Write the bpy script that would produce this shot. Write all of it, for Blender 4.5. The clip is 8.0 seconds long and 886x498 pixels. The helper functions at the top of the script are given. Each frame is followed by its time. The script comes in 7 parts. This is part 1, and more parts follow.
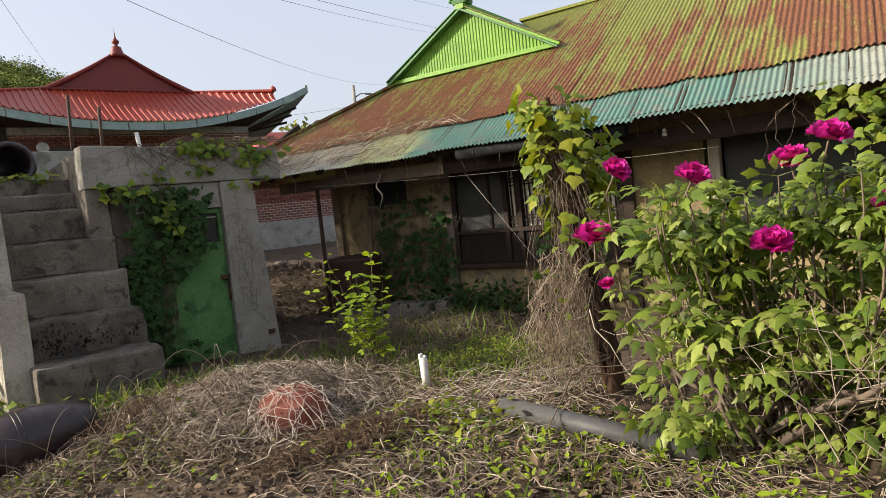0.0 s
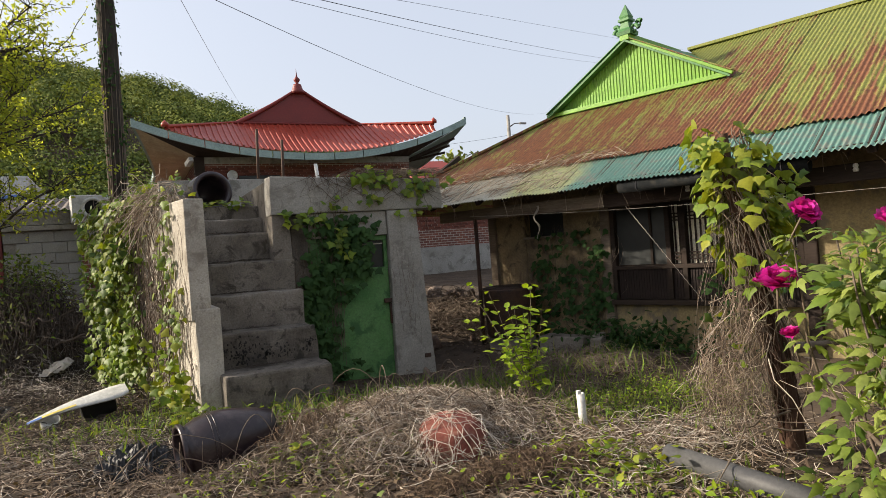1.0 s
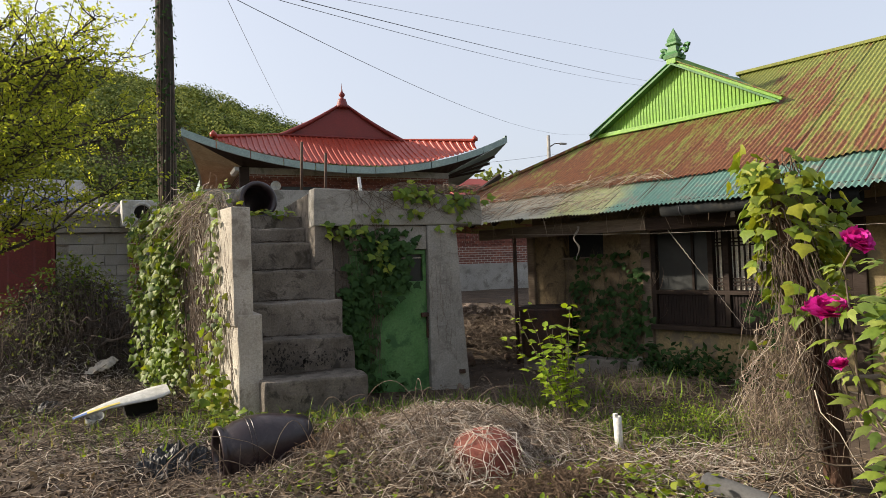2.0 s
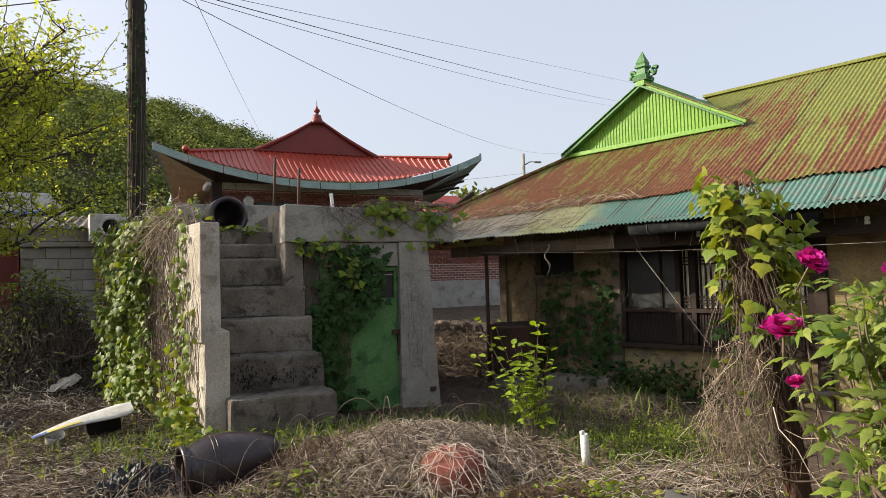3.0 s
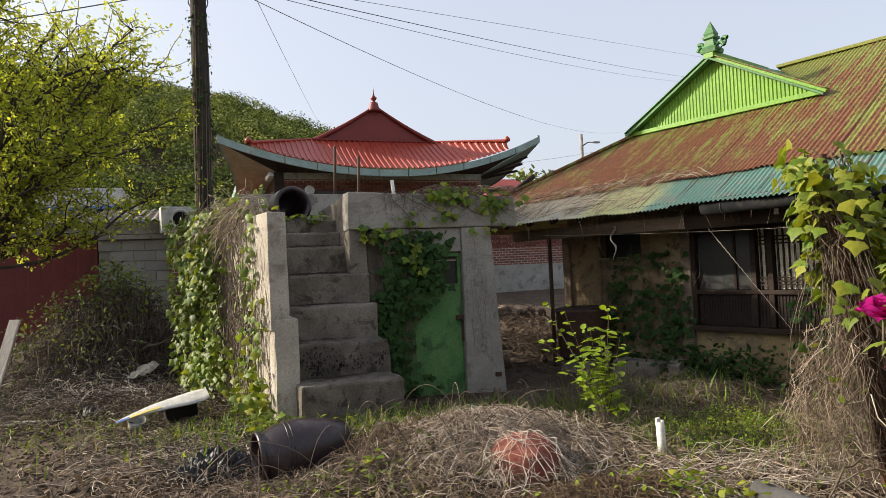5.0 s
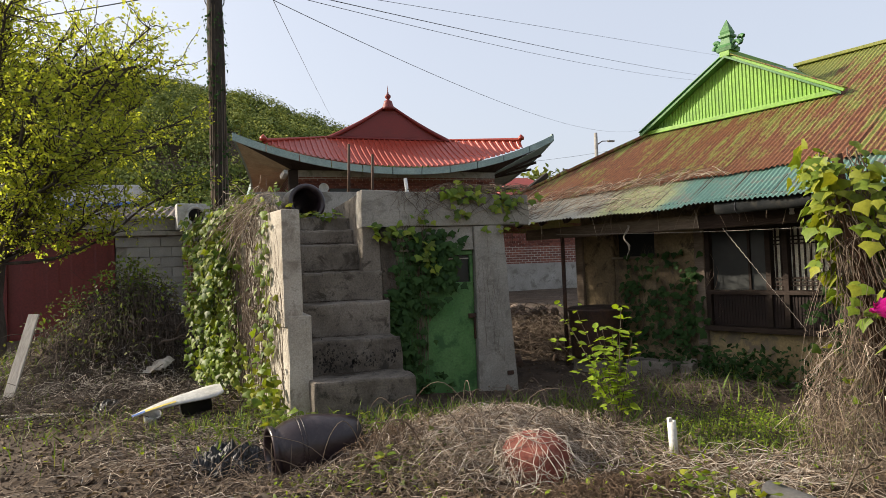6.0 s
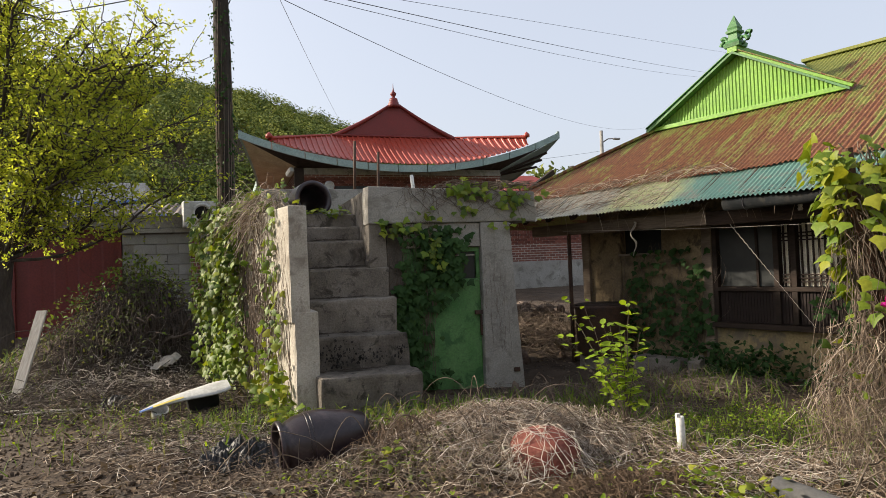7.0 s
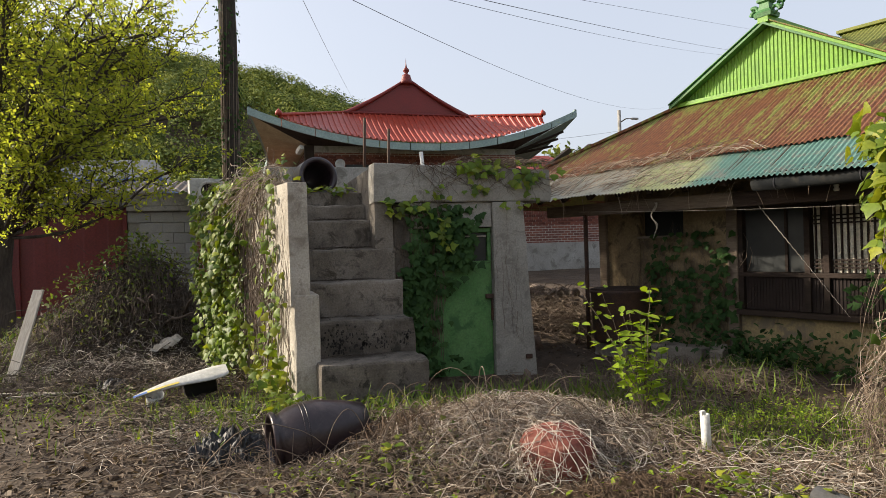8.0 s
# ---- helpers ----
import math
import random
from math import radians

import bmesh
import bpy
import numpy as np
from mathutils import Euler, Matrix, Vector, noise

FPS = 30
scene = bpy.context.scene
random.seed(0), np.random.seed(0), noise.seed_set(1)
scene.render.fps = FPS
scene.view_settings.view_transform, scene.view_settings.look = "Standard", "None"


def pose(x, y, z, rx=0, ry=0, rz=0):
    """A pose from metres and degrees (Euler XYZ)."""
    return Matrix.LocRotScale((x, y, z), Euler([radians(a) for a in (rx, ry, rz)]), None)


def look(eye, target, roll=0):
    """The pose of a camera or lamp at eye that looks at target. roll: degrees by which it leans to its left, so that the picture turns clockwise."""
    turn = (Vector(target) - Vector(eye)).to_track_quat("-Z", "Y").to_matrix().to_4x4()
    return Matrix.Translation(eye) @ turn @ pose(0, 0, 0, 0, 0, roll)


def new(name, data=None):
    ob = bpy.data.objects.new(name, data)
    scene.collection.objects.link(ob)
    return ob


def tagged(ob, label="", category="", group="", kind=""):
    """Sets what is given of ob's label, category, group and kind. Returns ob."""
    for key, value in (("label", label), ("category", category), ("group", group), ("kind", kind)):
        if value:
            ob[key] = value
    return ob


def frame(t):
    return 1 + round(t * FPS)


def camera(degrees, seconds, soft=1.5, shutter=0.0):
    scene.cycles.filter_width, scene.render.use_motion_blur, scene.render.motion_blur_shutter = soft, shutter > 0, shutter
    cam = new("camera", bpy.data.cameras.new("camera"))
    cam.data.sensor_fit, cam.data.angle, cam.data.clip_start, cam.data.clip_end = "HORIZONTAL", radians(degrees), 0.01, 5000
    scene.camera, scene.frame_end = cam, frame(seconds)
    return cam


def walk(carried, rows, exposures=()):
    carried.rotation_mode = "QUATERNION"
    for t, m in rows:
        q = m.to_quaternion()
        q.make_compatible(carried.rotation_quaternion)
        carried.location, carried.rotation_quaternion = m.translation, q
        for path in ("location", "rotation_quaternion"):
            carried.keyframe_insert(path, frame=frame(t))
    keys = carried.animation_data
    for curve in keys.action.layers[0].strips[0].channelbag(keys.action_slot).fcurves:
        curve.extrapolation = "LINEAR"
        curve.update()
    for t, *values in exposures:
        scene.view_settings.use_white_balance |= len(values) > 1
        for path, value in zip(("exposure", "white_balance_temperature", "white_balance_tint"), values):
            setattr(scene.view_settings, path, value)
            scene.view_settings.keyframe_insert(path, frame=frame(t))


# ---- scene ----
cam = camera(68.2, 8.0, soft=0.7)
PATH = [
    (0, (1.256, -0.852, 1.343), (2.498, 0.71, 1.216), -6.0),
    (0.5, (1.18, -0.872, 1.378), (2.175, 0.861, 1.305), -6.5),
    (1, (1.134, -0.856, 1.393), (2.007, 0.943, 1.39), -4.2),
    (1.5, (1.104, -0.848, 1.39), (1.925, 0.976, 1.421), -2.7),
    (2.8, (1.049, -0.923, 1.378), (1.788, 0.933, 1.461), -1.6),
    (3, (1.111, -0.91, 1.387), (1.958, 0.899, 1.49), -1.6),
    (3.5, (1.081, -0.89, 1.396), (2.007, 0.88, 1.505), -3.4),
    (4, (1.076, -0.842, 1.396), (1.845, 1.003, 1.463), -3.5),
    (4.5, (1.086, -0.832, 1.401), (1.779, 1.043, 1.462), -3.7),
    (5, (1.078, -0.821, 1.395), (1.763, 1.057, 1.458), -2.6),
    (6.5, (1.078, -0.848, 1.389), (1.715, 1.047, 1.447), -2.3),
    (7, (1.063, -0.83, 1.372), (1.695, 1.067, 1.427), -2.2),
    (7.5, (1.102, -0.709, 1.36), (1.721, 1.193, 1.38), -1.1),
    (8, (1.23, -0.501, 1.381), (1.818, 1.41, 1.378), -1.7),
]
walk(cam, [(t, look(e, g, r)) for t, e, g, r in PATH])

# ---- sky, sun, exposure ----
SUN_DIR = Vector((-0.755, 0.435, 0.43)).normalized()
world = bpy.data.worlds.new("sky")
scene.world = world
world.use_nodes = True
wn = world.node_tree.nodes
sky = wn.new("ShaderNodeTexSky")
sky.sky_type = "NISHITA"
sky.sun_disc = False
sky.sun_elevation = math.asin(SUN_DIR.z)
sky.sun_rotation = math.atan2(SUN_DIR.x, SUN_DIR.y)
sky.air_density, sky.dust_density, sky.ozone_density = 1.0, 5.0, 1.0
wn["Background"].inputs["Strength"].default_value = 0.125
haze = wn.new("ShaderNodeMix")
haze.data_type = "RGBA"
haze.inputs[0].default_value = 0.52
haze.inputs[7].default_value = (5.3, 5.5, 6.1, 1)
world.node_tree.links.new(sky.outputs[0], haze.inputs[6])
world.node_tree.links.new(haze.outputs[2], wn["Background"].inputs["Color"])
sun = new("sun", bpy.data.lights.new("sun", "SUN"))
sun.data.energy, sun.data.angle, sun.data.color = 5.0, radians(0.6), (1.0, 0.89, 0.73)
sun.matrix_world = Matrix.Translation((0, 0, 30)) @ SUN_DIR.to_track_quat("Z", "Y").to_matrix().to_4x4()
scene.view_settings.exposure = 0.6


# ---- materials ----
def node_mat(name):
    m = bpy.data.materials.new(name)
    m.use_nodes = True
    nt = m.node_tree
    return m, nt, nt.nodes["Principled BSDF"], nt.nodes["Material Output"]


def ramp(nt, fac, stops):
    r = nt.nodes.new("ShaderNodeValToRGB")
    while len(r.color_ramp.elements) < len(stops):
        r.color_ramp.elements.new(0.5)
    for e, (p, c) in zip(r.color_ramp.elements, stops):
        e.position, e.color = p, (*c, 1)
    nt.links.new(fac, r.inputs[0])
    return r.outputs[0]


def noise_tex(nt, scale, detail=4, rough=0.6, stretch=(1, 1, 1), coord="Object", distort=0.0):
    tc = nt.nodes.new("ShaderNodeTexCoord")
    mp = nt.nodes.new("ShaderNodeMapping")
    mp.inputs["Scale"].default_value = stretch
    n = nt.nodes.new("ShaderNodeTexNoise")
    n.inputs["Scale"].default_value, n.inputs["Detail"].default_value = scale, detail
    n.inputs["Roughness"].default_value, n.inputs["Distortion"].default_value = rough, distort
    nt.links.new(tc.outputs[coord], mp.inputs[0])
    nt.links.new(mp.outputs[0], n.inputs["Vector"])
    return n.outputs["Fac"]


def mix(nt, fac, a, b, kind="MIX"):
    n = nt.nodes.new("ShaderNodeMix")
    n.data_type, n.blend_type = "RGBA", kind
    for sock, v in ((n.inputs[0], fac), (n.inputs[6], a), (n.inputs[7], b)):
        if isinstance(v, (int, float)):
            sock.default_value = v
        elif isinstance(v, tuple):
            sock.default_value = (*v, 1)
        else:
            nt.links.new(v, sock)
    return n.outputs[2]


def bump(nt, bsdf, height, strength, distance=0.02):
    b = nt.nodes.new("ShaderNodeBump")
    b.inputs["Strength"].default_value, b.inputs["Distance"].default_value = strength, distance
    nt.links.new(height, b.inputs["Height"])
    nt.links.new(b.outputs[0], bsdf.inputs["Normal"])


def surface(name, base, stain, fine=30.0, coarse=2.0, rough=0.85, relief=0.4, metal=0.0, stretch=(1, 1, 1), blotch=None, spread=0.16, random=0.0):
    """Two colours mixed at a fine and a coarse scale, a third in blotches, with fine relief."""
    m, nt, bsdf, _ = node_mat(name)
    f = noise_tex(nt, fine, 6, 0.65, stretch)
    c = noise_tex(nt, coarse, 5, 0.6, stretch)
    col = ramp(nt, c, [(0.5 - spread, base), (0.5 + spread, stain)])
    grain = ramp(nt, f, [(0.3, (0.72, 0.72, 0.72)), (0.7, (1.15, 1.15, 1.15))])
    col = mix(nt, 1.0, col, grain, "MULTIPLY")
    if blotch:
        k = noise_tex(nt, coarse * 1.7, 8, 0.72, stretch, distort=0.6)
        col = mix(nt, ramp(nt, k, [(0.52, (0, 0, 0)), (0.62, (1, 1, 1))]), col, blotch)
    if random:
        oi = nt.nodes.new("ShaderNodeObjectInfo")
        col = mix(nt, 1.0, col, ramp(nt, oi.outputs["Random"], [(0, (1 - random,) * 3), (1, (1 + random,) * 3)]), "MULTIPLY")
    nt.links.new(col, bsdf.inputs["Base Color"])
    bsdf.inputs["Roughness"].default_value, bsdf.inputs["Metallic"].default_value = rough, metal
    bsdf.inputs["Specular IOR Level"].default_value = 0.22 if rough > 0.65 else 0.45
    bump(nt, bsdf, f, relief, 0.01)
    return m


def leaf_mat(name, colors, translucent=0.35, rough=0.5):
    """Leaves that vary from one to the next and let some light through."""
    m, nt, bsdf, out = node_mat(name)
    geo = nt.nodes.new("ShaderNodeNewGeometry")
    n = len(colors)
    col = ramp(nt, geo.outputs["Random Per Island"], [(i / max(1, n - 1), c) for i, c in enumerate(colors)])
    col = mix(nt, 0.5, col, ramp(nt, noise_tex(nt, 40, 3), [(0.3, (0.6, 0.6, 0.6)), (0.7, (1.2, 1.2, 1.2))]), "MULTIPLY")
    nt.links.new(col, bsdf.inputs["Base Color"])
    bsdf.inputs["Roughness"].default_value, bsdf.inputs["Specular IOR Level"].default_value = rough, 0.25
    if translucent:
        tr = nt.nodes.new("ShaderNodeBsdfTranslucent")
        nt.links.new(mix(nt, 1.0, col, (1.25, 1.2, 0.55), "MULTIPLY"), tr.inputs[0])
        ms = nt.nodes.new("ShaderNodeMixShader")
        ms.inputs[0].default_value = translucent
        nt.links.new(bsdf.outputs[0], ms.inputs[1])
        nt.links.new(tr.outputs[0], ms.inputs[2])
        nt.links.new(ms.outputs[0], out.inputs["Surface"])
    return m


M = {}
M["rubble"] = surface("earthy rubble", (0.15, 0.10, 0.075), (0.24, 0.19, 0.15), 40, 5, 0.95, 0.7, blotch=(0.09, 0.065, 0.05))
M["render_grey"] = surface("grey cement render", (0.37, 0.35, 0.31), (0.28, 0.262, 0.23), 60, 2.5, 0.9, 0.5, blotch=(0.21, 0.195, 0.17), spread=0.22)
M["soil"] = surface("soil", (0.068, 0.048, 0.034), (0.115, 0.085, 0.06), 45, 1.6, 0.95, 0.9, blotch=(0.045, 0.033, 0.025))
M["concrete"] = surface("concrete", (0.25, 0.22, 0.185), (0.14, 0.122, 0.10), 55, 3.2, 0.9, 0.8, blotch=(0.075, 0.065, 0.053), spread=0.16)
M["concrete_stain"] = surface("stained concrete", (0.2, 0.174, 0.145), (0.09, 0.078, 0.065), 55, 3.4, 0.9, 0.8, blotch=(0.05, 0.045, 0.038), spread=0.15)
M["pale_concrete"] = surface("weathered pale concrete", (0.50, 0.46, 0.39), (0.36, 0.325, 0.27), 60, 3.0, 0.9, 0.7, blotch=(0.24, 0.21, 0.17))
M["black_soot"] = surface("soot stain", (0.02, 0.02, 0.018), (0.05, 0.045, 0.04), 80, 12, 0.9, 0.3)
M["green_paint"] = surface("green door paint", (0.055, 0.175, 0.042), (0.12, 0.25, 0.085), 40, 2.6, 0.6, 0.2, blotch=(0.04, 0.115, 0.035), spread=0.2)
# near-black colour that stands for the darkness inside room, fan and pipe
M["dark"] = surface("near-black for unlit insides", (0.012, 0.011, 0.01), (0.02, 0.018, 0.016), 20, 3, 0.95, 0.1)
M["iron"] = surface("rusty iron", (0.10, 0.055, 0.035), (0.05, 0.035, 0.03), 60, 8, 0.75, 0.4)
M["jar"] = surface("dark purple-brown glazed earthenware", (0.022, 0.015, 0.018), (0.036, 0.023, 0.025), 35, 3, 0.3, 0.12, blotch=(0.05, 0.036, 0.036))
M["clay"] = surface("red clay", (0.22, 0.068, 0.048), (0.16, 0.052, 0.04), 50, 4, 0.8, 0.3, blotch=(0.25, 0.115, 0.085))
M["pvc"] = surface("white plastic pipe", (0.72, 0.71, 0.68), (0.6, 0.59, 0.55), 30, 4, 0.45, 0.05)
M["black_pipe"] = surface("grey plastic pipe", (0.055, 0.055, 0.058), (0.09, 0.088, 0.085), 50, 3, 0.55, 0.15)
M["black_pipe"].node_tree.nodes["Principled BSDF"].inputs["Specular IOR Level"].default_value = 0.3
M["gutter"] = surface("dark gutter plastic", (0.012, 0.014, 0.016), (0.026, 0.027, 0.027), 50, 3, 0.75, 0.15, blotch=(0.035, 0.033, 0.028))
M["gutter"].node_tree.nodes["Principled BSDF"].inputs["Specular IOR Level"].default_value = 0.05
M["tarred"] = surface("tarred pole wood", (0.028, 0.023, 0.019), (0.06, 0.05, 0.04), 40, 5, 0.9, 1.0, stretch=(1, 1, 0.25))
M["plastic_black"] = surface("black plastic sheeting", (0.005, 0.005, 0.006), (0.010, 0.010, 0.011), 30, 5, 0.5, 0.2)
M["bark"] = surface("bark", (0.085, 0.062, 0.048), (0.15, 0.115, 0.09), 40, 5, 0.9, 1.0, stretch=(1, 1, 0.25))
M["bark_dark"] = surface("dark wet bark", (0.04, 0.032, 0.027), (0.085, 0.07, 0.058), 40, 5, 0.9, 1.0, stretch=(1, 1, 0.25))
M["bark_red"] = surface("shredded red-brown bark", (0.055, 0.03, 0.022), (0.13, 0.075, 0.05), 50, 7, 0.9, 1.0, stretch=(1, 1, 0.15))
M["wood_old"] = surface("old grey wood", (0.15, 0.115, 0.085), (0.24, 0.19, 0.145), 60, 4, 0.85, 0.6, stretch=(0.12, 1, 1))
# these two browns are lowered to carry the shade of a deep eave
M["wood_dark"] = surface("dark wood with eave shade in its colour", (0.022, 0.016, 0.012), (0.045, 0.03, 0.023), 60, 4, 0.75, 0.5, stretch=(0.15, 1, 1))
M["wood_red"] = surface("brown boards with eave shade in their colour", (0.022, 0.015, 0.013), (0.035, 0.024, 0.02), 50, 3, 0.7, 0.3)
M["plank"] = surface("weathered white plank", (0.5, 0.46, 0.4), (0.36, 0.32, 0.27), 60, 5, 0.85, 0.5, stretch=(1, 1, 0.15))
M["plaster"] = surface("yellow plaster", (0.34, 0.27, 0.14), (0.24, 0.185, 0.10), 35, 2.2, 0.9, 0.4, blotch=(0.17, 0.14, 0.1))
M["mud_wall"] = surface("bare mud plaster", (0.33, 0.25, 0.145), (0.2, 0.15, 0.09), 30, 2.4, 0.95, 0.9, blotch=(0.10, 0.08, 0.055))
M["paper"] = surface("lattice paper", (0.78, 0.73, 0.6), (0.62, 0.57, 0.45), 40, 3, 0.8, 0.1)
# the unlit space behind the openings is painted into this pane colour
M["glass_dark"] = surface("pane with room darkness in its colour", (0.012, 0.014, 0.014), (0.022, 0.025, 0.023), 10, 2, 0.45, 0.02)
M["thatch"] = surface("grey straw thatch", (0.26, 0.235, 0.20), (0.17, 0.15, 0.125), 60, 3, 0.95, 0.9, stretch=(1, 0.2, 1))
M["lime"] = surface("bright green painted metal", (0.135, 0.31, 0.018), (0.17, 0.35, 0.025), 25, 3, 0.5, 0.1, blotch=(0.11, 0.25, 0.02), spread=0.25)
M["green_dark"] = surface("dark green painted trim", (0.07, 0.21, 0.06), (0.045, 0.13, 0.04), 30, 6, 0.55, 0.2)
M["red_metal"] = surface("red painted metal roofing", (0.38, 0.05, 0.026), (0.31, 0.042, 0.024), 25, 1.2, 0.42, 0.06)
# darker copy of the roof red; the gable's shade is in the colour
M["red_shaded"] = surface("red painted metal in a shade tone", (0.20, 0.022, 0.018), (0.165, 0.02, 0.017), 25, 1.5, 0.5, 0.06)
M["fascia"] = surface("faded green eave board", (0.30, 0.39, 0.365), (0.22, 0.30, 0.285), 30, 2, 0.6, 0.2)
M["soffit"] = surface("cream soffit board", (0.50, 0.42, 0.29), (0.38, 0.31, 0.21), 25, 2, 0.8, 0.1)
M["gate_red"] = surface("maroon painted steel", (0.16, 0.024, 0.021), (0.12, 0.02, 0.018), 30, 2, 0.5, 0.1)
M["block"] = surface("grey concrete block", (0.34, 0.335, 0.315), (0.26, 0.25, 0.235), 50, 3, 0.9, 0.5, random=0.12)
M["cement"] = surface("cement cap", (0.37, 0.355, 0.325), (0.27, 0.255, 0.23), 50, 2, 0.9, 0.5, blotch=(0.18, 0.17, 0.15))
M["brick_piece"] = surface("red brick", (0.20, 0.072, 0.048), (0.13, 0.05, 0.038), 50, 9, 0.85, 0.4, random=0.4)
M["stone"] = surface("rubble stone", (0.30, 0.265, 0.22), (0.2, 0.175, 0.15), 40, 6, 0.9, 0.7, random=0.2)
M["white"] = surface("white enamelled sheet", (0.58, 0.58, 0.56), (0.42, 0.42, 0.4), 30, 5, 0.4, 0.1)
M["yellow"] = surface("yellow plastic", (0.62, 0.5, 0.1), (0.5, 0.42, 0.1), 30, 5, 0.5, 0.1)
M["blue"] = surface("blue sheet", (0.08, 0.17, 0.42), (0.06, 0.12, 0.33), 30, 3, 0.5, 0.1)
M["wire"] = surface("black cable", (0.06, 0.06, 0.07), (0.08, 0.08, 0.09), 10, 2, 0.6, 0.0)
M["pink"] = leaf_mat("magenta petals", [(0.50, 0.012, 0.24), (0.60, 0.025, 0.34), (0.40, 0.008, 0.19)], 0.25, 0.5)
M["stamen"] = surface("yellow stamens", (0.7, 0.48, 0.06), (0.6, 0.4, 0.05), 90, 20, 0.7, 0.2)
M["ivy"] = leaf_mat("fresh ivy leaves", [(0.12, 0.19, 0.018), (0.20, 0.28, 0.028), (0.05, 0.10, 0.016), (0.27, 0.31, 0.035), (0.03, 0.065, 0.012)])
# darker copy of the ivy greens, with shade put into the leaf colour
M["ivy_dark"] = leaf_mat("ivy leaves in a shade tone", [(0.025, 0.062, 0.015), (0.042, 0.092, 0.022), (0.02, 0.05, 0.014)], 0.2, 0.8)
M["ivy_gold"] = leaf_mat("yellowing vine leaves", [(0.21, 0.26, 0.02), (0.12, 0.19, 0.022), (0.29, 0.30, 0.03), (0.06, 0.12, 0.02)])
M["peony"] = leaf_mat("peony leaves", [(0.14, 0.215, 0.028), (0.24, 0.31, 0.05), (0.06, 0.115, 0.02), (0.36, 0.42, 0.10), (0.035, 0.07, 0.016)], 0.4, 0.42)
M["shrub"] = leaf_mat("shrub leaves", [(0.23, 0.33, 0.022), (0.30, 0.40, 0.032), (0.17, 0.27, 0.02)], 0.45)
M["tree"] = leaf_mat("tree leaves", [(0.31, 0.36, 0.05), (0.40, 0.44, 0.07), (0.22, 0.29, 0.045), (0.50, 0.52, 0.10)], 0.6)
M["wood_far"] = leaf_mat("hill foliage", [(0.13, 0.165, 0.035), (0.22, 0.245, 0.055), (0.085, 0.12, 0.035), (0.28, 0.29, 0.075)], 0.12, 0.9)
def stand_tint(m, scale):
    """Lets whole crowns differ from their neighbours in tone."""
    nt = m.node_tree
    bsdf = nt.nodes["Principled BSDF"]
    old = bsdf.inputs["Base Color"].links[0].from_socket
    tone = ramp(nt, noise_tex(nt, scale, 2, 0.5), [(0.36, (0.5, 0.6, 0.62)), (0.5, (1.05, 1.1, 1.05)), (0.64, (1.75, 1.6, 1.25))])
    nt.links.new(mix(nt, 1.0, old, tone, "MULTIPLY"), bsdf.inputs["Base Color"])


stand_tint(M["wood_far"], 0.16)
M["grass"] = leaf_mat("grass blades", [(0.12, 0.20, 0.03), (0.17, 0.24, 0.04), (0.085, 0.15, 0.03), (0.28, 0.27, 0.1)], 0.3, 0.6)
M["straw"] = leaf_mat("dry vine stems", [(0.40, 0.32, 0.24), (0.2, 0.14, 0.098), (0.56, 0.48, 0.385), (0.06, 0.042, 0.03), (0.27, 0.2, 0.145), (0.045, 0.032, 0.025)], 0.0, 0.85)
M["straw_red"] = leaf_mat("brown dry stalks", [(0.13, 0.085, 0.052), (0.085, 0.057, 0.038), (0.19, 0.13, 0.085)], 0.0, 0.85)
M["straw_pale"] = leaf_mat("bleached vine stems", [(0.52, 0.46, 0.39), (0.62, 0.56, 0.49), (0.42, 0.35, 0.28)], 0.0, 0.85)
M["stem"] = leaf_mat("vine stems", [(0.13, 0.095, 0.07), (0.19, 0.15, 0.115), (0.09, 0.065, 0.05)], 0.0, 0.85)
M["curled"] = leaf_mat("wilted leaves", [(0.16, 0.15, 0.07), (0.24, 0.21, 0.13), (0.10, 0.085, 0.05), (0.14, 0.19, 0.05), (0.06, 0.05, 0.035)], 0.15, 0.8)
M["drape"] = leaf_mat("dusty creeper leaves", [(0.09, 0.11, 0.03), (0.14, 0.155, 0.05), (0.045, 0.055, 0.02), (0.2, 0.2, 0.09)], 0.25, 0.8)
M["stem_dark"] = leaf_mat("dark rotting stems", [(0.045, 0.034, 0.026), (0.085, 0.066, 0.052), (0.03, 0.023, 0.018), (0.16, 0.13, 0.105)], 0.0, 0.85)
M["litter"] = leaf_mat("dead leaves", [(0.20, 0.14, 0.085), (0.13, 0.09, 0.06), (0.26, 0.2, 0.135), (0.05, 0.036, 0.026), (0.085, 0.06, 0.042)], 0.05, 0.8)


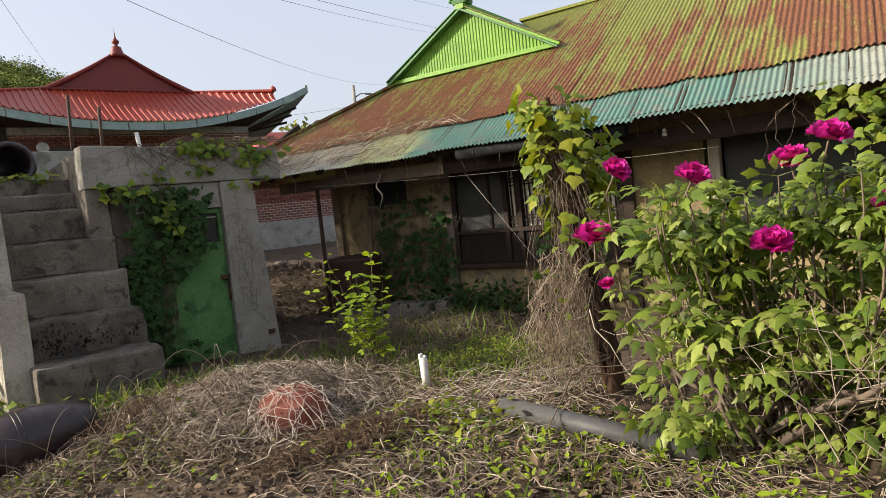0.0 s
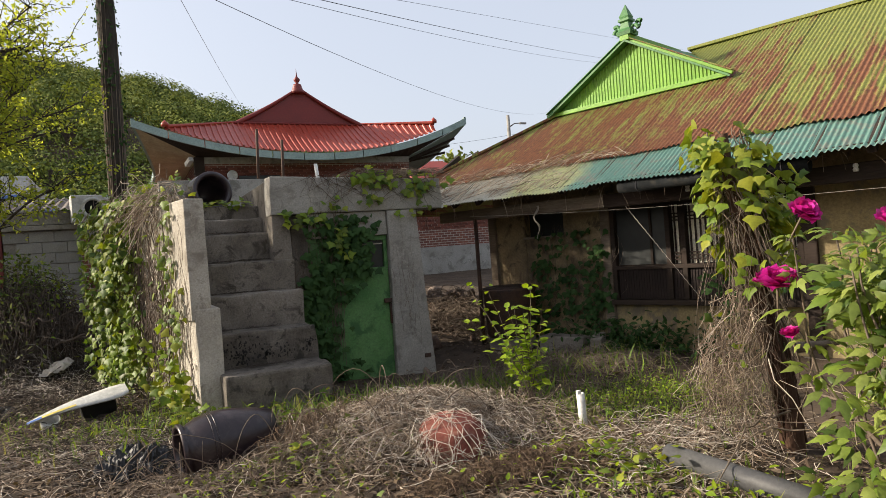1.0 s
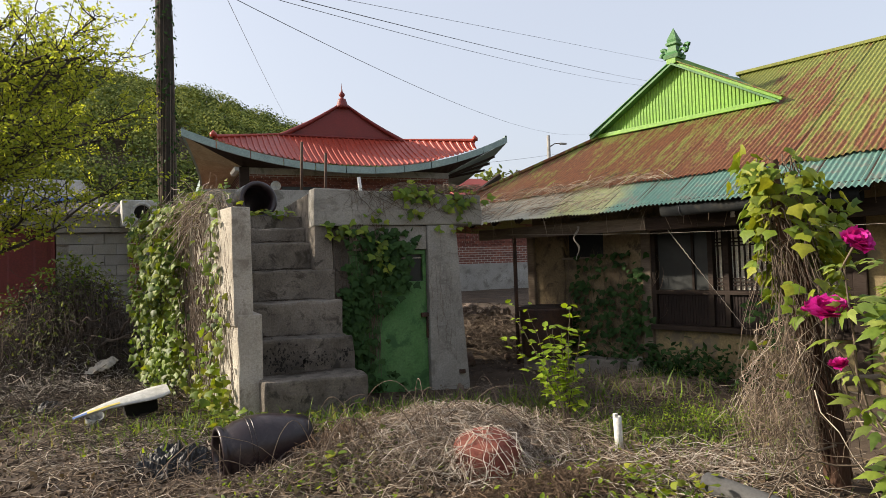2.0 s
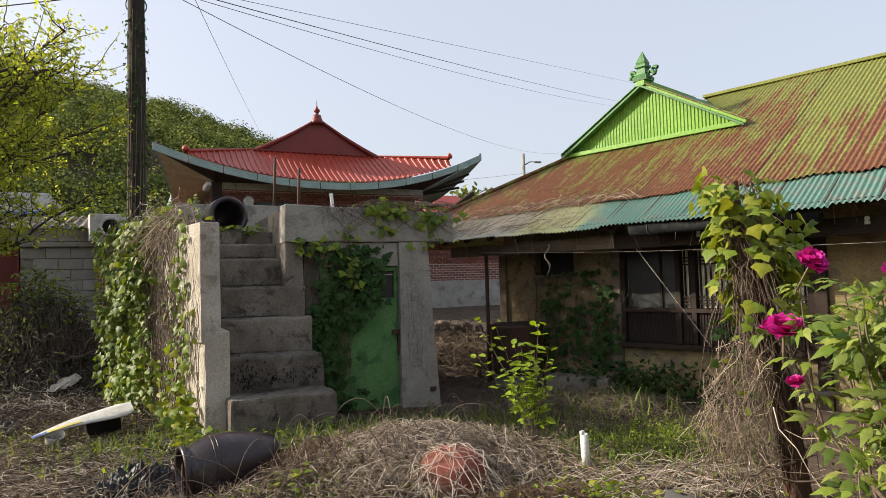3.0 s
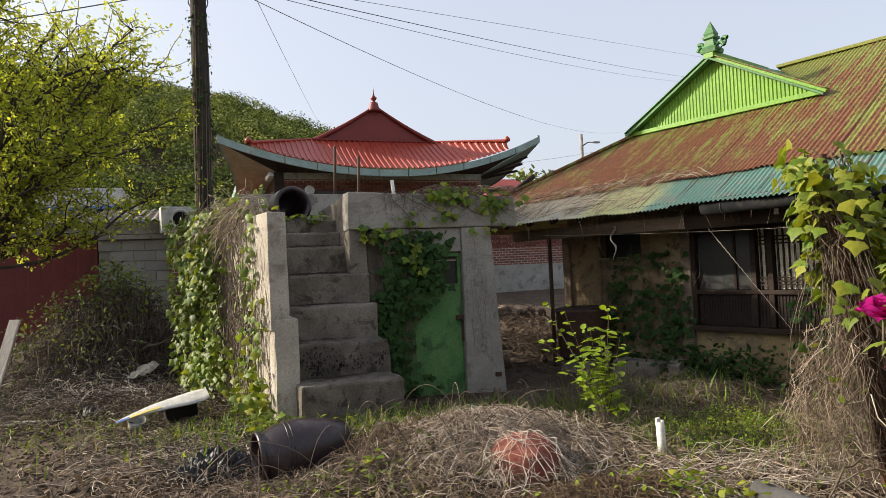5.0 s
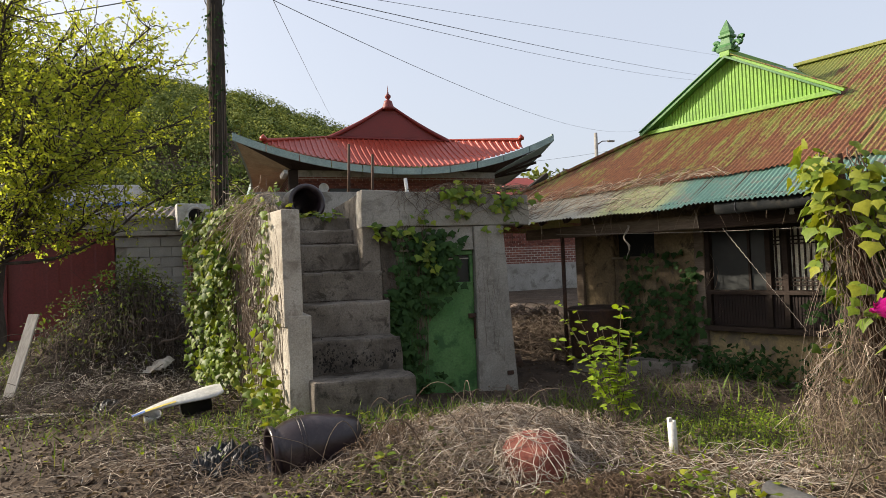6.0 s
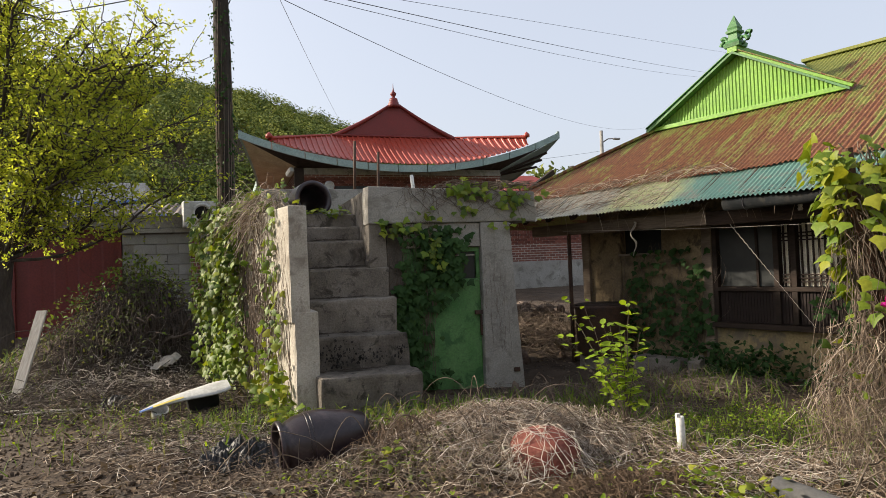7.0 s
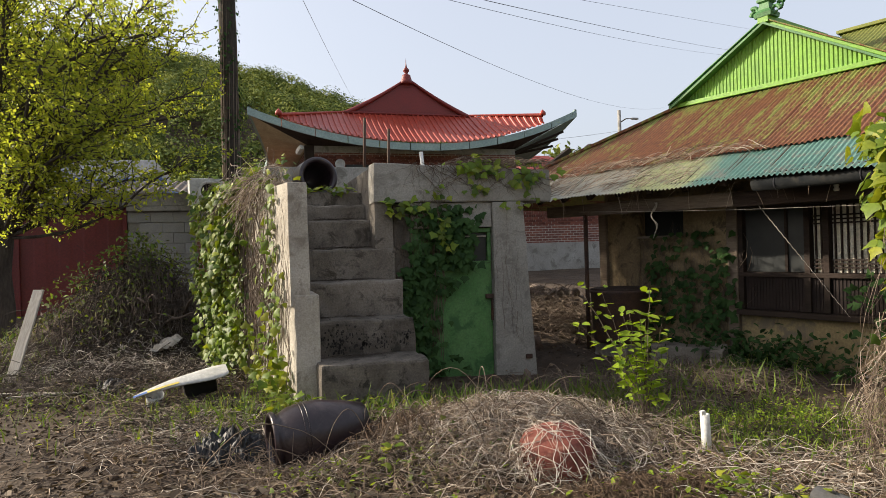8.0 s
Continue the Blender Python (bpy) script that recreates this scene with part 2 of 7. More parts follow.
def rust_roof():
    m, nt, bsdf, _ = node_mat("rusted green roofing iron")
    streak = noise_tex(nt, 2.2, 6, 0.62, (5.5, 0.5, 0.5))
    broad = noise_tex(nt, 0.8, 4, 0.6)
    fine = noise_tex(nt, 26, 5, 0.7, (2.5, 0.6, 0.6))
    green = ramp(nt, fine, [(0.35, (0.10, 0.125, 0.022)), (0.65, (0.22, 0.225, 0.042))])
    rust = ramp(nt, fine, [(0.3, (0.07, 0.024, 0.010)), (0.5, (0.145, 0.05, 0.018)), (0.72, (0.22, 0.10, 0.036))])
    k = mix(nt, 0.3, mix(nt, 0.3, streak, fine), broad)
    # the paint lasts best near the ridge and hip
    tc = nt.nodes.new("ShaderNodeTexCoord")
    sep = nt.nodes.new("ShaderNodeSeparateXYZ")
    nt.links.new(tc.outputs["Object"], sep.inputs[0])
    mr = nt.nodes.new("ShaderNodeMapRange")
    for i, v in ((1, 0.4), (2, 3.4), (3, -0.055), (4, 0.07)):
        mr.inputs[i].default_value = v
    nt.links.new(sep.outputs["Y"], mr.inputs[0])
    ad = nt.nodes.new("ShaderNodeMath")
    nt.links.new(k, ad.inputs[0])
    nt.links.new(mr.outputs[0], ad.inputs[1])
    oi = nt.nodes.new("ShaderNodeObjectInfo")
    ma = nt.nodes.new("ShaderNodeMath")
    ma.operation = "MULTIPLY_ADD"
    nt.links.new(oi.outputs["Random"], ma.inputs[0])
    ma.inputs[1].default_value = 0.07
    nt.links.new(ad.outputs[0], ma.inputs[2])
    fac = ramp(nt, ma.outputs[0], [(0.50, (0, 0, 0)), (0.57, (1, 1, 1))])
    nt.links.new(mix(nt, fac, rust, green), bsdf.inputs["Base Color"])
    bsdf.inputs["Roughness"].default_value = 0.75
    bump(nt, bsdf, fine, 0.25, 0.006)
    return m


def teal_roof():
    m, nt, bsdf, _ = node_mat("teal plastic roofing")
    tc = nt.nodes.new("ShaderNodeTexCoord")
    sep = nt.nodes.new("ShaderNodeSeparateXYZ")
    nt.links.new(tc.outputs["Object"], sep.inputs[0])
    fine = noise_tex(nt, 30, 5, 0.7, (2, 0.7, 0.7))
    broad = noise_tex(nt, 2.0, 5, 0.65)
    teal = ramp(nt, fine, [(0.3, (0.06, 0.15, 0.122)), (0.7, (0.125, 0.23, 0.19))])
    pale = ramp(nt, fine, [(0.3, (0.24, 0.27, 0.13)), (0.7, (0.36, 0.38, 0.2))])
    grey = ramp(nt, fine, [(0.3, (0.22, 0.215, 0.18)), (0.7, (0.38, 0.37, 0.31))])
    ad = nt.nodes.new("ShaderNodeMath")
    ad.operation = "MULTIPLY_ADD"
    nt.links.new(broad, ad.inputs[0])
    ad.inputs[1].default_value = 0.9
    nt.links.new(sep.outputs["X"], ad.inputs[2])
    div = nt.nodes.new("ShaderNodeMath")
    div.operation = "DIVIDE"
    nt.links.new(ad.outputs[0], div.inputs[0])
    div.inputs[1].default_value = 4.0
    col = mix(nt, ramp(nt, div.outputs[0], [(0.36, (0, 0, 0)), (0.43, (1, 1, 1))]), grey, pale)
    col = mix(nt, ramp(nt, div.outputs[0], [(0.60, (0, 0, 0)), (0.66, (1, 1, 1))]), col, teal)
    far = nt.nodes.new("ShaderNodeMapRange")
    for i, v in ((1, 6.0), (2, 7.4)):
        far.inputs[i].default_value = v
    nt.links.new(ad.outputs[0], far.inputs[0])
    col = mix(nt, far.outputs[0], col, grey)
    spots = noise_tex(nt, 7, 8, 0.75)
    col = mix(nt, ramp(nt, spots, [(0.50, (0, 0, 0)), (0.62, (0.85, 0.85, 0.85))]), col, (0.17, 0.165, 0.135))
    nt.links.new(col, bsdf.inputs["Base Color"])
    bsdf.inputs["Roughness"].default_value = 0.6
    bump(nt, bsdf, fine, 0.15, 0.005)
    return m


def brick_mat():
    m, nt, bsdf, _ = node_mat("red brick courses")
    tc = nt.nodes.new("ShaderNodeTexCoord")
    mp = nt.nodes.new("ShaderNodeMapping")
    mp.inputs["Rotation"].default_value = (radians(90), 0, 0)
    b = nt.nodes.new("ShaderNodeTexBrick")
    b.inputs["Scale"].default_value = 1.0
    b.inputs["Brick Width"].default_value, b.inputs["Row Height"].default_value = 0.21, 0.075
    b.inputs["Mortar Size"].default_value = 0.007
    b.inputs["Color1"].default_value, b.inputs["Color2"].default_value = (0.20, 0.07, 0.045, 1), (0.12, 0.045, 0.035, 1)
    b.inputs["Mortar"].default_value = (0.38, 0.34, 0.29, 1)
    nt.links.new(tc.outputs["Object"], mp.inputs[0])
    nt.links.new(mp.outputs[0], b.inputs["Vector"])
    nt.links.new(b.outputs["Color"], bsdf.inputs["Base Color"])
    bsdf.inputs["Roughness"].default_value = 0.85
    return m


M["rust_roof"], M["teal_roof"], M["brick"] = rust_roof(), teal_roof(), brick_mat()

# ---- building helpers ----
rng = np.random.default_rng(7)


def mesh_from(name, verts, faces, material, smooth=False):
    me = bpy.data.meshes.new(name)
    me.from_pydata([tuple(v) for v in verts], [], [tuple(int(i) for i in f) for f in faces])
    me.materials.append(material)
    if smooth:
        me.polygons.foreach_set("use_smooth", [True] * len(me.polygons))
    me.update()
    return me


def big_mesh(name, verts, tris, material, smooth=False):
    """A mesh from arrays of corners and triangles."""
    me = bpy.data.meshes.new(name)
    v, f = np.asarray(verts, np.float32), np.asarray(tris, np.int32)
    me.vertices.add(len(v))
    me.vertices.foreach_set("co", v.ravel())
    me.loops.add(f.size)
    me.loops.foreach_set("vertex_index", f.ravel())
    me.polygons.add(len(f))
    me.polygons.foreach_set("loop_start", np.arange(0, f.size, 3, dtype=np.int32))
    me.materials.append(material)
    me.update(calc_edges=True)
    if smooth:
        me.polygons.foreach_set("use_smooth", np.ones(len(f), bool))
    return me


def put(name, me, parent=None, label="", at=None):
    ob = new(name, me)
    if parent is not None:
        ob.parent = parent
    if at is not None:
        ob.matrix_basis = at
    return tagged(ob, label)


def part(name, bm, material, parent, label="", at=None):
    me = bpy.data.meshes.new(name)
    bm.to_mesh(me)
    bm.free()
    me.materials.append(material)
    return put(name, me, parent, label, at)


def thing(name, at, label, category, group="", kind=""):
    ob = new(name)
    ob.matrix_basis = at
    return tagged(ob, label, category, group, kind)


def box_bm(x0, x1, y0, y1, z0, z1, bevel=0.01, rough=0.0, cuts=0, seed=0):
    """A box with worn, rounded edges; rough moves its surface unevenly."""
    bm = bmesh.new()
    bmesh.ops.create_cube(bm, size=1)
    for v in bm.verts:
        v.co = ((x0 + x1) / 2 + v.co.x * (x1 - x0), (y0 + y1) / 2 + v.co.y * (y1 - y0), (z0 + z1) / 2 + v.co.z * (z1 - z0))
    if bevel:
        bmesh.ops.bevel(bm, geom=bm.edges[:], offset=bevel, segments=2, affect="EDGES", profile=0.6)
    if cuts:
        bmesh.ops.subdivide_edges(bm, edges=[e for e in bm.edges if e.calc_length() > 0.12], cuts=cuts, use_grid_fill=True)
    if rough:
        for v in bm.verts:
            v.co += noise.noise_vector(v.co * 5 + Vector((seed, 0, 0))) * rough
    return bm


def lathe_bm(profile, seg=40):
    """Turns (radius, height) pairs round z."""
    bm = bmesh.new()
    rings = []
    for r, z in profile:
        rings.append([bm.verts.new((r * math.cos(2 * math.pi * i / seg), r * math.sin(2 * math.pi * i / seg), z)) for i in range(seg)])
    for a, b in zip(rings, rings[1:]):
        for i in range(seg):
            f = bm.faces.new((a[i], a[(i + 1) % seg], b[(i + 1) % seg], b[i]))
            f.smooth = True
    for ring in (rings[0], rings[-1]):
        if profile[0 if ring is rings[0] else -1][0] < 0.02:
            bm.faces.new(ring)
    bmesh.ops.recalc_face_normals(bm, faces=bm.faces[:])
    return bm


def tube_arrays(lines, radii, sides=4):
    """Tubes along polylines; radii: one per line, tapering to a third."""
    V, F, base = [], [], 0
    ang = np.arange(sides) * 2 * np.pi / sides
    for pts, r in zip(lines, radii):
        pts = np.asarray(pts, float)
        n = len(pts)
        d = np.gradient(pts, axis=0)
        d /= np.linalg.norm(d, axis=1)[:, None] + 1e-9
        ref = np.array([0.31, 0.17, 0.93]) if abs(d[0, 2]) < 0.9 else np.array([0.95, 0.2, 0.1])
        u = np.cross(d, ref)
        u /= np.linalg.norm(u, axis=1)[:, None] + 1e-9
        w = np.cross(d, u)
        rr = np.linspace(r, r * 0.45, n)[:, None, None]
        V.append((pts[:, None, :] + rr * (np.cos(ang)[None, :, None] * u[:, None, :] + np.sin(ang)[None, :, None] * w[:, None, :])).reshape(-1, 3))
        i, j = np.meshgrid(np.arange(n - 1), np.arange(sides), indexing="ij")
        a, b = base + i * sides + j, base + i * sides + (j + 1) % sides
        F.append(np.stack([a, b, b + sides], -1).reshape(-1, 3))
        F.append(np.stack([a, b + sides, a + sides], -1).reshape(-1, 3))
        base += n * sides
    return np.concatenate(V), np.concatenate(F)


def tubes(name, lines, radii, material, parent=None, label="", sides=4):
    v, f = tube_arrays(lines, radii, sides)
    return tagged(put(name, big_mesh(name, v, f, material, True), parent, label), kind="stuff" if len(lines) > 12 else "")


def lobes(n, inner, tilt=0.0):
    """A pointed, lobed leaf as a fan: its outline, folded a little."""
    pts = [(0.0, 0.0, 0.0)]
    for i in range(2 * n + 1):
        a = radians(-125 + 250 * i / (2 * n))
        k = (1.0 - 0.28 * abs(i / n - 1)) if i % 2 else inner
        pts.append((k * math.sin(a) * 0.62, 0.38 + k * math.cos(a) * 0.62, -0.13 * abs(math.sin(a)) * k - 0.12 * max(0, math.cos(a)) * k))
    pts[0] = (0, 0.3, 0.02)
    tris = [(0, i, i + 1) for i in range(1, 2 * n + 1)] + [(0, 2 * n + 1, 1)]
    return np.array(pts), np.array(tris)


LEAF_OVAL = (np.array([(0, 0, 0), (-0.24, 0.3, 0.05), (-0.2, 0.68, 0.03), (0, 1, -0.1), (0.2, 0.68, 0.03), (0.24, 0.3, 0.05), (0, 0.5, -0.03)]),
             np.array([(6, 0, 1), (6, 1, 2), (6, 2, 3), (6, 3, 4), (6, 4, 5), (6, 5, 0)]))
LEAF_IVY = lobes(3, 0.55)
LEAF_CARD = (np.array([(0, 0, 0), (-0.4, 0.5, 0.1), (0.4, 0.5, 0.1), (0, 1, -0.1)]), np.array([(0, 2, 1), (1, 2, 3)]))
LEAF_BLADE = (np.array([(-0.04, 0, 0), (0.04, 0, 0), (-0.035, 0.5, -0.02), (0.035, 0.5, -0.02), (0, 1, -0.18)]), np.array([(0, 1, 3), (0, 3, 2), (2, 3, 4)]))


def leaflet_group():
    """One peony leaf: a stalk with three lobed leaflets on each of three branches."""
    V, T = [], []
    base_v = np.array([(0, 0.55, 0.05), (0, 0, 0), (-0.19, 0.28, 0.02), (-0.31, 0.66, -0.07), (-0.19, 0.70, -0.01), (0, 1.15, -0.16), (0.19, 0.70, -0.01), (0.31, 0.66, -0.07), (0.19, 0.28, 0.02)])
    base_t = np.array([(0, i, i + 1) for i in range(1, 8)] + [(0, 8, 1)])
    for ang, along, size in ((0, 0.50, 0.58), (62, 0.26, 0.5), (-62, 0.26, 0.5), (30, 0.46, 0.46), (-30, 0.46, 0.46)):
        a = radians(ang)
        c, s = math.cos(a), math.sin(a)
        v = base_v * size
        v = np.stack([v[:, 0] * c + v[:, 1] * s, -v[:, 0] * s + v[:, 1] * c, v[:, 2] - 0.32 * size * (v[:, 1] / size) ** 2], -1)
        v += np.array([math.sin(a) * along * 0.8, math.cos(a) * along, -0.05 * abs(ang) / 55])
        T.append(base_t + sum(len(q) for q in V))
        V.append(v)
    st = np.array([(-0.012, 0, 0), (0.012, 0, 0), (0, 0.75, -0.02)])
    T.append(np.array([(0, 1, 2)]) + sum(len(q) for q in V))
    V.append(st)
    return np.concatenate(V), np.concatenate(T)


LEAF_PEONY = leaflet_group()


def unit(v):
    return v / (np.linalg.norm(v, axis=-1, keepdims=True) + 1e-9)


def leaves_arrays(pos, way, up, size, template):
    """Leaves at pos that point along way, their upper face turned to up."""
    tv, tt = template
    y = unit(np.asarray(way, float))
    x = unit(np.cross(y, up))
    z = np.cross(x, y)
    s = np.asarray(size)[:, None, None]
    v = np.asarray(pos)[:, None, :] + s * (tv[None, :, 0:1] * x[:, None, :] + tv[None, :, 1:2] * y[:, None, :] + tv[None, :, 2:3] * z[:, None, :])
    f = tt[None] + (np.arange(len(pos)) * len(tv))[:, None, None]
    return v.reshape(-1, 3), f.reshape(-1, 3)


def leaves(name, pos, way, up, size, template, material, parent=None, label=""):
    v, f = leaves_arrays(pos, way, up, size, template)
    return tagged(put(name, big_mesh(name, v, f, material), parent, label), kind="stuff")


def jitter(n, s):
    return rng.normal(0, s, (n, 3))


# ---- ground ----
def gh(x, y):
    """Height of the ground."""
    z = 0.065 * min(max(0.0, y - 7.5), 12.0) - 0.12 * math.exp(-((x - 4.4) / 1.3) ** 2 - ((y - 5.9) / 0.9) ** 2)
    z += 0.16 * math.exp(-((x - 2.85) / 0.9) ** 2 - ((y - 3.85) / 0.6) ** 2)
    z += 0.98 * math.exp(-((x - 0.05) / 0.72) ** 2 - ((y - 9.3) / 0.7) ** 2) + 0.5 * math.exp(-((x + 0.9) / 0.9) ** 2 - ((y - 9.4) / 0.9) ** 2)
    z -= 0.13 * math.exp(-((x - 1.65) / 0.5) ** 2 - ((y - 4.1) / 0.45) ** 2)
    z += 0.30 * math.exp(-((x - 6.6) / 1.2) ** 2 - ((y - 10.5) / 1.5) ** 2)
    z += 0.10 * math.exp(-((x - 5.6) / 0.6) ** 2 - ((y - 4.4) / 0.5) ** 2)
    if abs(x) < 15 and abs(y) < 25:
        z += 0.035 * noise.noise((x * 1.1, y * 1.1, 0)) + 0.018 * noise.noise((x * 4.5, y * 4.5, 3)) + 0.008 * noise.noise((x * 14, y * 14, 5))
    return z


def gh_arr(p):
    return np.array([gh(float(a), float(b)) for a, b in p])


def build_ground():
    far = [20, 30, 50, 90, 160, 300, 600, 1500]
    xs = np.array([-k for k in far[::-1]] + list(np.arange(-8, 12.01, 0.11)) + far)
    ys = np.array([-k for k in far[::-1]] + list(np.arange(-4, 15.01, 0.11)) + far)
    V = [(x, y, gh(x, y)) for y in ys for x in xs]
    n = len(xs)
    F = [(j * n + i, j * n + i + 1, (j + 1) * n + i + 1, (j + 1) * n + i) for j in range(len(ys) - 1) for i in range(n - 1)]
    tagged(put("ground", mesh_from("ground", V, F, M["soil"], True)), "bare brown earth with dry litter and weeds", "ground", kind="structure")


build_ground()


# ---- concrete outhouse with stairs up to its roof ----
def splay(bm):
    """The outer face of the stair wall runs outward towards the back."""
    for v in bm.verts:
        v.co.x -= 0.24 * max(0.0, v.co.y - 5.4) * min(1.0, max(0.0, (1.78 - v.co.x) / 0.1))


def build_outhouse():
    t = thing("concrete_outhouse", Matrix(), "weathered grey concrete outhouse with stairs beside it and ivy over it", "outhouse")
    bm = box_bm(1.63, 1.80, 5.40, 8.3, 0.9, 2.0, 0.012, 0.012, 5, 1)
    splay(bm)
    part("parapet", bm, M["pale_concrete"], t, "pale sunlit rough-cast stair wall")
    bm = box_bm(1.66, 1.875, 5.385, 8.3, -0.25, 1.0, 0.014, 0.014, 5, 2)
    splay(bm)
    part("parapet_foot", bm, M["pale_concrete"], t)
    fronts = (5.20, 5.64, 6.03, 6.31, 6.62, 6.86, 7.10)
    tops = (0.39, 0.72, 1.07, 1.40, 1.72, 1.90, 2.06)
    for i, (f, z) in enumerate(zip(fronts, tops)):
        right = 2.82 - 0.008 * i if i < 4 else 2.60
        back = (fronts + (8.3,))[i + 1] + 0.12
        low = -0.2
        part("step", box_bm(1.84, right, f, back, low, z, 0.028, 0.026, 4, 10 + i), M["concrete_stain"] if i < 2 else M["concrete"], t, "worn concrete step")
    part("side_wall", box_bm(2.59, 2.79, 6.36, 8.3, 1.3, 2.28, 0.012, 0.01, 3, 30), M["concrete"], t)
    bm = box_bm(2.585, 4.65, 6.33, 6.62, 1.885, 2.31, 0.016, 0.014, 6, 31)
    for v in bm.verts:
        if v.co.z > 2.1:
            v.co.z -= 0.06 * (v.co.x - 2.585) / 2.06
    part("lintel", bm, M["render_grey"], t, "cracked grey concrete lintel beam")
    part("roof_slab", box_bm(2.80, 4.64, 6.63, 8.3, 2.0, 2.2, 0.01), M["concrete"], t)
    bm = box_bm(3.93, 4.42, 6.34, 6.66, -0.35, 1.882, 0.014, 0.012, 4, 32)
    for v in bm.verts:
        if v.co.x > 4.2:
            v.co.x -= 0.12 * v.co.z / 1.9
    part("pier", bm, M["render_grey"], t, "plastered concrete pier")
    part("back_wall", box_bm(2.80, 4.40, 8.1, 8.3, -0.3, 1.998, 0.01), M["concrete"], t)
    part("flank_wall", box_bm(4.18, 4.36, 6.67, 8.09, -0.3, 1.998, 0.01), M["concrete"], t)
    part("door_wall", box_bm(2.80, 2.98, 6.40, 6.52, -0.2, 1.872, 0.008, 0.006, 2, 33), M["concrete_stain"], t)
    part("transom", box_bm(2.985, 3.925, 6.37, 6.50, 1.60, 1.880, 0.008, 0.008, 3, 35), M["render_grey"], t)
    door = part("door", box_bm(2.985, 3.925, 6.42, 6.46, -0.08, 1.20, 0.008, 0.007, 5, 34), M["green_paint"], t, "green painted sheet door, faded and chalky")
    part("door_rail", box_bm(2.985, 3.925, 6.412, 6.465, 1.202, 1.225, 0.004), M["green_paint"], door)
    part("door_rail", box_bm(2.985, 3.925, 6.412, 6.465, 1.545, 1.597, 0.006), M["green_paint"], door)
    part("door_stile", box_bm(3.882, 3.925, 6.412, 6.465, 1.227, 1.543, 0.006), M["green_paint"], door)
    part("door_stile", box_bm(2.985, 3.60, 6.415, 6.465, 1.227, 1.543, 0.006), M["green_paint"], door)
    part("window_pane", box_bm(3.602, 3.880, 6.45, 6.46, 1.227, 1.543, 0), M["glass_dark"], door, "dark empty window in the door")
    part("window_bar", box_bm(3.602, 3.880, 6.43, 6.445, 1.495, 1.51, 0.002), M["plank"], door)
    part("latch", box_bm(3.84, 3.95, 6.375, 6.415, 0.80, 0.85, 0.006), M["iron"], door, "rusty iron latch")
    part("hasp", box_bm(3.905, 3.935, 6.39, 6.418, 0.55, 0.79, 0.004, 0.004, 2), M["iron"], door, "rusted edge strip")
    part("latch", box_bm(4.28, 4.36, 6.32, 6.34, 0.10, 0.15, 0.006), M["iron"], t, "small rusted fitting set in the pier")
    part("vent_stub", lathe_bm([(0.018, 0.0), (0.024, 0.0), (0.024, 0.42), (0.018, 0.42), (0.018, 0.0)], 14), M["pvc"], t, "short white plastic pipe stub", pose(3.48, 7.5, 2.19, 0, -6, 0))
    # soot marks burnt onto the second riser
    r = np.random.default_rng(2)
    for cx, cz, w, h, count in ((2.08, 0.55, 0.16, 0.11, 120), (2.36, 0.50, 0.16, 0.06, 60), (2.72, 0.54, 0.035, 0.07, 30)):
        V, F = [], []
        for _ in range(count):
            x, z, q = r.normal(cx, w * 0.6), r.normal(cz, h * 0.6), r.uniform(0.002, 0.013)
            b0 = len(V)
            V.append((x, 5.606, z))
            V += [(x + q * r.uniform(0.4, 1.3) * math.cos(k * 0.785), 5.606, z + 1.25 * q * r.uniform(0.4, 1.5) * math.sin(k * 0.785)) for k in range(8)]
            F += [(b0, b0 + 1 + (k + 1) % 8, b0 + 1 + k) for k in range(8)]
        tagged(put("soot_mark", mesh_from("soot_mark", V, F, M["black_soot"]), t, "black soot stain"), kind="stuff")


build_outhouse()

# ---- old house with the rusted iron roof: x along the eave, y inward ----
HX, HY, HROT = 5.14, 7.29, -72.3
HM = pose(HX, HY, 0, 0, 0, HROT)
SLOPE = math.tan(radians(31))


def wave_sheet(al0, al1, low, high, lift, wl=0.056, amp=0.009, per=6, rows=6, tilt=0.0, jag=0.0, seed=0):
    """A corrugated sheet on the front slope between low(al) and high(al)."""
    n = max(2, int((al1 - al0) / wl * per))
    V, F = [], []
    for i in range(n + 1):
        al = al0 + (al1 - al0) * i / n
        lo, hi = low(al), high(al)
        lo -= jag * noise.noise((al * 3, seed, 0))
        for j in range(rows + 1):
            d = lo + (hi - lo) * j / rows
            z = 2.0 + d * SLOPE + lift + amp * 1.15 * math.sin(2 * math.pi * al / wl) + tilt * (al - al0) - 0.012 * math.sin(math.pi * j / rows)
            z += 0.012 * noise.noise((al * 1.3, d * 1.3, 2))
            V.append((al, d, z))
    m = rows + 1
    F = [(i * m + j, (i + 1) * m + j, (i + 1) * m + j + 1, i * m + j + 1) for i in range(n) for j in range(rows)]
    return V, F


def tri_wall(name, pts, depth, material, parent, label=""):
    """A flat polygon in the plane y = const, given thickness."""
    bm = bmesh.new()
    f = bm.faces.new([bm.verts.new(p) for p in pts])
    ret = bmesh.ops.extrude_face_region(bm, geom=[f])
    for v in ret["geom"]:
        if isinstance(v, bmesh.types.BMVert):
            v.co.y += depth
    bmesh.ops.recalc_face_normals(bm, faces=bm.faces[:])
    return part(name, bm, material, parent, label)


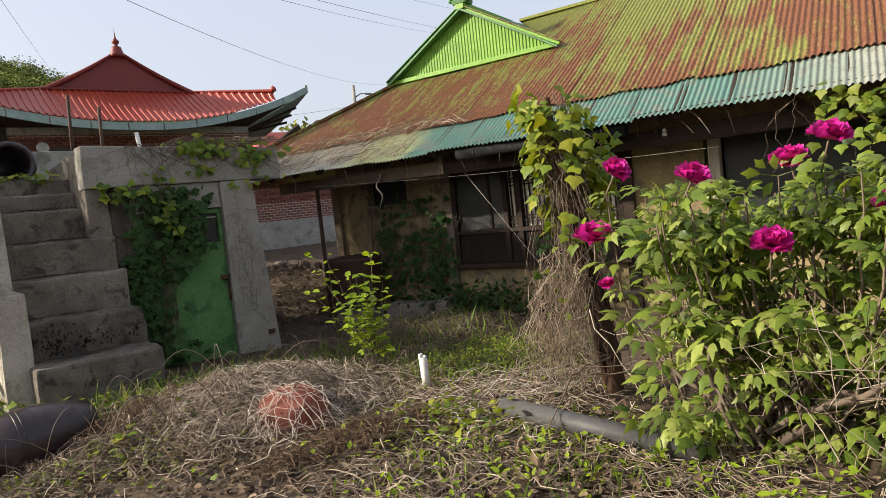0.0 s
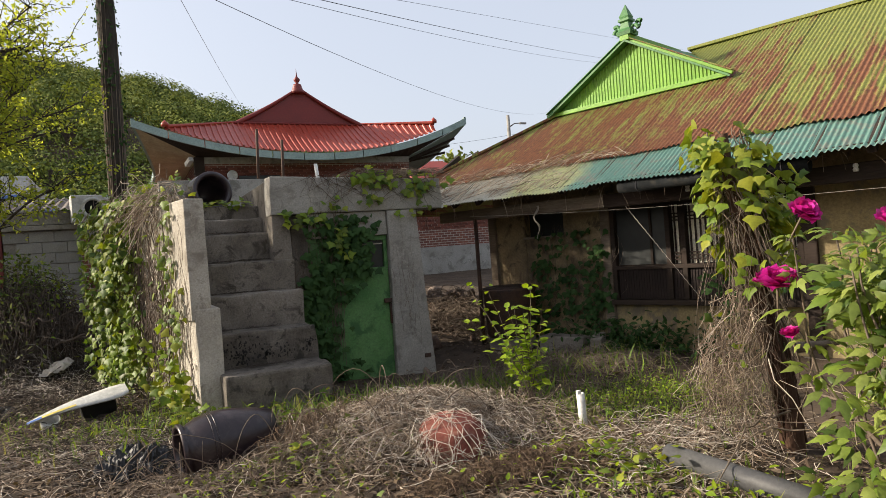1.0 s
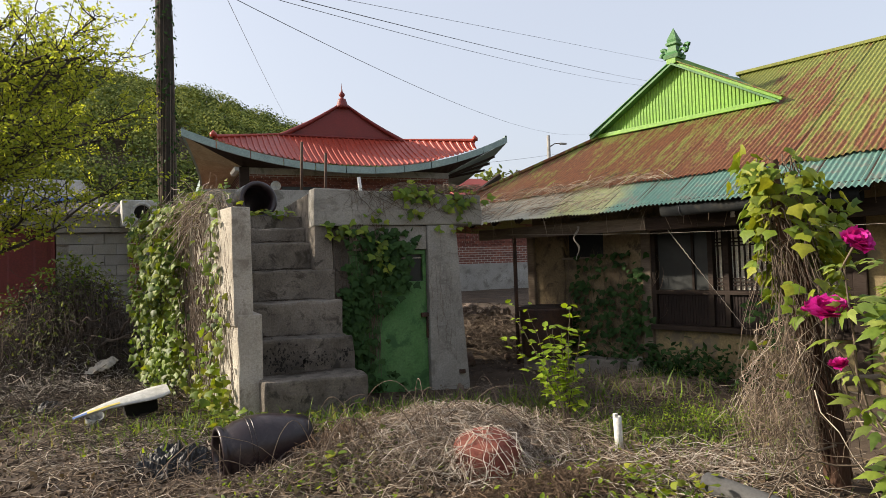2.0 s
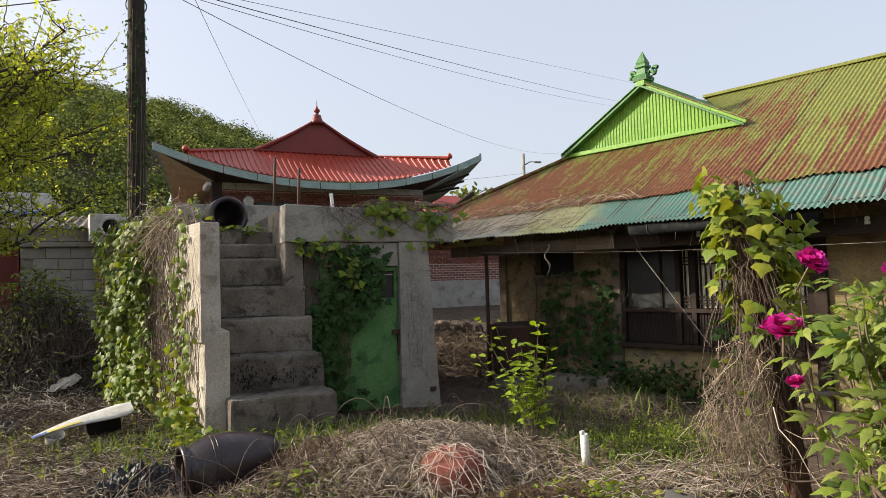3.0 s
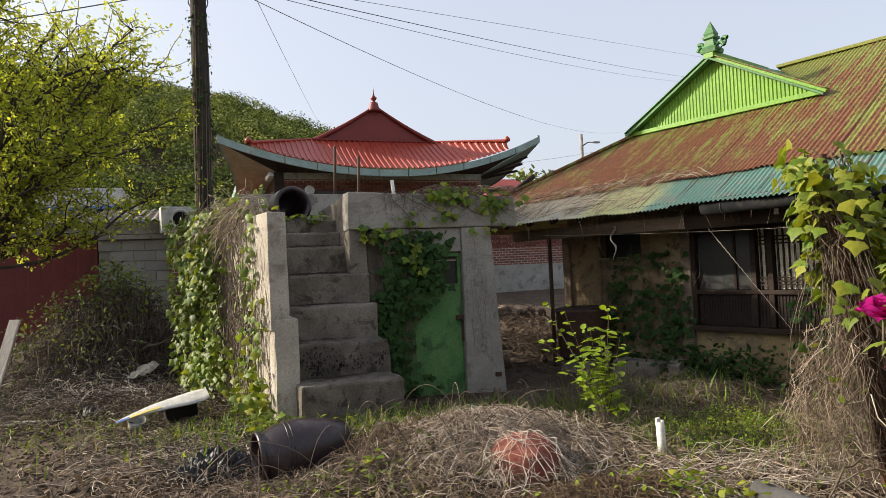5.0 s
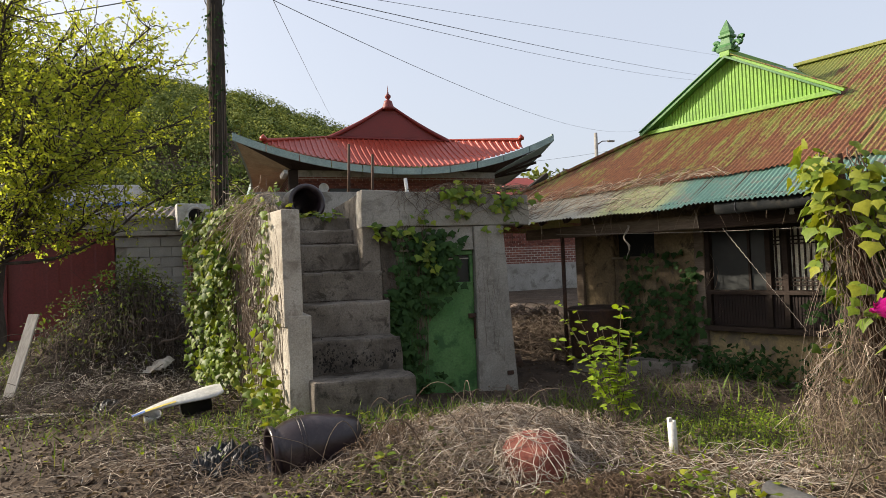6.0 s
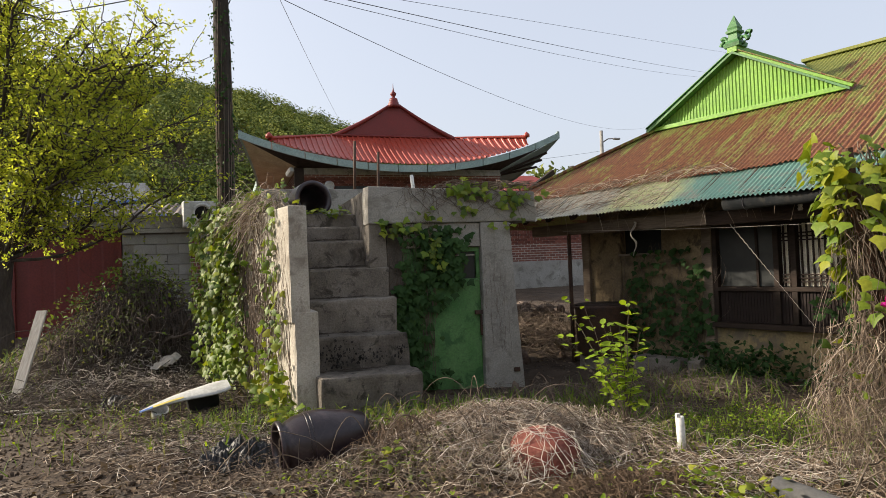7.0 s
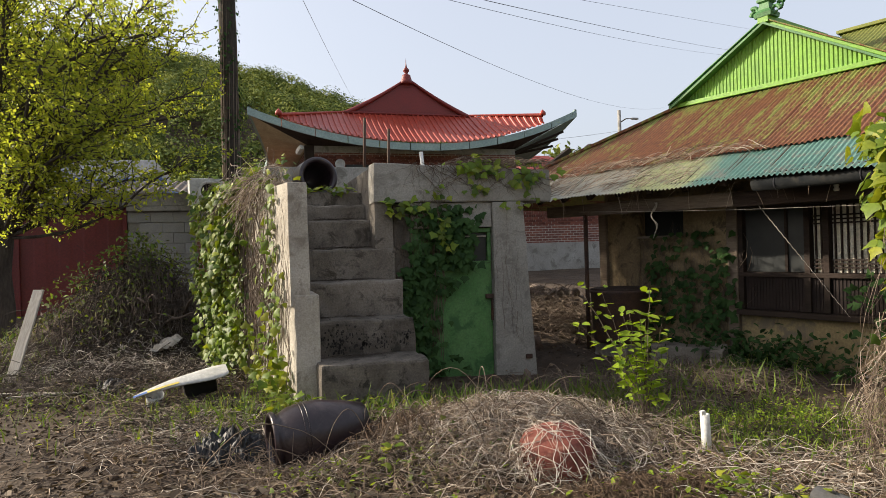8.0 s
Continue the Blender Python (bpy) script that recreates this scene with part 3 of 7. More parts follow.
def beam_between(name, a, b, w, h, material, parent, label="", bevel=0.006):
    """A squared timber from a to b."""
    a, b = Vector(a), Vector(b)
    d = b - a
    bm = box_bm(0, d.length, -w / 2, w / 2, -h / 2, h / 2, bevel, 0.003 if d.length > 0.5 else 0, 2 if d.length > 0.5 else 0)
    x = d.normalized()
    up = Vector((0, 0, 1)) if abs(x.z) < 0.95 else Vector((0, 1, 0))
    y = up.cross(x).normalized()
    m = Matrix((x, y, x.cross(y))).transposed().to_4x4()
    m.translation = a
    bm.transform(m)
    return part(name, bm, material, parent, label)


def build_house():
    t = thing("old_house", HM, "low old country house with a rusted green corrugated iron roof", "house")
    GB, GZ, RD, RZ = 2.10, 3.29, 3.56, 4.10
    A0, A1, AX = 0.46, 3.13, 1.80
    END = 10.5
    hip = lambda al: max(0.52, (al + 2.1) * GB / (A0 + 2.1))
    # front slope
    edges = [-1.33, -0.7, 0.0, 0.46, 1.1, 1.8, 2.5, 3.13] + list(np.arange(3.83, END + 0.1, 0.7))
    for i, (a, b) in enumerate(zip(edges, edges[1:])):
        top = hip if b <= A0 + 0.01 else ((lambda al: GB) if b <= A1 + 0.01 else (lambda al: RD))
        v, f = wave_sheet(a - 0.05, b, lambda al: 0.50, top, 0.012 + 0.003 * (i % 2), rows=10, jag=0.07, seed=i)
        put("roof_sheet", mesh_from("roof_sheet", v, f, M["rust_roof"], True), t, "rusted corrugated iron sheet with flaking green paint")
    v, f = wave_sheet(2.0, 3.13, lambda al: RD - (al - 2.0) * (RD - GB) / (A1 - 2.0), lambda al: RD, 0.012, rows=5)
    put("roof_sheet", mesh_from("roof_sheet", v, f, M["rust_roof"], True), t)
    # lower strip of plastic sheets along the eave
    edges = list(np.arange(-2.3, END, 0.78))
    for i, (a, b) in enumerate(zip(edges, edges[1:])):
        v, f = wave_sheet(a - 0.04, b, lambda al: -0.02 - 0.02 * (i % 3), lambda al: min(0.68, max(0.05, (al + 2.35) * 0.8)), -0.012 + 0.002 * (i % 2), 0.052, 0.009, rows=4, jag=0.03, seed=40 + i)
        put("eave_sheet", mesh_from("eave_sheet", v, f, M["teal_roof"], True), t, "faded corrugated plastic eave sheet, teal to grey")
    # the far hip, the back slope and the wing behind the gable
    def face(name, pts, mat):
        bm = bmesh.new()
        bm.faces.new([bm.verts.new(p) for p in pts])
        r = bmesh.ops.extrude_face_region(bm, geom=bm.faces[:])
        for q in r["geom"]:
            if isinstance(q, bmesh.types.BMVert):
                q.co.z -= 0.03
        bmesh.ops.recalc_face_normals(bm, faces=bm.faces[:])
        part(name, bm, mat, t)
    face("hip_slope", [(-2.1, 0, 2.0), (A0, GB, GZ), (A0, 6.0, GZ), (-2.1, 6.9, 2.0)], M["rust_roof"])
    face("back_slope", [(2.0, RD, RZ), (END, RD, RZ), (END, 6.9, 2.0), (-0.5, 6.9, 2.0)], M["rust_roof"])
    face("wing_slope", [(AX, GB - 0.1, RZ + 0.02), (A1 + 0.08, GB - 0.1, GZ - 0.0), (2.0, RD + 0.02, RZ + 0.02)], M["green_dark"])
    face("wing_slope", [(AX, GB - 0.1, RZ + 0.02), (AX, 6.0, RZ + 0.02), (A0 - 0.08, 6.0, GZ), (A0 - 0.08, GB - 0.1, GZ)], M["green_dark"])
    # gable of narrow upright ribs
    n = 212
    V, F = [], []
    for i in range(n + 1):
        al = A0 + (A1 - A0) * i / n
        h = GZ + 0.06 + (RZ - 0.02 - GZ - 0.06) * (1 - abs(al - AX) / ((A1 - A0) / 2 + (AX - (A0 + A1) / 2) * (1 if al < AX else -1)))
        y = GB + 0.03 + 0.005 * (1 if (i % 4) < 2 else -1)
        V += [(al, y, GZ + 0.02), (al, y, max(GZ + 0.03, h))]
    F = [(2 * i, 2 * i + 2, 2 * i + 3, 2 * i + 1) for i in range(n)]
    gable = put("gable", mesh_from("gable", V, F, M["lime"]), t, "bright green ribbed metal gable")
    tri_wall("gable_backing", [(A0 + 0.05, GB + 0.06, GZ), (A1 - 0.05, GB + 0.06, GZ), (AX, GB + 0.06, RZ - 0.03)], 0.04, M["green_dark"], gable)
    beam_between("gable_sill", (A0 - 0.02, GB - 0.02, GZ + 0.03), (A1 + 0.02, GB - 0.02, GZ + 0.03), 0.03, 0.06, M["lime"], gable)
    for s, e in ((A0 - 0.1, 0), (A1 + 0.1, 1)):
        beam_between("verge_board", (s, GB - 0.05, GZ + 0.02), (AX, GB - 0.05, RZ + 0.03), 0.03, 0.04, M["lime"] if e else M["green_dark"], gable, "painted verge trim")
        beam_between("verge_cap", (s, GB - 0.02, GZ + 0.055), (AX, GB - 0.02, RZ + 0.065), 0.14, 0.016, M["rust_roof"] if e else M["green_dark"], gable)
    beam_between("wing_ridge", (AX, GB - 0.1, RZ + 0.05), (AX, RD, RZ + 0.05), 0.14, 0.09, M["lime"], t)
    beam_between("main_ridge", (2.0, RD, RZ + 0.065), (END, RD, RZ + 0.065), 0.12, 0.045, M["rust_roof"], t)
    beam_between("hip_ridge", (-2.1, 0, 2.02), (A0, GB, GZ + 0.02), 0.09, 0.04, M["rust_roof"], t)
    # finial on the gable
    fin = put("finial", None, t, "green painted ridge finial with scrolls", pose(AX, GB, RZ + 0.08))
    bm = lathe_bm([(0.0, 0.0), (0.15, 0.0), (0.16, 0.05), (0.10, 0.10), (0.085, 0.18), (0.12, 0.2), (0.12, 0.23), (0.09, 0.24), (0.10, 0.27), (0.0, 0.45)], 4)
    for f in bm.faces:
        f.smooth = False
    bm.transform(pose(0, 0, 0, 0, 0, 45))
    part("spire", bm, M["green_dark"], fin)
    for s in (-1, 1):
        for k, (ang0, r0) in enumerate(((0, 0.07), (40, 0.055))):
            line = [(s * (0.12 + 0.05 * k + r0 * (1 - 0.06 * i) * math.cos(radians(ang0 + i * 32))), 0.05 * k - 0.02, 0.06 + 0.07 * k + r0 * (1 - 0.06 * i) * math.sin(radians(ang0 + i * 32))) for i in range(12)]
            v, f = tube_arrays([line], [0.032], 6)
            put("scroll", big_mesh("scroll", v, f, M["green_dark"], True), fin)
    # walls under the eave
    part("plinth", box_bm(-0.05, END, 0.93, 1.3, -0.5, 0.0, 0.02), M["stone"], t)
    part("wall", box_bm(0.0, 0.60, 1.0, 1.2, 0.0, 1.78, 0.01, 0.02, 4, 1), M["mud_wall"], t, "bare mud wall with fallen plaster")
    part("wall", box_bm(0.60, 1.26, 1.0, 1.2, 0.0, 1.44, 0.01, 0.02, 4, 2), M["mud_wall"], t)
    part("vent_sill", box_bm(0.58, 1.28, 0.97, 1.1, 1.425, 1.455, 0.006), M["wood_old"], t)
    part("vent_pane", box_bm(0.60, 1.26, 1.12, 1.14, 1.44, 1.78, 0), M["glass_dark"], t, "small dark window")
    part("wall", box_bm(1.26, 1.86, 1.0, 1.2, 0.0, 1.78, 0.01, 0.02, 4, 4), M["mud_wall"], t)
    part("upper_wall", box_bm(0.0, END, 1.02, 1.2, 1.782, 2.5, 0.01), M["mud_wall"], t)
    part("sill_wall", box_bm(2.0, 4.3, 1.0, 1.2, 0.0, 0.52, 0.01, 0.012, 4, 5), M["plaster"], t, "yellow plastered wall under the lattice window")
    part("wall", box_bm(4.36, 5.12, 1.0, 1.2, 0.0, 1.78, 0.01, 0.012, 4, 6), M["plaster"], t, "yellow plaster wall flaking to grey")
    part("sill_wall", box_bm(5.3, 7.4, 1.0, 1.2, 0.0, 0.8, 0.01, 0.012, 4, 7), M["plaster"], t)
    part("wall", box_bm(7.4, END, 1.0, 1.2, 0.0, 1.78, 0.01, 0.012, 4, 8), M["plaster"], t)
    part("side_wall", box_bm(0.0, 0.2, 1.21, 6.2, -0.3, 2.5, 0.01), M["mud_wall"], t)
    part("back_wall", box_bm(0.0, END, 6.2, 6.4, -0.3, 2.2, 0.01), M["mud_wall"], t)
    part("end_wall", box_bm(END - 0.2, END, 1.21, 6.19, -0.3, 2.4, 0.01), M["mud_wall"], t)
    # added wall, coloured near-black in place of a dark room
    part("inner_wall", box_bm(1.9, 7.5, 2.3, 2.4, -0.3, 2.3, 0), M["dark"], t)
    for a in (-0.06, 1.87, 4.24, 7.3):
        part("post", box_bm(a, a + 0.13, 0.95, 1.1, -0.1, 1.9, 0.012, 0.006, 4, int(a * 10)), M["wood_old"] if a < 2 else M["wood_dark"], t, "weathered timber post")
    part("post", box_bm(5.16, 5.27, 0.94, 1.1, 0.0, 1.85, 0.01, 0.004, 3), M["plank"], t, "whitened timber post")
    win = put("lattice_window", None, t, "brown timber window with lower panels and lattice screens")
    # frame and panels take the browns that have eave shade painted in
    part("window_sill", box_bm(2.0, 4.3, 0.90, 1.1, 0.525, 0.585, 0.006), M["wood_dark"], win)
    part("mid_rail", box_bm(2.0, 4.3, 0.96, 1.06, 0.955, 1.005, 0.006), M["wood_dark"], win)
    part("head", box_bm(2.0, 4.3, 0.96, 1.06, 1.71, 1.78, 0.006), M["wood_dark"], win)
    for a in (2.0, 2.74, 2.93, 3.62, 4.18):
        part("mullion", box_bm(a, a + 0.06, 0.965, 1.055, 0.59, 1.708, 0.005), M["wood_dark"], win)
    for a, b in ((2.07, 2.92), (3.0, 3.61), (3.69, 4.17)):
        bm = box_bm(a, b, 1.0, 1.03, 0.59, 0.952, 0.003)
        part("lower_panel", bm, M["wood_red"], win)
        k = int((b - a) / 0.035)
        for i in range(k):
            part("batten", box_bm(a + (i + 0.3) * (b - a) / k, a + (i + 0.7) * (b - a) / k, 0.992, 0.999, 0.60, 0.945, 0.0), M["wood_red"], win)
    part("pane", box_bm(2.07, 2.73, 1.02, 1.03, 1.01, 1.7, 0), M["glass_dark"], win, "pane coloured near-black for the unlit room")
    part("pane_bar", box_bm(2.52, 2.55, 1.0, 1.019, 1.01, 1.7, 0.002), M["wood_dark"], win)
    for a, b in ((2.81, 2.925), (3.0, 3.61), (3.69, 4.17)):
        part("paper", box_bm(a, b, 1.035, 1.04, 1.01, 1.705, 0), M["paper"], win, "aged lattice paper")
        k = max(2, round((b - a) / 0.062))
        for i in range(k):
            x = a + (i + 0.5) * (b - a) / k
            part("lattice_bar", box_bm(x - 0.008, x + 0.008, 1.012, 1.034, 1.01, 1.705, 0.002), M["wood_dark"], win)
        for z in (1.06, 1.10, 1.14, 1.52, 1.56, 1.60):
            part("lattice_bar", box_bm(a, b, 1.0, 1.004, z - 0.008, z + 0.008, 0.0), M["wood_dark"], win)
    part("pane", box_bm(5.3, 7.28, 1.05, 1.06, 0.82, 1.77, 0), M["glass_dark"], t, "grey dusty window pane")
    # eave beam, rafters, brackets
    beam_between("eave_beam", (-0.5, 0.45, 1.83), (2.3, 0.45, 1.81), 0.12, 0.15, M["wood_old"], t, "weathered eave beam")
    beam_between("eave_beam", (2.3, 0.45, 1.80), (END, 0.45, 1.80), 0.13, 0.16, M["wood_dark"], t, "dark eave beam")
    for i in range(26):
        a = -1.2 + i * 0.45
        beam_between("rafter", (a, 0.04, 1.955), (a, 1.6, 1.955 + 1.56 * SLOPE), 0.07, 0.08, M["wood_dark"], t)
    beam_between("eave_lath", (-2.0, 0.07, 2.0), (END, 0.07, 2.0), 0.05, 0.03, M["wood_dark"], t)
    bm = lathe_bm([(0.0, -0.5), (0.028, -0.5), (0.028, 1.76), (0.0, 1.76)], 12)
    part("pipe_post", bm, M["iron"], t, "thin grey steel pipe under the eave", pose(0.21, 0.40, 0))
    # gutter pipe under the eave sheets
    bm = lathe_bm([(0.060, 0.0), (0.068, 0.0), (0.068, 1.9), (0.060, 1.9), (0.060, 0.0)], 18)
    part("gutter_pipe", bm, M["gutter"], t, "black plastic gutter pipe", pose(2.72, 0.08, 1.915, 0, 90.5, 0))
    for a in (2.95, 3.7, 4.4):
        v, f = tube_arrays([[(a, 0.08 + 0.075 * math.cos(k), 1.910 + 0.075 * math.sin(k)) for k in np.linspace(0, 6.3, 14)]], [0.006], 4)
        put("pipe_tie", big_mesh("pipe_tie", v, f, M["wire"]), t)

    for a in (3.35, 4.9):
        part("insulator", lathe_bm([(0.0, 0.0), (0.022, 0.0), (0.026, 0.02), (0.016, 0.035), (0.024, 0.05), (0.018, 0.07), (0.0, 0.075)], 12), M["pvc"], t, "white porcelain insulator", pose(a, 0.36, 1.80))
    # cords and a twisted rope that hang below the eave
    s = np.linspace(0, 1, 60)
    v, f = tube_arrays([np.stack([2.57 + 0.85 * s, 0.40 + 0.0 * s, 1.73 - 1.1 * s + 0.006 * np.sin(s * 120)], -1)], [0.005], 4)
    put("rope", big_mesh("rope", v, f, M["plank"]), t, "twisted pale rope")
    s = np.linspace(0, 1, 24)
    v, f = tube_arrays([np.stack([0.2 + 5.2 * s, 0.30 + 0 * s, 1.80 - 0.17 * s - 0.04 * np.sin(np.pi * s)], -1)], [0.003], 4)
    put("cord", big_mesh("cord", v, f, M["plank"]), t)
    for k in range(3):
        v, f = tube_arrays([np.stack([1.35 + 0.03 * np.sin(s * 9 + k), 0.33 + 0.02 * np.cos(s * 7), 1.84 - (0.3 + 0.06 * k) * s], -1)], [0.007], 4)
        put("hanging_tie", big_mesh("hanging_tie", v, f, M["plank"]), t)


build_house()


# ---- red-roofed house behind ----
def brick_courses(parent, x0, x1, y, z0, z1):
    """Courses of bricks that stand a little proud of the wall behind."""
    shared = bpy.data.meshes.new("brick")
    bm = box_bm(0, 0.20, -0.012, 0.01, 0, 0.062, 0.0)
    bm.to_mesh(shared)
    bm.free()
    shared.materials.append(M["brick_piece"])
    for r in range(int((z1 - z0) / 0.076)):
        x = x0 + (0.105 if r % 2 else 0.0)
        while x + 0.2 < x1:
            put("brick", shared, parent, "", pose(x, y, z0 + r * 0.076))
            x += 0.212


def build_red_house():
    t = thing("red_house", pose(-0.19, 0, 0.11), "brick house with an upswept red metal roof and green eave boards", "house")
    zf = lambda x: 3.93 + (0.84 if x < 6.22 else 1.06) * abs((x - 6.22) / 4.6) ** 2.1
    yf = 16.45
    bounds = np.linspace(1.64, 10.82, 12)
    for a, b in zip(bounds, bounds[1:]):
        V, F = [], []
        n = 6
        for i in range(n + 1):
            x = a + 0.012 + (b - a - 0.024) * i / n
            z = zf(x)
            h = 0.19
            V += [(x, yf, z - 0.02), (x, yf, z + h - 0.02), (x, yf + 0.07, z + h - 0.02), (x, yf + 0.07, z - 0.02)]
        for i in range(n):
            for k in range(4):
                F.append((4 * i + k, 4 * i + (k + 1) % 4, 4 * i + 4 + (k + 1) % 4, 4 * i + 4 + k))
        F += [(0, 3, 2, 1), (4 * n, 4 * n + 1, 4 * n + 2, 4 * n + 3)]
        put("eave_board", mesh_from("eave_board", V, F, M["fascia"]), t, "faded grey-green eave board")
    # front slope with raised seams
    xs, V, F = [], [], []
    x = 2.42
    while x < 9.8:
        xs += [(x, 0), (x + 0.05, 0), (x + 0.06, 0.035), (x + 0.10, 0.035), (x + 0.11, 0)]
        x += 0.16
    xs = [q for q in xs if q[0] <= 9.8]
    rows = 5
    for x, up in xs:
        bz = zf(x) + 0.19
        if x < 4.40:
            k = (x - 2.42) / 1.98
            T = (x, 16.6 + 1.6 * k, 4.74 + 0.48 * k)
        elif x > 8.05:
            k = (9.8 - x) / 1.75
            T = (x, 16.6 + 1.6 * k, 4.95 + 0.27 * k)
        else:
            T = (x, 18.2, 5.22)
        for j in range(rows + 1):
            s = j / rows
            V.append((x, yf - 0.02 + (T[1] - yf) * s, bz + (T[2] - bz) * s - 0.05 * math.sin(math.pi * s) + up))
    m = rows + 1
    F = [(i * m + j, (i + 1) * m + j, (i + 1) * m + j + 1, i * m + j + 1) for i in range(len(xs) - 1) for j in range(rows)]
    put("roof", mesh_from("roof", V, F, M["red_metal"]), t, "glossy red seamed metal roof slope")
    # upper gable, its verges, finial
    n = 14
    edge = [(4.40 + (6.2 - 4.40) * i / n, 5.20 + 1.05 * (i / n) - 0.05 * math.sin(math.pi * i / n)) for i in range(n + 1)]
    out = edge + [(12.43 - a, b) for a, b in edge[::-1][1:]]
    # this face turns from the sun, and its red is darkened for that
    tri_wall("upper_gable", [(a, 18.2, b) for a, b in out], 4.5, M["red_shaded"], t, "red metal gable with shade put into its colour")
    for side in (0, 1):
        pts = [(a if not side else 12.43 - a, 18.15, b + 0.02) for a, b in edge]
        v, f = tube_arrays([pts], [0.075], 6)
        put("verge", big_mesh("verge", v, f, M["red_shaded"], True), t)
    v, f = tube_arrays([[(4.3 + 0.4 * i, 18.14, 5.23) for i in range(11)]], [0.05], 6)
    put("ridge_roll", big_mesh("ridge_roll", v, f, M["red_shaded"], True), t)
    for c, e in (((2.42, 16.6, 4.78), (4.40, 18.2, 5.26)), ((9.8, 16.6, 5.0), (8.05, 18.2, 5.26))):
        v, f = tube_arrays([[np.array(c) + (np.array(e) - np.array(c)) * k for k in np.linspace(0, 1, 6)]], [0.06], 6)
        put("hip_roll", big_mesh("hip_roll", v, f, M["red_metal"], True), t)
        part("hip_cap", lathe_bm([(0.0, 0), (0.09, 0), (0.09, 0.08), (0.04, 0.13), (0.0, 0.17)], 8), M["red_metal"], t, "", pose(*c))
    part("finial", lathe_bm([(0.0, 0), (0.22, 0), (0.17, 0.1), (0.13, 0.22), (0.12, 0.27), (0.05, 0.3), (0.05, 0.34), (0.09, 0.39), (0.095, 0.43), (0.035, 0.49), (0.018, 0.56), (0.0, 0.78)], 14), M["red_shaded"], t, "red turned ridge finial", pose(6.2, 18.2, 6.12))
    # soffits and side eaves
    V, F = [], []
    xs = np.linspace(1.70, 10.76, 40)
    for x in xs:
        V += [(x, yf + 0.075, zf(x) - 0.0), (min(max(x, 3.2), 9.2), 17.3, 4.12)]
    F = [(2 * i, 2 * i + 1, 2 * i + 3, 2 * i + 2) for i in range(len(xs) - 1)]
    # front soffit is coloured dark to hold the shade beneath the eave
    put("soffit", mesh_from("soffit", V, F, M["wood_dark"]), t, "timber soffit boards darkened for eave shade")
    for sx, wx, out in ((1.66, 3.2, -1), (10.8, 9.2, 1)):
        V, F, B = [], [], []
        for i in range(17):
            y = yf + i * 0.42
            k = max(0.0, (8 - i) / 8)
            z = 3.93 + (zf(sx) - 3.93) * k ** 2.1
            xx = sx - out * 0.55 * (1 - k * k)
            V += [(xx, y, z), (wx, max(y, 17.3), 4.12)]
            B.append((xx, y, z + 0.09))
        F = [(2 * i, 2 * i + 1, 2 * i + 3, 2 * i + 2) for i in range(16)]
        put("soffit", mesh_from("soffit", V, F, M["soffit"] if out < 0 else M["fascia"]), t, "painted soffit boards")
        VB = []
        for p in B:
            VB += [(p[0], p[1], p[2] - 0.11), (p[0], p[1], p[2] + 0.1), (p[0] - out * 0.06, p[1], p[2] + 0.1), (p[0] - out * 0.06, p[1], p[2] - 0.11)]
        FB = [(4 * i + k, 4 * i + (k + 1) % 4, 4 * i + 4 + (k + 1) % 4, 4 * i + 4 + k) for i in range(16) for k in range(4)]
        put("side_eave_board", mesh_from("side_eave_board", VB, FB, M["fascia"]), t)
        VS = []
        for i, p in enumerate(B):
            s = i / 16
            VS += [(2.45 if out < 0 else 9.78, max(p[1], 16.65), 4.68 if out < 0 else 4.9), (4.4 if out < 0 else 8.05, min(max(p[1], 18.2), 21.5), 5.2)]
        put("side_slope", mesh_from("side_slope", VS, F, M["red_metal"]), t)
        for i in (1, 2, 3) if out > 0 else ():
            y = yf + 0.35 * i
            beam_between("soffit_rail", (sx - out * 0.25, y, 4.75 - 0.16 * i), (wx, y + 0.5, 4.02), 0.05, 0.07, M["wood_dark"], t)
    part("brick_wall", box_bm(3.2, 9.2, 17.3, 22.5, 0.2, 4.12, 0.01), M["brick"], t, "red brick wall")
    part("plaster_band", box_bm(3.19, 9.21, 17.275, 17.299, 3.94, 4.12, 0.004), M["cement"], t, "grey cement band under the soffit")
    brick_courses(t, 3.21, 9.19, 17.3, 3.40, 3.93)
    part("window", box_bm(4.2, 5.3, 17.26, 17.3, 3.0, 3.62, 0.01), M["glass_dark"], t, "dark window under the eave")
    bm = lathe_bm([(0.0, 0), (0.08, 0), (0.13, 0.06), (0.14, 0.1), (0.1, 0.1), (0.06, 0.05), (0.0, 0.05)], 18)
    part("wall_lamp", bm, M["white"], t, "round white wall lamp", pose(4.03, 17.28, 3.62, 90, 0, 0))
    bm = box_bm(-0.06, 0.06, -0.15, 0.15, -0.06, 0.06, 0.02)
    part("floodlight", bm, M["white"], t, "small white camera housing under the soffit", pose(2.95, 16.95, 3.95, -25, 0, 20))
    part("corner_post", box_bm(3.1, 3.35, 17.2, 17.45, 0.2, 4.12, 0.01), M["wood_dark"], t)
    annex = thing("brick_annex", Matrix(), "low brick wall on a cement footing", "wall")
    part("brick_wall", box_bm(8.9, 15.0, 17.4, 17.7, 1.45, 2.9, 0.01), M["brick"], annex)
    brick_courses(annex, 8.92, 12.6, 17.4, 2.0, 2.88)
    part("footing", box_bm(8.9, 15.0, 17.36, 17.72, 0.2, 1.448, 0.01, 0.01, 4), M["cement"], annex, "stained cement footing")
    yard = thing("yard_wall", Matrix(), "bare grey cement yard wall", "wall")
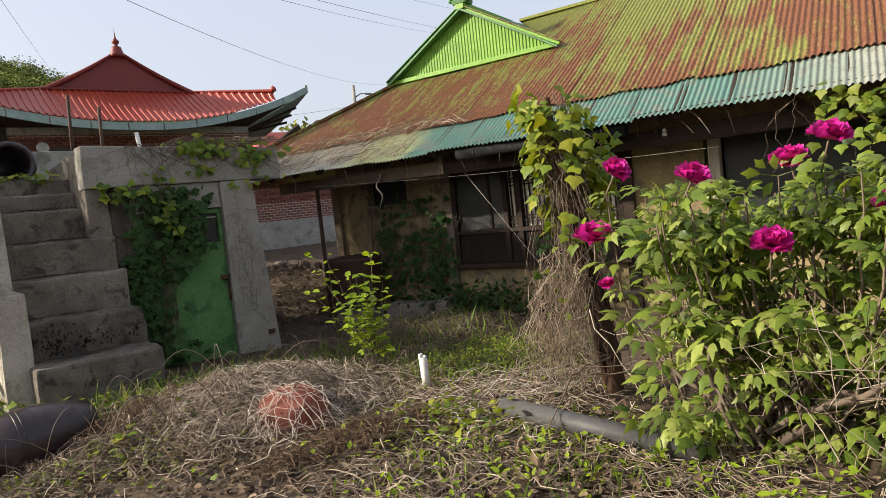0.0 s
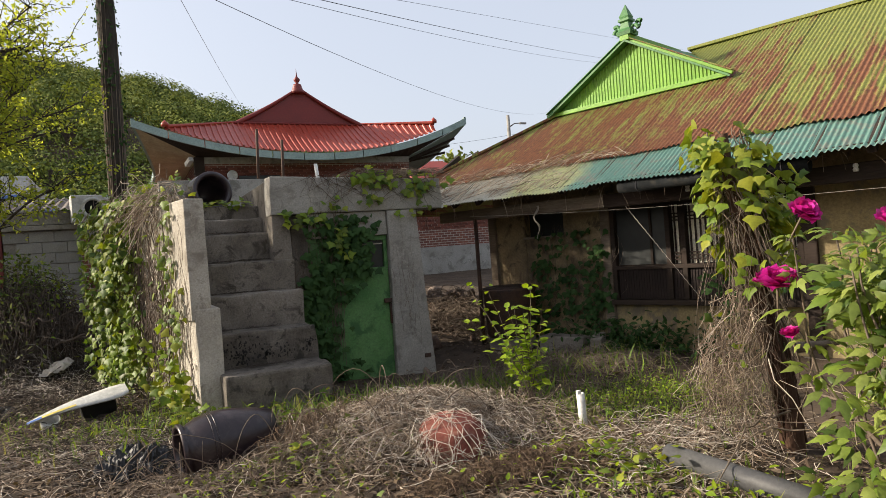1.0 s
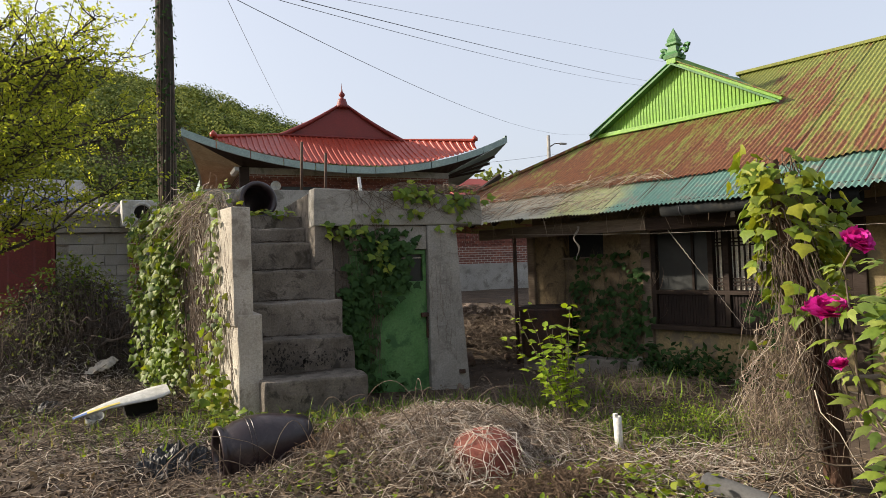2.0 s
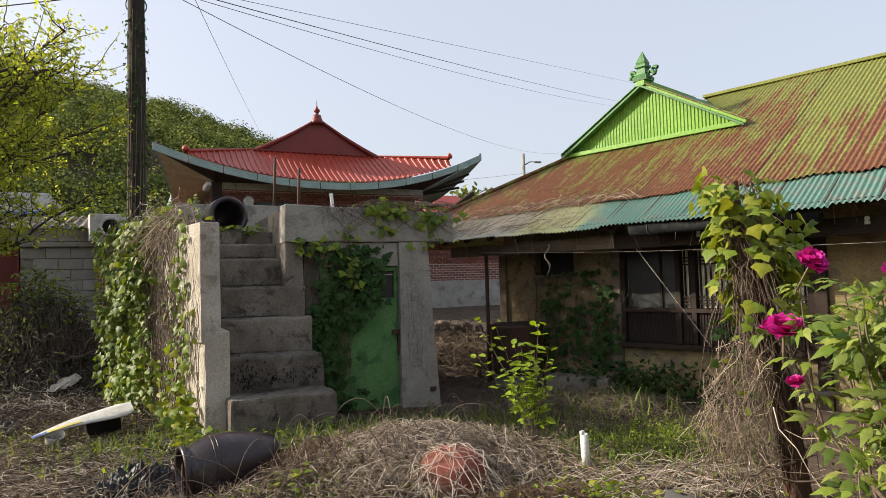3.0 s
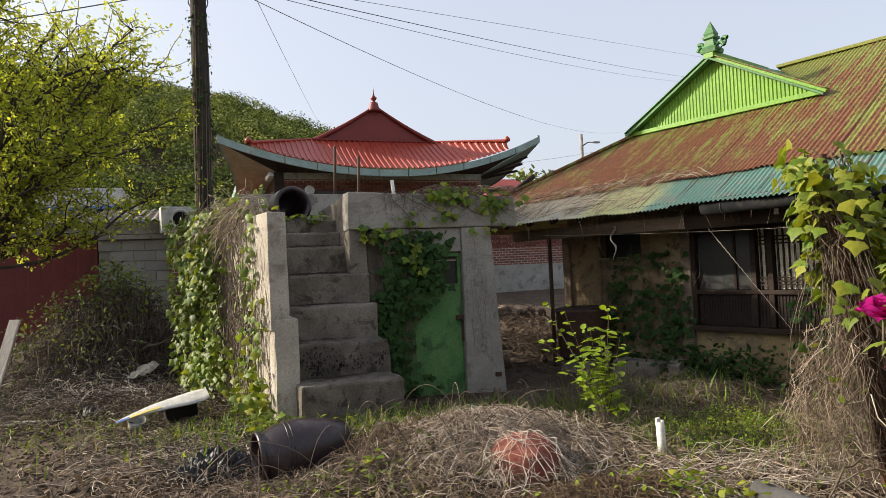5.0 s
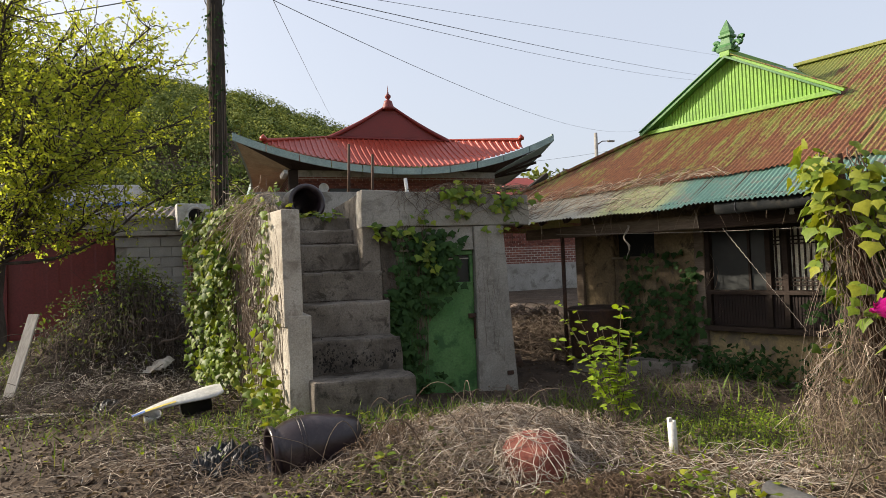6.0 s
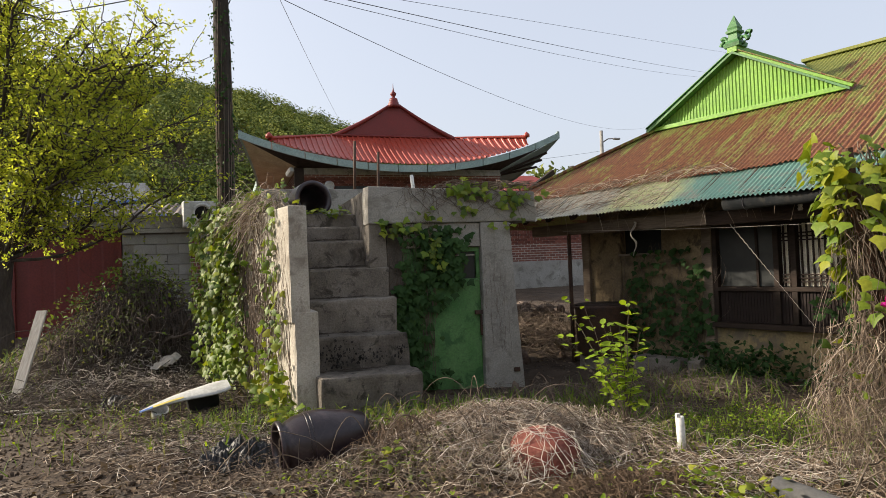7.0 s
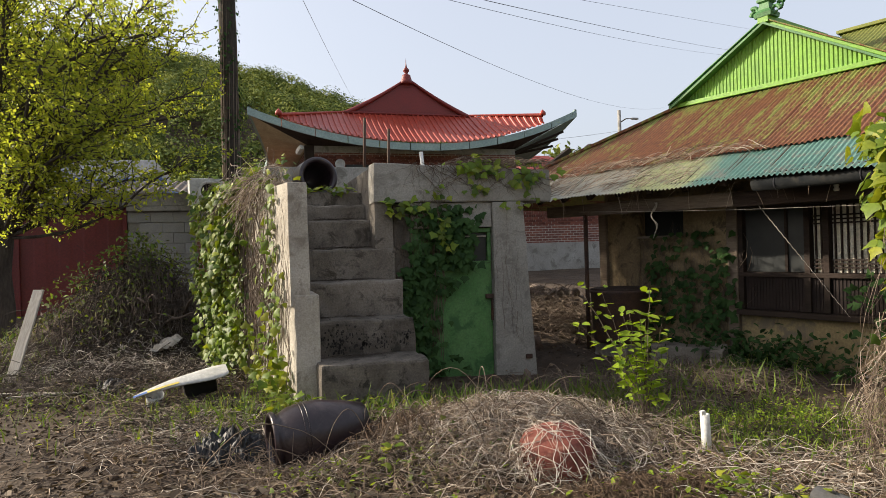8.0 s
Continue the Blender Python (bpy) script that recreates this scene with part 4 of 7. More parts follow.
    part("wall", box_bm(1.75, 4.6, 11.9, 12.1, 0.1, 2.97, 0.012, 0.01, 5), M["cement"], yard)
    for x, z in ((4.13, 3.97), (4.60, 3.77)):
        part("stake", lathe_bm([(0.0, 0), (0.028, 0), (0.028, 1.2), (0.0, 1.2)], 8), M["iron"], yard, "rusty iron stake", pose(x - 0.6, 12.0, z - 1.23, 0, 2, 0))


build_red_house()


# ---- block wall, gate and shed roofs to the side ----
def build_side_wall():
    t = thing("block_wall", Matrix(), "grey concrete block wall with a cement coping", "wall")
    part("core", box_bm(-0.80, 0.75, 13.03, 13.2, 0.1, 2.24, 0), M["cement"], t)
    shared = bpy.data.meshes.new("block")
    bm = box_bm(0, 0.39, -0.02, 0.03, 0, 0.19, 0.006)
    bm.to_mesh(shared)
    bm.free()
    shared.materials.append(M["block"])
    for r in range(9):
        for c in range(4):
            x = -0.80 + c * 0.4 - (0.2 if r % 2 else 0.0)
            if x > -0.82:
                put("block", shared, t, "", pose(x, 13.0, 0.43 + r * 0.2))
    part("coping", box_bm(-0.8, 0.8, 12.9, 13.25, 2.242, 2.33, 0.01, 0.008, 4), M["cement"], t)
    part("pier", box_bm(0.42, 0.62, 12.86, 13.05, 0.3, 2.1, 0.01), M["brick"], t, "brick pier")
    part("cornice", box_bm(-4.0, 0.9, 12.95, 13.3, 2.34, 2.58, 0.012, 0.008, 4), M["cement"], t, "stained cement cornice")
    g = thing("steel_gate", Matrix(), "maroon painted ribbed steel gate", "gate")
    V, F = [], []
    for i in range(100):
        V += [(-4.2 + i * 0.034, 13.06 + (0.005 if i % 12 < 6 else 0), 0.3), (-4.2 + i * 0.034, 13.06 + (0.005 if i % 12 < 6 else 0), 2.31)]
    put("gate_leaf", mesh_from("gate_leaf", V, [(2 * i, 2 * i + 2, 2 * i + 3, 2 * i + 1) for i in range(99)], M["gate_red"]), g)
    for x in (-4.22, -2.66, -0.88):
        part("gate_post", box_bm(x, x + 0.06, 13.0, 13.08, 0.25, 2.335, 0.005), M["gate_red"], g)
    part("gate_rail", box_bm(-4.2, -0.83, 13.0, 13.055, 2.27, 2.335, 0.005), M["gate_red"], g)
    s = thing("shed_roof", Matrix(), "low shed with an old corrugated sheet roof behind the wall", "shed")
    V, F = [], []
    n = 200
    for i in range(n + 1):
        x = -4.3 + i * 5.2 / n
        for y, z in ((12.8, 2.60), (14.0, 2.82), (15.4, 3.06)):
            V.append((x, y, z + 0.022 * math.sin(2 * math.pi * x / 0.16)))
    F = [(3 * i + k, 3 * i + 3 + k, 3 * i + 4 + k, 3 * i + 1 + k) for i in range(n) for k in range(2)]
    put("sheet", mesh_from("sheet", V, F, surface("old fibre cement", (0.2, 0.17, 0.145), (0.12, 0.095, 0.08), 40, 1.5, 0.9, 0.4, blotch=(0.3, 0.28, 0.26)), True), s)
    part("wall", box_bm(-4.2, 0.8, 13.4, 15.3, 0.3, 2.5, 0.01), M["cement"], s)
    f = thing("far_shed", Matrix(), "pale shed with a blue tarpaulin roof edge", "shed")
    part("wall", box_bm(-6.5, -1.2, 21, 26, 0.5, 4.3, 0.02), M["white"], f)
    part("tarpaulin", box_bm(-6.7, -1.0, 20.9, 26.1, 3.35, 3.75, 0.05, 0.06, 6), M["blue"], f, "blue tarpaulin")
    a = thing("fan_unit", pose(0.60, 12.78, 2.33, 0, 0, 10), "white outdoor fan unit on the wall", "fan unit")
    part("casing", box_bm(-0.3, 0.3, -0.15, 0.15, 0, 0.5, 0.02), M["white"], a)
    part("fan_ring", lathe_bm([(0.14, 0), (0.2, 0), (0.2, 0.02), (0.17, 0.03), (0.14, 0.02), (0.14, 0)], 24), M["white"], a, "", pose(0.04, -0.155, 0.26, 90, 0, 0))
    # near-black disc paints the shade inside the fan opening
    part("fan_hollow", lathe_bm([(0.0, 0), (0.14, 0), (0.14, 0.006), (0.0, 0.006)], 24), M["dark"], a, "", pose(0.04, -0.152, 0.26, 90, 0, 0))


build_side_wall()


# ---- hill, far things ----
def build_far():
    def hz(x, y):
        r = 6 + 32 * math.exp(-((x + 14) / 75) ** 2) + 8 * math.exp(-((x + 90) / 60) ** 2)
        k = max(0.0, min(1.0, (y - 60) / 90))
        return r * (k * k * (3 - 2 * k)) + 2.2 * noise.noise((x * 0.05, y * 0.05, 0))
    xs, ys = np.linspace(-220, 260, 70), np.linspace(58, 190, 24)
    V = [(x, y, hz(x, y)) for y in ys for x in xs]
    n = len(xs)
    F = [(j * n + i, j * n + i + 1, (j + 1) * n + i + 1, (j + 1) * n + i) for j in range(len(ys) - 1) for i in range(n - 1)]
    tagged(put("hill", mesh_from("hill", V, F, M["soil"], True)), "wooded hill", "hill", kind="structure")
    P, W, U, S = [], [], [], []
    r = np.random.default_rng(3)
    for _ in range(1750):
        x, y = r.uniform(-62, 75), r.uniform(66, 158)
        c = np.array([x, y, hz(x, y) + 1.5])
        rad = r.uniform(1.6, 4.2)
        k = 280
        q = unit(r.normal(size=(k, 3)))
        q[:, 2] = np.abs(q[:, 2]) * 1.15 - 0.15
        p = c + q * rad * r.uniform(0.78, 1.0, (k, 1))
        W.append(np.cross(q, r.normal(size=(k, 3)))), P.append(p), U.append(q + r.normal(0, 0.35, (k, 3))), S.append(r.uniform(0.2, 0.55, k))
    tagged(leaves("hill_woods", np.concatenate(P), np.concatenate(W), np.concatenate(U), np.concatenate(S), LEAF_CARD, M["wood_far"]), "spring-green woods covering the hill", "woods", kind="stuff")
    p = thing("street_pole", pose(30.2, 45, 2.9), "concrete street pole with a lamp arm", "pole")
    part("shaft", lathe_bm([(0.0, 0), (0.2, 0), (0.13, 9.0), (0.0, 9.0)], 10), M["cement"], p)
    v, f = tube_arrays([[(0, 0, 8.0), (0.6, 0, 8.35), (1.3, 0, 8.4)]], [0.06], 6)
    put("lamp_arm", big_mesh("lamp_arm", v, f, M["iron"]), p)
    part("lamp_head", box_bm(1.1, 1.7, -0.12, 0.12, 8.3, 8.45, 0.04), M["cement"], p)
    h = thing("far_house", Matrix(), "distant house with a bright red roof", "house")
    bm = bmesh.new()
    pts = [(14.6, 30, 4.9), (19.4, 30, 5.0), (19.4, 36, 5.0), (14.6, 36, 4.9), (16.4, 32, 6.25), (17.4, 32, 6.25)]
    vs = [bm.verts.new(q) for q in pts]
    for f in ((0, 1, 5, 4), (1, 2, 5), (2, 3, 4, 5), (3, 0, 4), (3, 2, 1, 0)):
        bm.faces.new([vs[i] for i in f])
    part("roof", bm, M["red_metal"], h)
    part("wall", box_bm(15, 19, 30.5, 35.5, 0.5, 4.95, 0.02), M["white"], h)
    for cx, cy, cz, rad, nm in ((21.5, 38, 5.8, 1.9, "far_tree"), (19.0, 40, 6.4, 1.5, "far_tree"), (26, 44, 6.0, 2.4, "far_tree"), (30, 46, 6.0, 2.2, "far_tree")):
        tr = thing(nm, pose(cx, cy, 0.7), "green broadleaf tree in the distance", "tree")
        part("trunk", lathe_bm([(0.0, 0), (0.22, 0), (0.12, cz - 0.5), (0.0, cz - 0.5)], 8), M["bark"], tr)
        k = 700
        q = unit(rng.normal(size=(k, 3)))
        lump = np.array([1 + 0.35 * noise.noise((a * 1.6 + cx, b * 1.6, c * 1.6)) for a, b, c in q])
        leaves("crown", np.array([0, 0, cz - 0.7]) + q * (rad * lump * rng.uniform(0.6, 1, k))[:, None], unit(rng.normal(size=(k, 3))), q, rng.uniform(0.3, 0.6, k), LEAF_OVAL, M["wood_far"], tr)


build_far()


# ---- plants and loose things ----
def arc_lines(n, centre, spread, length, lift, sag=0.0, pts=8, r=None, wiggle=0.05, base=None):
    """Loose stems that lie over the ground: lift is how high they may rise."""
    r = r or rng
    out = []
    for _ in range(n):
        c = np.array(centre) + r.normal(0, 1, 2) * np.array(spread) * 0.6
        a, L = r.uniform(0, 2 * np.pi), r.uniform(*length)
        s = np.linspace(-0.5, 0.5, pts)
        bend = r.normal(0, 0.9)
        ang = a + bend * s
        dx, dy = np.cumsum(np.cos(ang)) * L / pts, np.cumsum(np.sin(ang)) * L / pts
        x, y = c[0] + dx - dx.mean(), c[1] + dy - dy.mean()
        h = r.uniform(0.0, lift)
        if base is not None:
            z0 = np.array([base(p, q) for p, q in zip(x, y)])
        else:
            z0 = np.array([gh(p, q) for p, q in zip(x, y)])
        z = z0 + 0.01 + h * (1 - (2 * s) ** 2 * r.uniform(0.2, 1.0)) + r.normal(0, wiggle, pts) * 0.3
        out.append(np.stack([x + r.normal(0, wiggle, pts) * 0.25, y + r.normal(0, wiggle, pts) * 0.25, np.maximum(z, z0 + 0.004)], -1))
    return out


def mound_z(x, y):
    return gh(x, y) + 0.07 * math.exp(-((x - 3.0) / 0.7) ** 2 - ((y - 3.55) / 0.45) ** 2)


def build_ground_cover():
    r = np.random.default_rng(11)
    # heap of pulled-up vines
    L = arc_lines(2500, (3.05, 3.5), (0.75, 0.5), (0.15, 0.8), 0.12, r=r, base=mound_z, wiggle=0.09)
    L += arc_lines(280, (2.0, 3.75), (0.7, 0.45), (0.2, 0.8), 0.10, r=r, wiggle=0.08)
    tagged(tubes("vine_heap", L, r.uniform(0.0010, 0.0036, len(L)), M["straw"], sides=3), "tangled heap of pale dry vine stems on the ground", "dry vines", kind="stuff")
    L = arc_lines(420, (3.1, 3.4), (0.55, 0.4), (0.25, 0.9), 0.13, r=r, base=mound_z, wiggle=0.08)
    L += arc_lines(90, (2.6, 3.8), (0.9, 0.5), (0.25, 0.9), 0.13, r=r, base=mound_z, wiggle=0.08)
    L += arc_lines(130, (4.1, 2.35), (0.6, 0.5), (0.2, 0.8), 0.12, r=r, wiggle=0.06)
    L += arc_lines(420, (-0.1, 7.9), (1.0, 0.6), (0.15, 0.7), 0.22, r=r, wiggle=0.07)
    L += arc_lines(160, (1.0, 4.9), (0.6, 0.6), (0.15, 0.6), 0.08, r=r, wiggle=0.05)
    tagged(tubes("bleached_vines", L, r.uniform(0.0012, 0.0034, len(L)), M["straw_pale"], sides=3), "bleached vine stems on top of the heap", "dry vines", kind="stuff")
    L = arc_lines(1000, (2.2, 3.9), (0.85, 0.5), (0.15, 0.6), 0.13, r=r, wiggle=0.09, pts=6)
    tagged(tubes("brown_stalks", L, r.uniform(0.0016, 0.004, len(L)), M["stem"], sides=3), "brown dead stalks mixed into the heap", "dry vines", kind="stuff")
    # matted root fibres along the near edge, curled leaves on the shoulder of the heap
    L = arc_lines(900, (3.2, 2.5), (0.6, 0.2), (0.08, 0.3), 0.09, r=r, pts=6, wiggle=0.07)
    L += arc_lines(300, (2.2, 3.85), (0.3, 0.2), (0.08, 0.3), 0.2, r=r, pts=6, wiggle=0.07)
    tagged(tubes("root_mat", L, r.uniform(0.0012, 0.004, len(L)), M["straw_red"], sides=3), "matted brown root fibres turned out of the earth", "roots", kind="stuff")
    k = 420
    p = np.stack([r.normal(2.2, 0.4, k), r.normal(3.45, 0.35, k), np.zeros(k)], -1)
    p[:, 2] = np.array([mound_z(a, b) for a, b in p[:, :2]]) + r.uniform(0.0, 0.10, k)
    tagged(leaves("curled_leaves", p, r.normal(size=(k, 3)), r.normal(0, 0.6, (k, 3)) + np.array([-0.3, 0, 0.8]), r.uniform(0.02, 0.055, k), LEAF_IVY, M["curled"]), "curled grey-green wilted leaves on the heap", "wilted leaves", kind="stuff")
    # twigs caught on the steps
    L = []
    for f, z in zip((5.64, 6.03, 6.31, 6.62, 6.86), (0.39, 0.72, 1.07, 1.40, 1.72)):
        for _ in range(16):
            x, w = r.uniform(1.9, 2.5), r.uniform(0.1, 0.4)
            q = np.linspace(-0.5, 0.5, 7)
            L.append(np.stack([x + w * q, f - r.uniform(0.04, 0.2) + r.normal(0, 0.04) * q, np.full(7, z + 0.012)], -1) + np.abs(r.normal(0, 0.008, (7, 3))))
    tagged(tubes("step_twigs", L, r.uniform(0.0015, 0.004, len(L)), M["stem_dark"], sides=3), "thin dead twigs caught on the steps", "twigs", kind="stuff")
    L = []
    for _ in range(46):
        c = np.array([r.normal(2.7, 0.75), r.normal(3.85, 0.35)])
        a, k = r.uniform(0, 6.3), r.uniform(0.35, 0.95)
        s = np.linspace(0, 1, 12)
        x, y = c[0] + np.cos(a) * k * s, c[1] + np.sin(a) * k * 0.5 * s
        L.append(np.stack([x, y, [mound_z(p, q) for p, q in zip(x, y)] + r.uniform(0.12, 0.36) * np.sin(np.pi * s) ** 0.8 + 0.02], -1))
    tagged(tubes("arching_stems", L, r.uniform(0.002, 0.005, len(L)), M["stem"]), "long brown stems arching out of the heap", "dry vines", kind="stuff")
    # straw over the whole yard
    L = arc_lines(1700, (2.2, 4.2), (1.9, 1.1), (0.12, 0.55), 0.05, r=r, pts=5, wiggle=0.03)
    L += arc_lines(550, (4.0, 2.3), (0.7, 0.6), (0.12, 0.5), 0.05, r=r, pts=6)
    L += arc_lines(450, (0.3, 7.6), (1.5, 1.3), (0.15, 0.6), 0.10, r=r, pts=6)
    L += arc_lines(500, (3.1, 1.8), (0.5, 0.5), (0.12, 0.5), 0.05, r=r, pts=6)
    L += arc_lines(500, (3.9, 0.7), (0.35, 0.7), (0.12, 0.5), 0.05, r=r, pts=6)
    L += arc_lines(500, (0.1, 7.4), (0.9, 0.7), (0.12, 0.5), 0.12, r=r, pts=6)
    L += arc_lines(700, (0.9, 5.0), (0.8, 0.7), (0.15, 0.6), 0.08, r=r, pts=6)
    tagged(tubes("dry_straw", L, r.uniform(0.002, 0.0045, len(L)), M["straw"], sides=3), "dry straw and stalks scattered over the yard", "straw", kind="stuff")
    L = arc_lines(2300, (-0.2, 7.9), (1.6, 1.2), (0.2, 0.8), 0.18, r=r, pts=7, wiggle=0.08)
    L += arc_lines(800, (0.9, 5.4), (0.7, 0.9), (0.15, 0.6), 0.10, r=r, pts=6, wiggle=0.07)
    tagged(tubes("dark_stalks", L, r.uniform(0.002, 0.006, len(L)), M["stem_dark"], sides=3), "dark dead stalks matted on the earth", "dead stalks", kind="stuff")
    L = arc_lines(380, (5.55, 4.6), (0.7, 0.5), (0.3, 0.7), 0.1, r=r, pts=7)
    L += arc_lines(420, (4.9, 5.0), (0.9, 0.5), (0.2, 0.6), 0.25, r=r, pts=6)
    tagged(tubes("brown_brush", L, r.uniform(0.002, 0.004, len(L)), M["stem"], sides=3), "brown dead brush in front of the house", "brush", kind="stuff")
    # dead leaves
    n = 17000
    p = np.stack([r.uniform(-3.5, 6.2, n), r.uniform(1.0, 9.5, n) , np.zeros(n)], -1)
    k = n * 3 // 5
    p[:k, 0], p[:k, 1] = r.normal(2.2, 1.6, k), r.normal(3.7, 1.0, k)
    p[:3500, 0], p[:3500, 1] = r.normal(3.5, 0.55, 3500), r.normal(1.3, 0.75, 3500)
    p[:, 2] = gh_arr(p[:, :2]) + r.uniform(0.0, 0.03, n)
    w = np.stack([r.normal(size=n), r.normal(size=n), r.normal(0, 0.35, n)], -1)
    u = np.stack([r.normal(0, 0.45, n), r.normal(0, 0.45, n), np.ones(n)], -1)
    tagged(leaves("leaf_litter", p, w, u, r.uniform(0.02, 0.085, n) , LEAF_OVAL, M["litter"]), "crumpled dead leaves on the earth", "leaf litter", kind="stuff")
    # clods and pebbles
    V, F = [], []
    ico = bmesh.new()
    bmesh.ops.create_icosphere(ico, subdivisions=1, radius=1)
    iv, itr = np.array([v.co[:] for v in ico.verts]), np.array([[q.index for q in f.verts] for f in ico.faces])
    ico.free()
    for i in range(6500):
        x, y = (r.uniform(-2.6, 1.2), r.uniform(3.4, 8)) if i % 4 else (r.uniform(0, 5.5), r.uniform(1.8, 5))
        s = r.uniform(0.004, 0.013) * (2.4 if i % 37 == 0 else 1)
        v = iv * s * r.uniform(0.7, 1.3, (1, 3)) * r.uniform(0.8, 1.2, (len(iv), 1)) + np.array([x, y, gh(x, y) + s * 0.3])
        F.append(itr + len(V) * len(iv))
        V.append(v)
    tagged(put("earth_clods", big_mesh("earth_clods", np.concatenate(V), np.concatenate(F), M["soil"])), "clods and small stones on the earth", "clods", kind="stuff")
    # grass and weeds
    def tuft(n, c, s, size):
        p = np.stack([r.normal(c[0], s[0], n), r.normal(c[1], s[1], n), np.zeros(n)], -1)
        p[:, 2] = gh_arr(p[:, :2])
        w = np.stack([r.normal(0, 0.45, n), r.normal(0, 0.45, n), np.ones(n)], -1)
        return p, w, r.normal(size=(n, 3)) + np.array([0, -0.5, 0.2]), r.uniform(*size, n)
    T = [tuft(1500, (4.9, 3.3), (0.55, 0.4), (0.03, 0.09)), tuft(600, (4.2, 4.3), (0.9, 0.6), (0.05, 0.15)), tuft(500, (5.4, 5.0), (0.7, 0.5), (0.06, 0.2)), tuft(900, (-0.2, 6.4), (1.2, 0.8), (0.04, 0.11)), tuft(800, (1.2, 5.3), (0.4, 0.3), (0.05, 0.15)), tuft(1000, (-1.8, 8.5), (0.8, 0.8), (0.05, 0.16)), tuft(700, (2.9, 4.8), (0.8, 0.25), (0.06, 0.2)), tuft(500, (3.6, 1.4), (0.5, 0.6), (0.04, 0.12))]
    p, w, u, s = [np.concatenate(q) for q in zip(*T)]
    tagged(leaves("grass", p, w, u, s * 1.3, LEAF_BLADE, M["grass"]), "sparse green grass among the litter", "grass", kind="stuff")
    def weeds(n, c, s, size):
        p = np.stack([r.normal(c[0], s[0], n), r.normal(c[1], s[1], n), np.zeros(n)], -1)
        p[:, 2] = gh_arr(p[:, :2]) + r.uniform(0.01, 0.09, n)
        w = np.stack([r.normal(size=n), r.normal(size=n), r.uniform(-0.2, 0.8, n)], -1)
        return p, w, np.stack([r.normal(0, 0.3, n), r.normal(0, 0.3, n), np.ones(n)], -1), r.uniform(*size, n)
    T = [weeds(1500, (4.95, 3.3), (0.5, 0.3), (0.012, 0.035)), weeds(500, (-0.3, 6.6), (1.2, 0.7), (0.02, 0.05)), weeds(150, (2.3, 3.3), (0.25, 0.25), (0.025, 0.05)), weeds(130, (1.7, 3.6), (0.2, 0.2), (0.025, 0.05)), weeds(200, (3.6, 2.5), (0.3, 0.35), (0.03, 0.06)), weeds(350, (1.3, 5.2), (0.35, 0.4), (0.03, 0.06)), weeds(350, (3.3, 1.7), (0.4, 0.4), (0.025, 0.055)), weeds(350, (3.9, 0.6), (0.25, 0.5), (0.03, 0.07))]
    p, w, u, s = [np.concatenate(q) for q in zip(*T)]
    tagged(leaves("weeds", p, w, u, s, LEAF_OVAL, M["shrub"]), "low bright green weeds", "weeds", kind="stuff")
    T = [weeds(45, (2.35, 4.95), (0.3, 0.1), (0.06, 0.11)), weeds(14, (1.95, 3.45), (0.1, 0.1), (0.06, 0.1)), weeds(80, (3.66, 2.12), (0.13, 0.2), (0.04, 0.08)), weeds(40, (1.55, 5.25), (0.1, 0.25), (0.08, 0.13))]
    p, w, u, s = [np.concatenate(q) for q in zip(*T)]
    p[:, 2] += r.uniform(0.0, 0.09, len(p))
    tagged(leaves("creeping_vine", p, w, u, s, LEAF_IVY, M["ivy_gold"]), "yellow-green creeping vine leaves over the litter", "vine", kind="stuff")


build_ground_cover()


def stem_net(n, pts_fn, seed, pts=9):
    """Clinging stems: pts_fn(u, v) gives a place for u across and v up, both 0 to 1."""
    r = np.random.default_rng(seed)
    out = []
    for _ in range(n):
        u, v0, v1 = r.uniform(0, 1), r.uniform(0, 0.5), r.uniform(0.5, 1)
        q = []
        for k in np.linspace(v0, v1, pts):
            u += r.normal(0, 0.03)
            q.append(pts_fn(u, k) + r.normal(0, 0.012, 3))
        out.append(np.array(q))
    return out


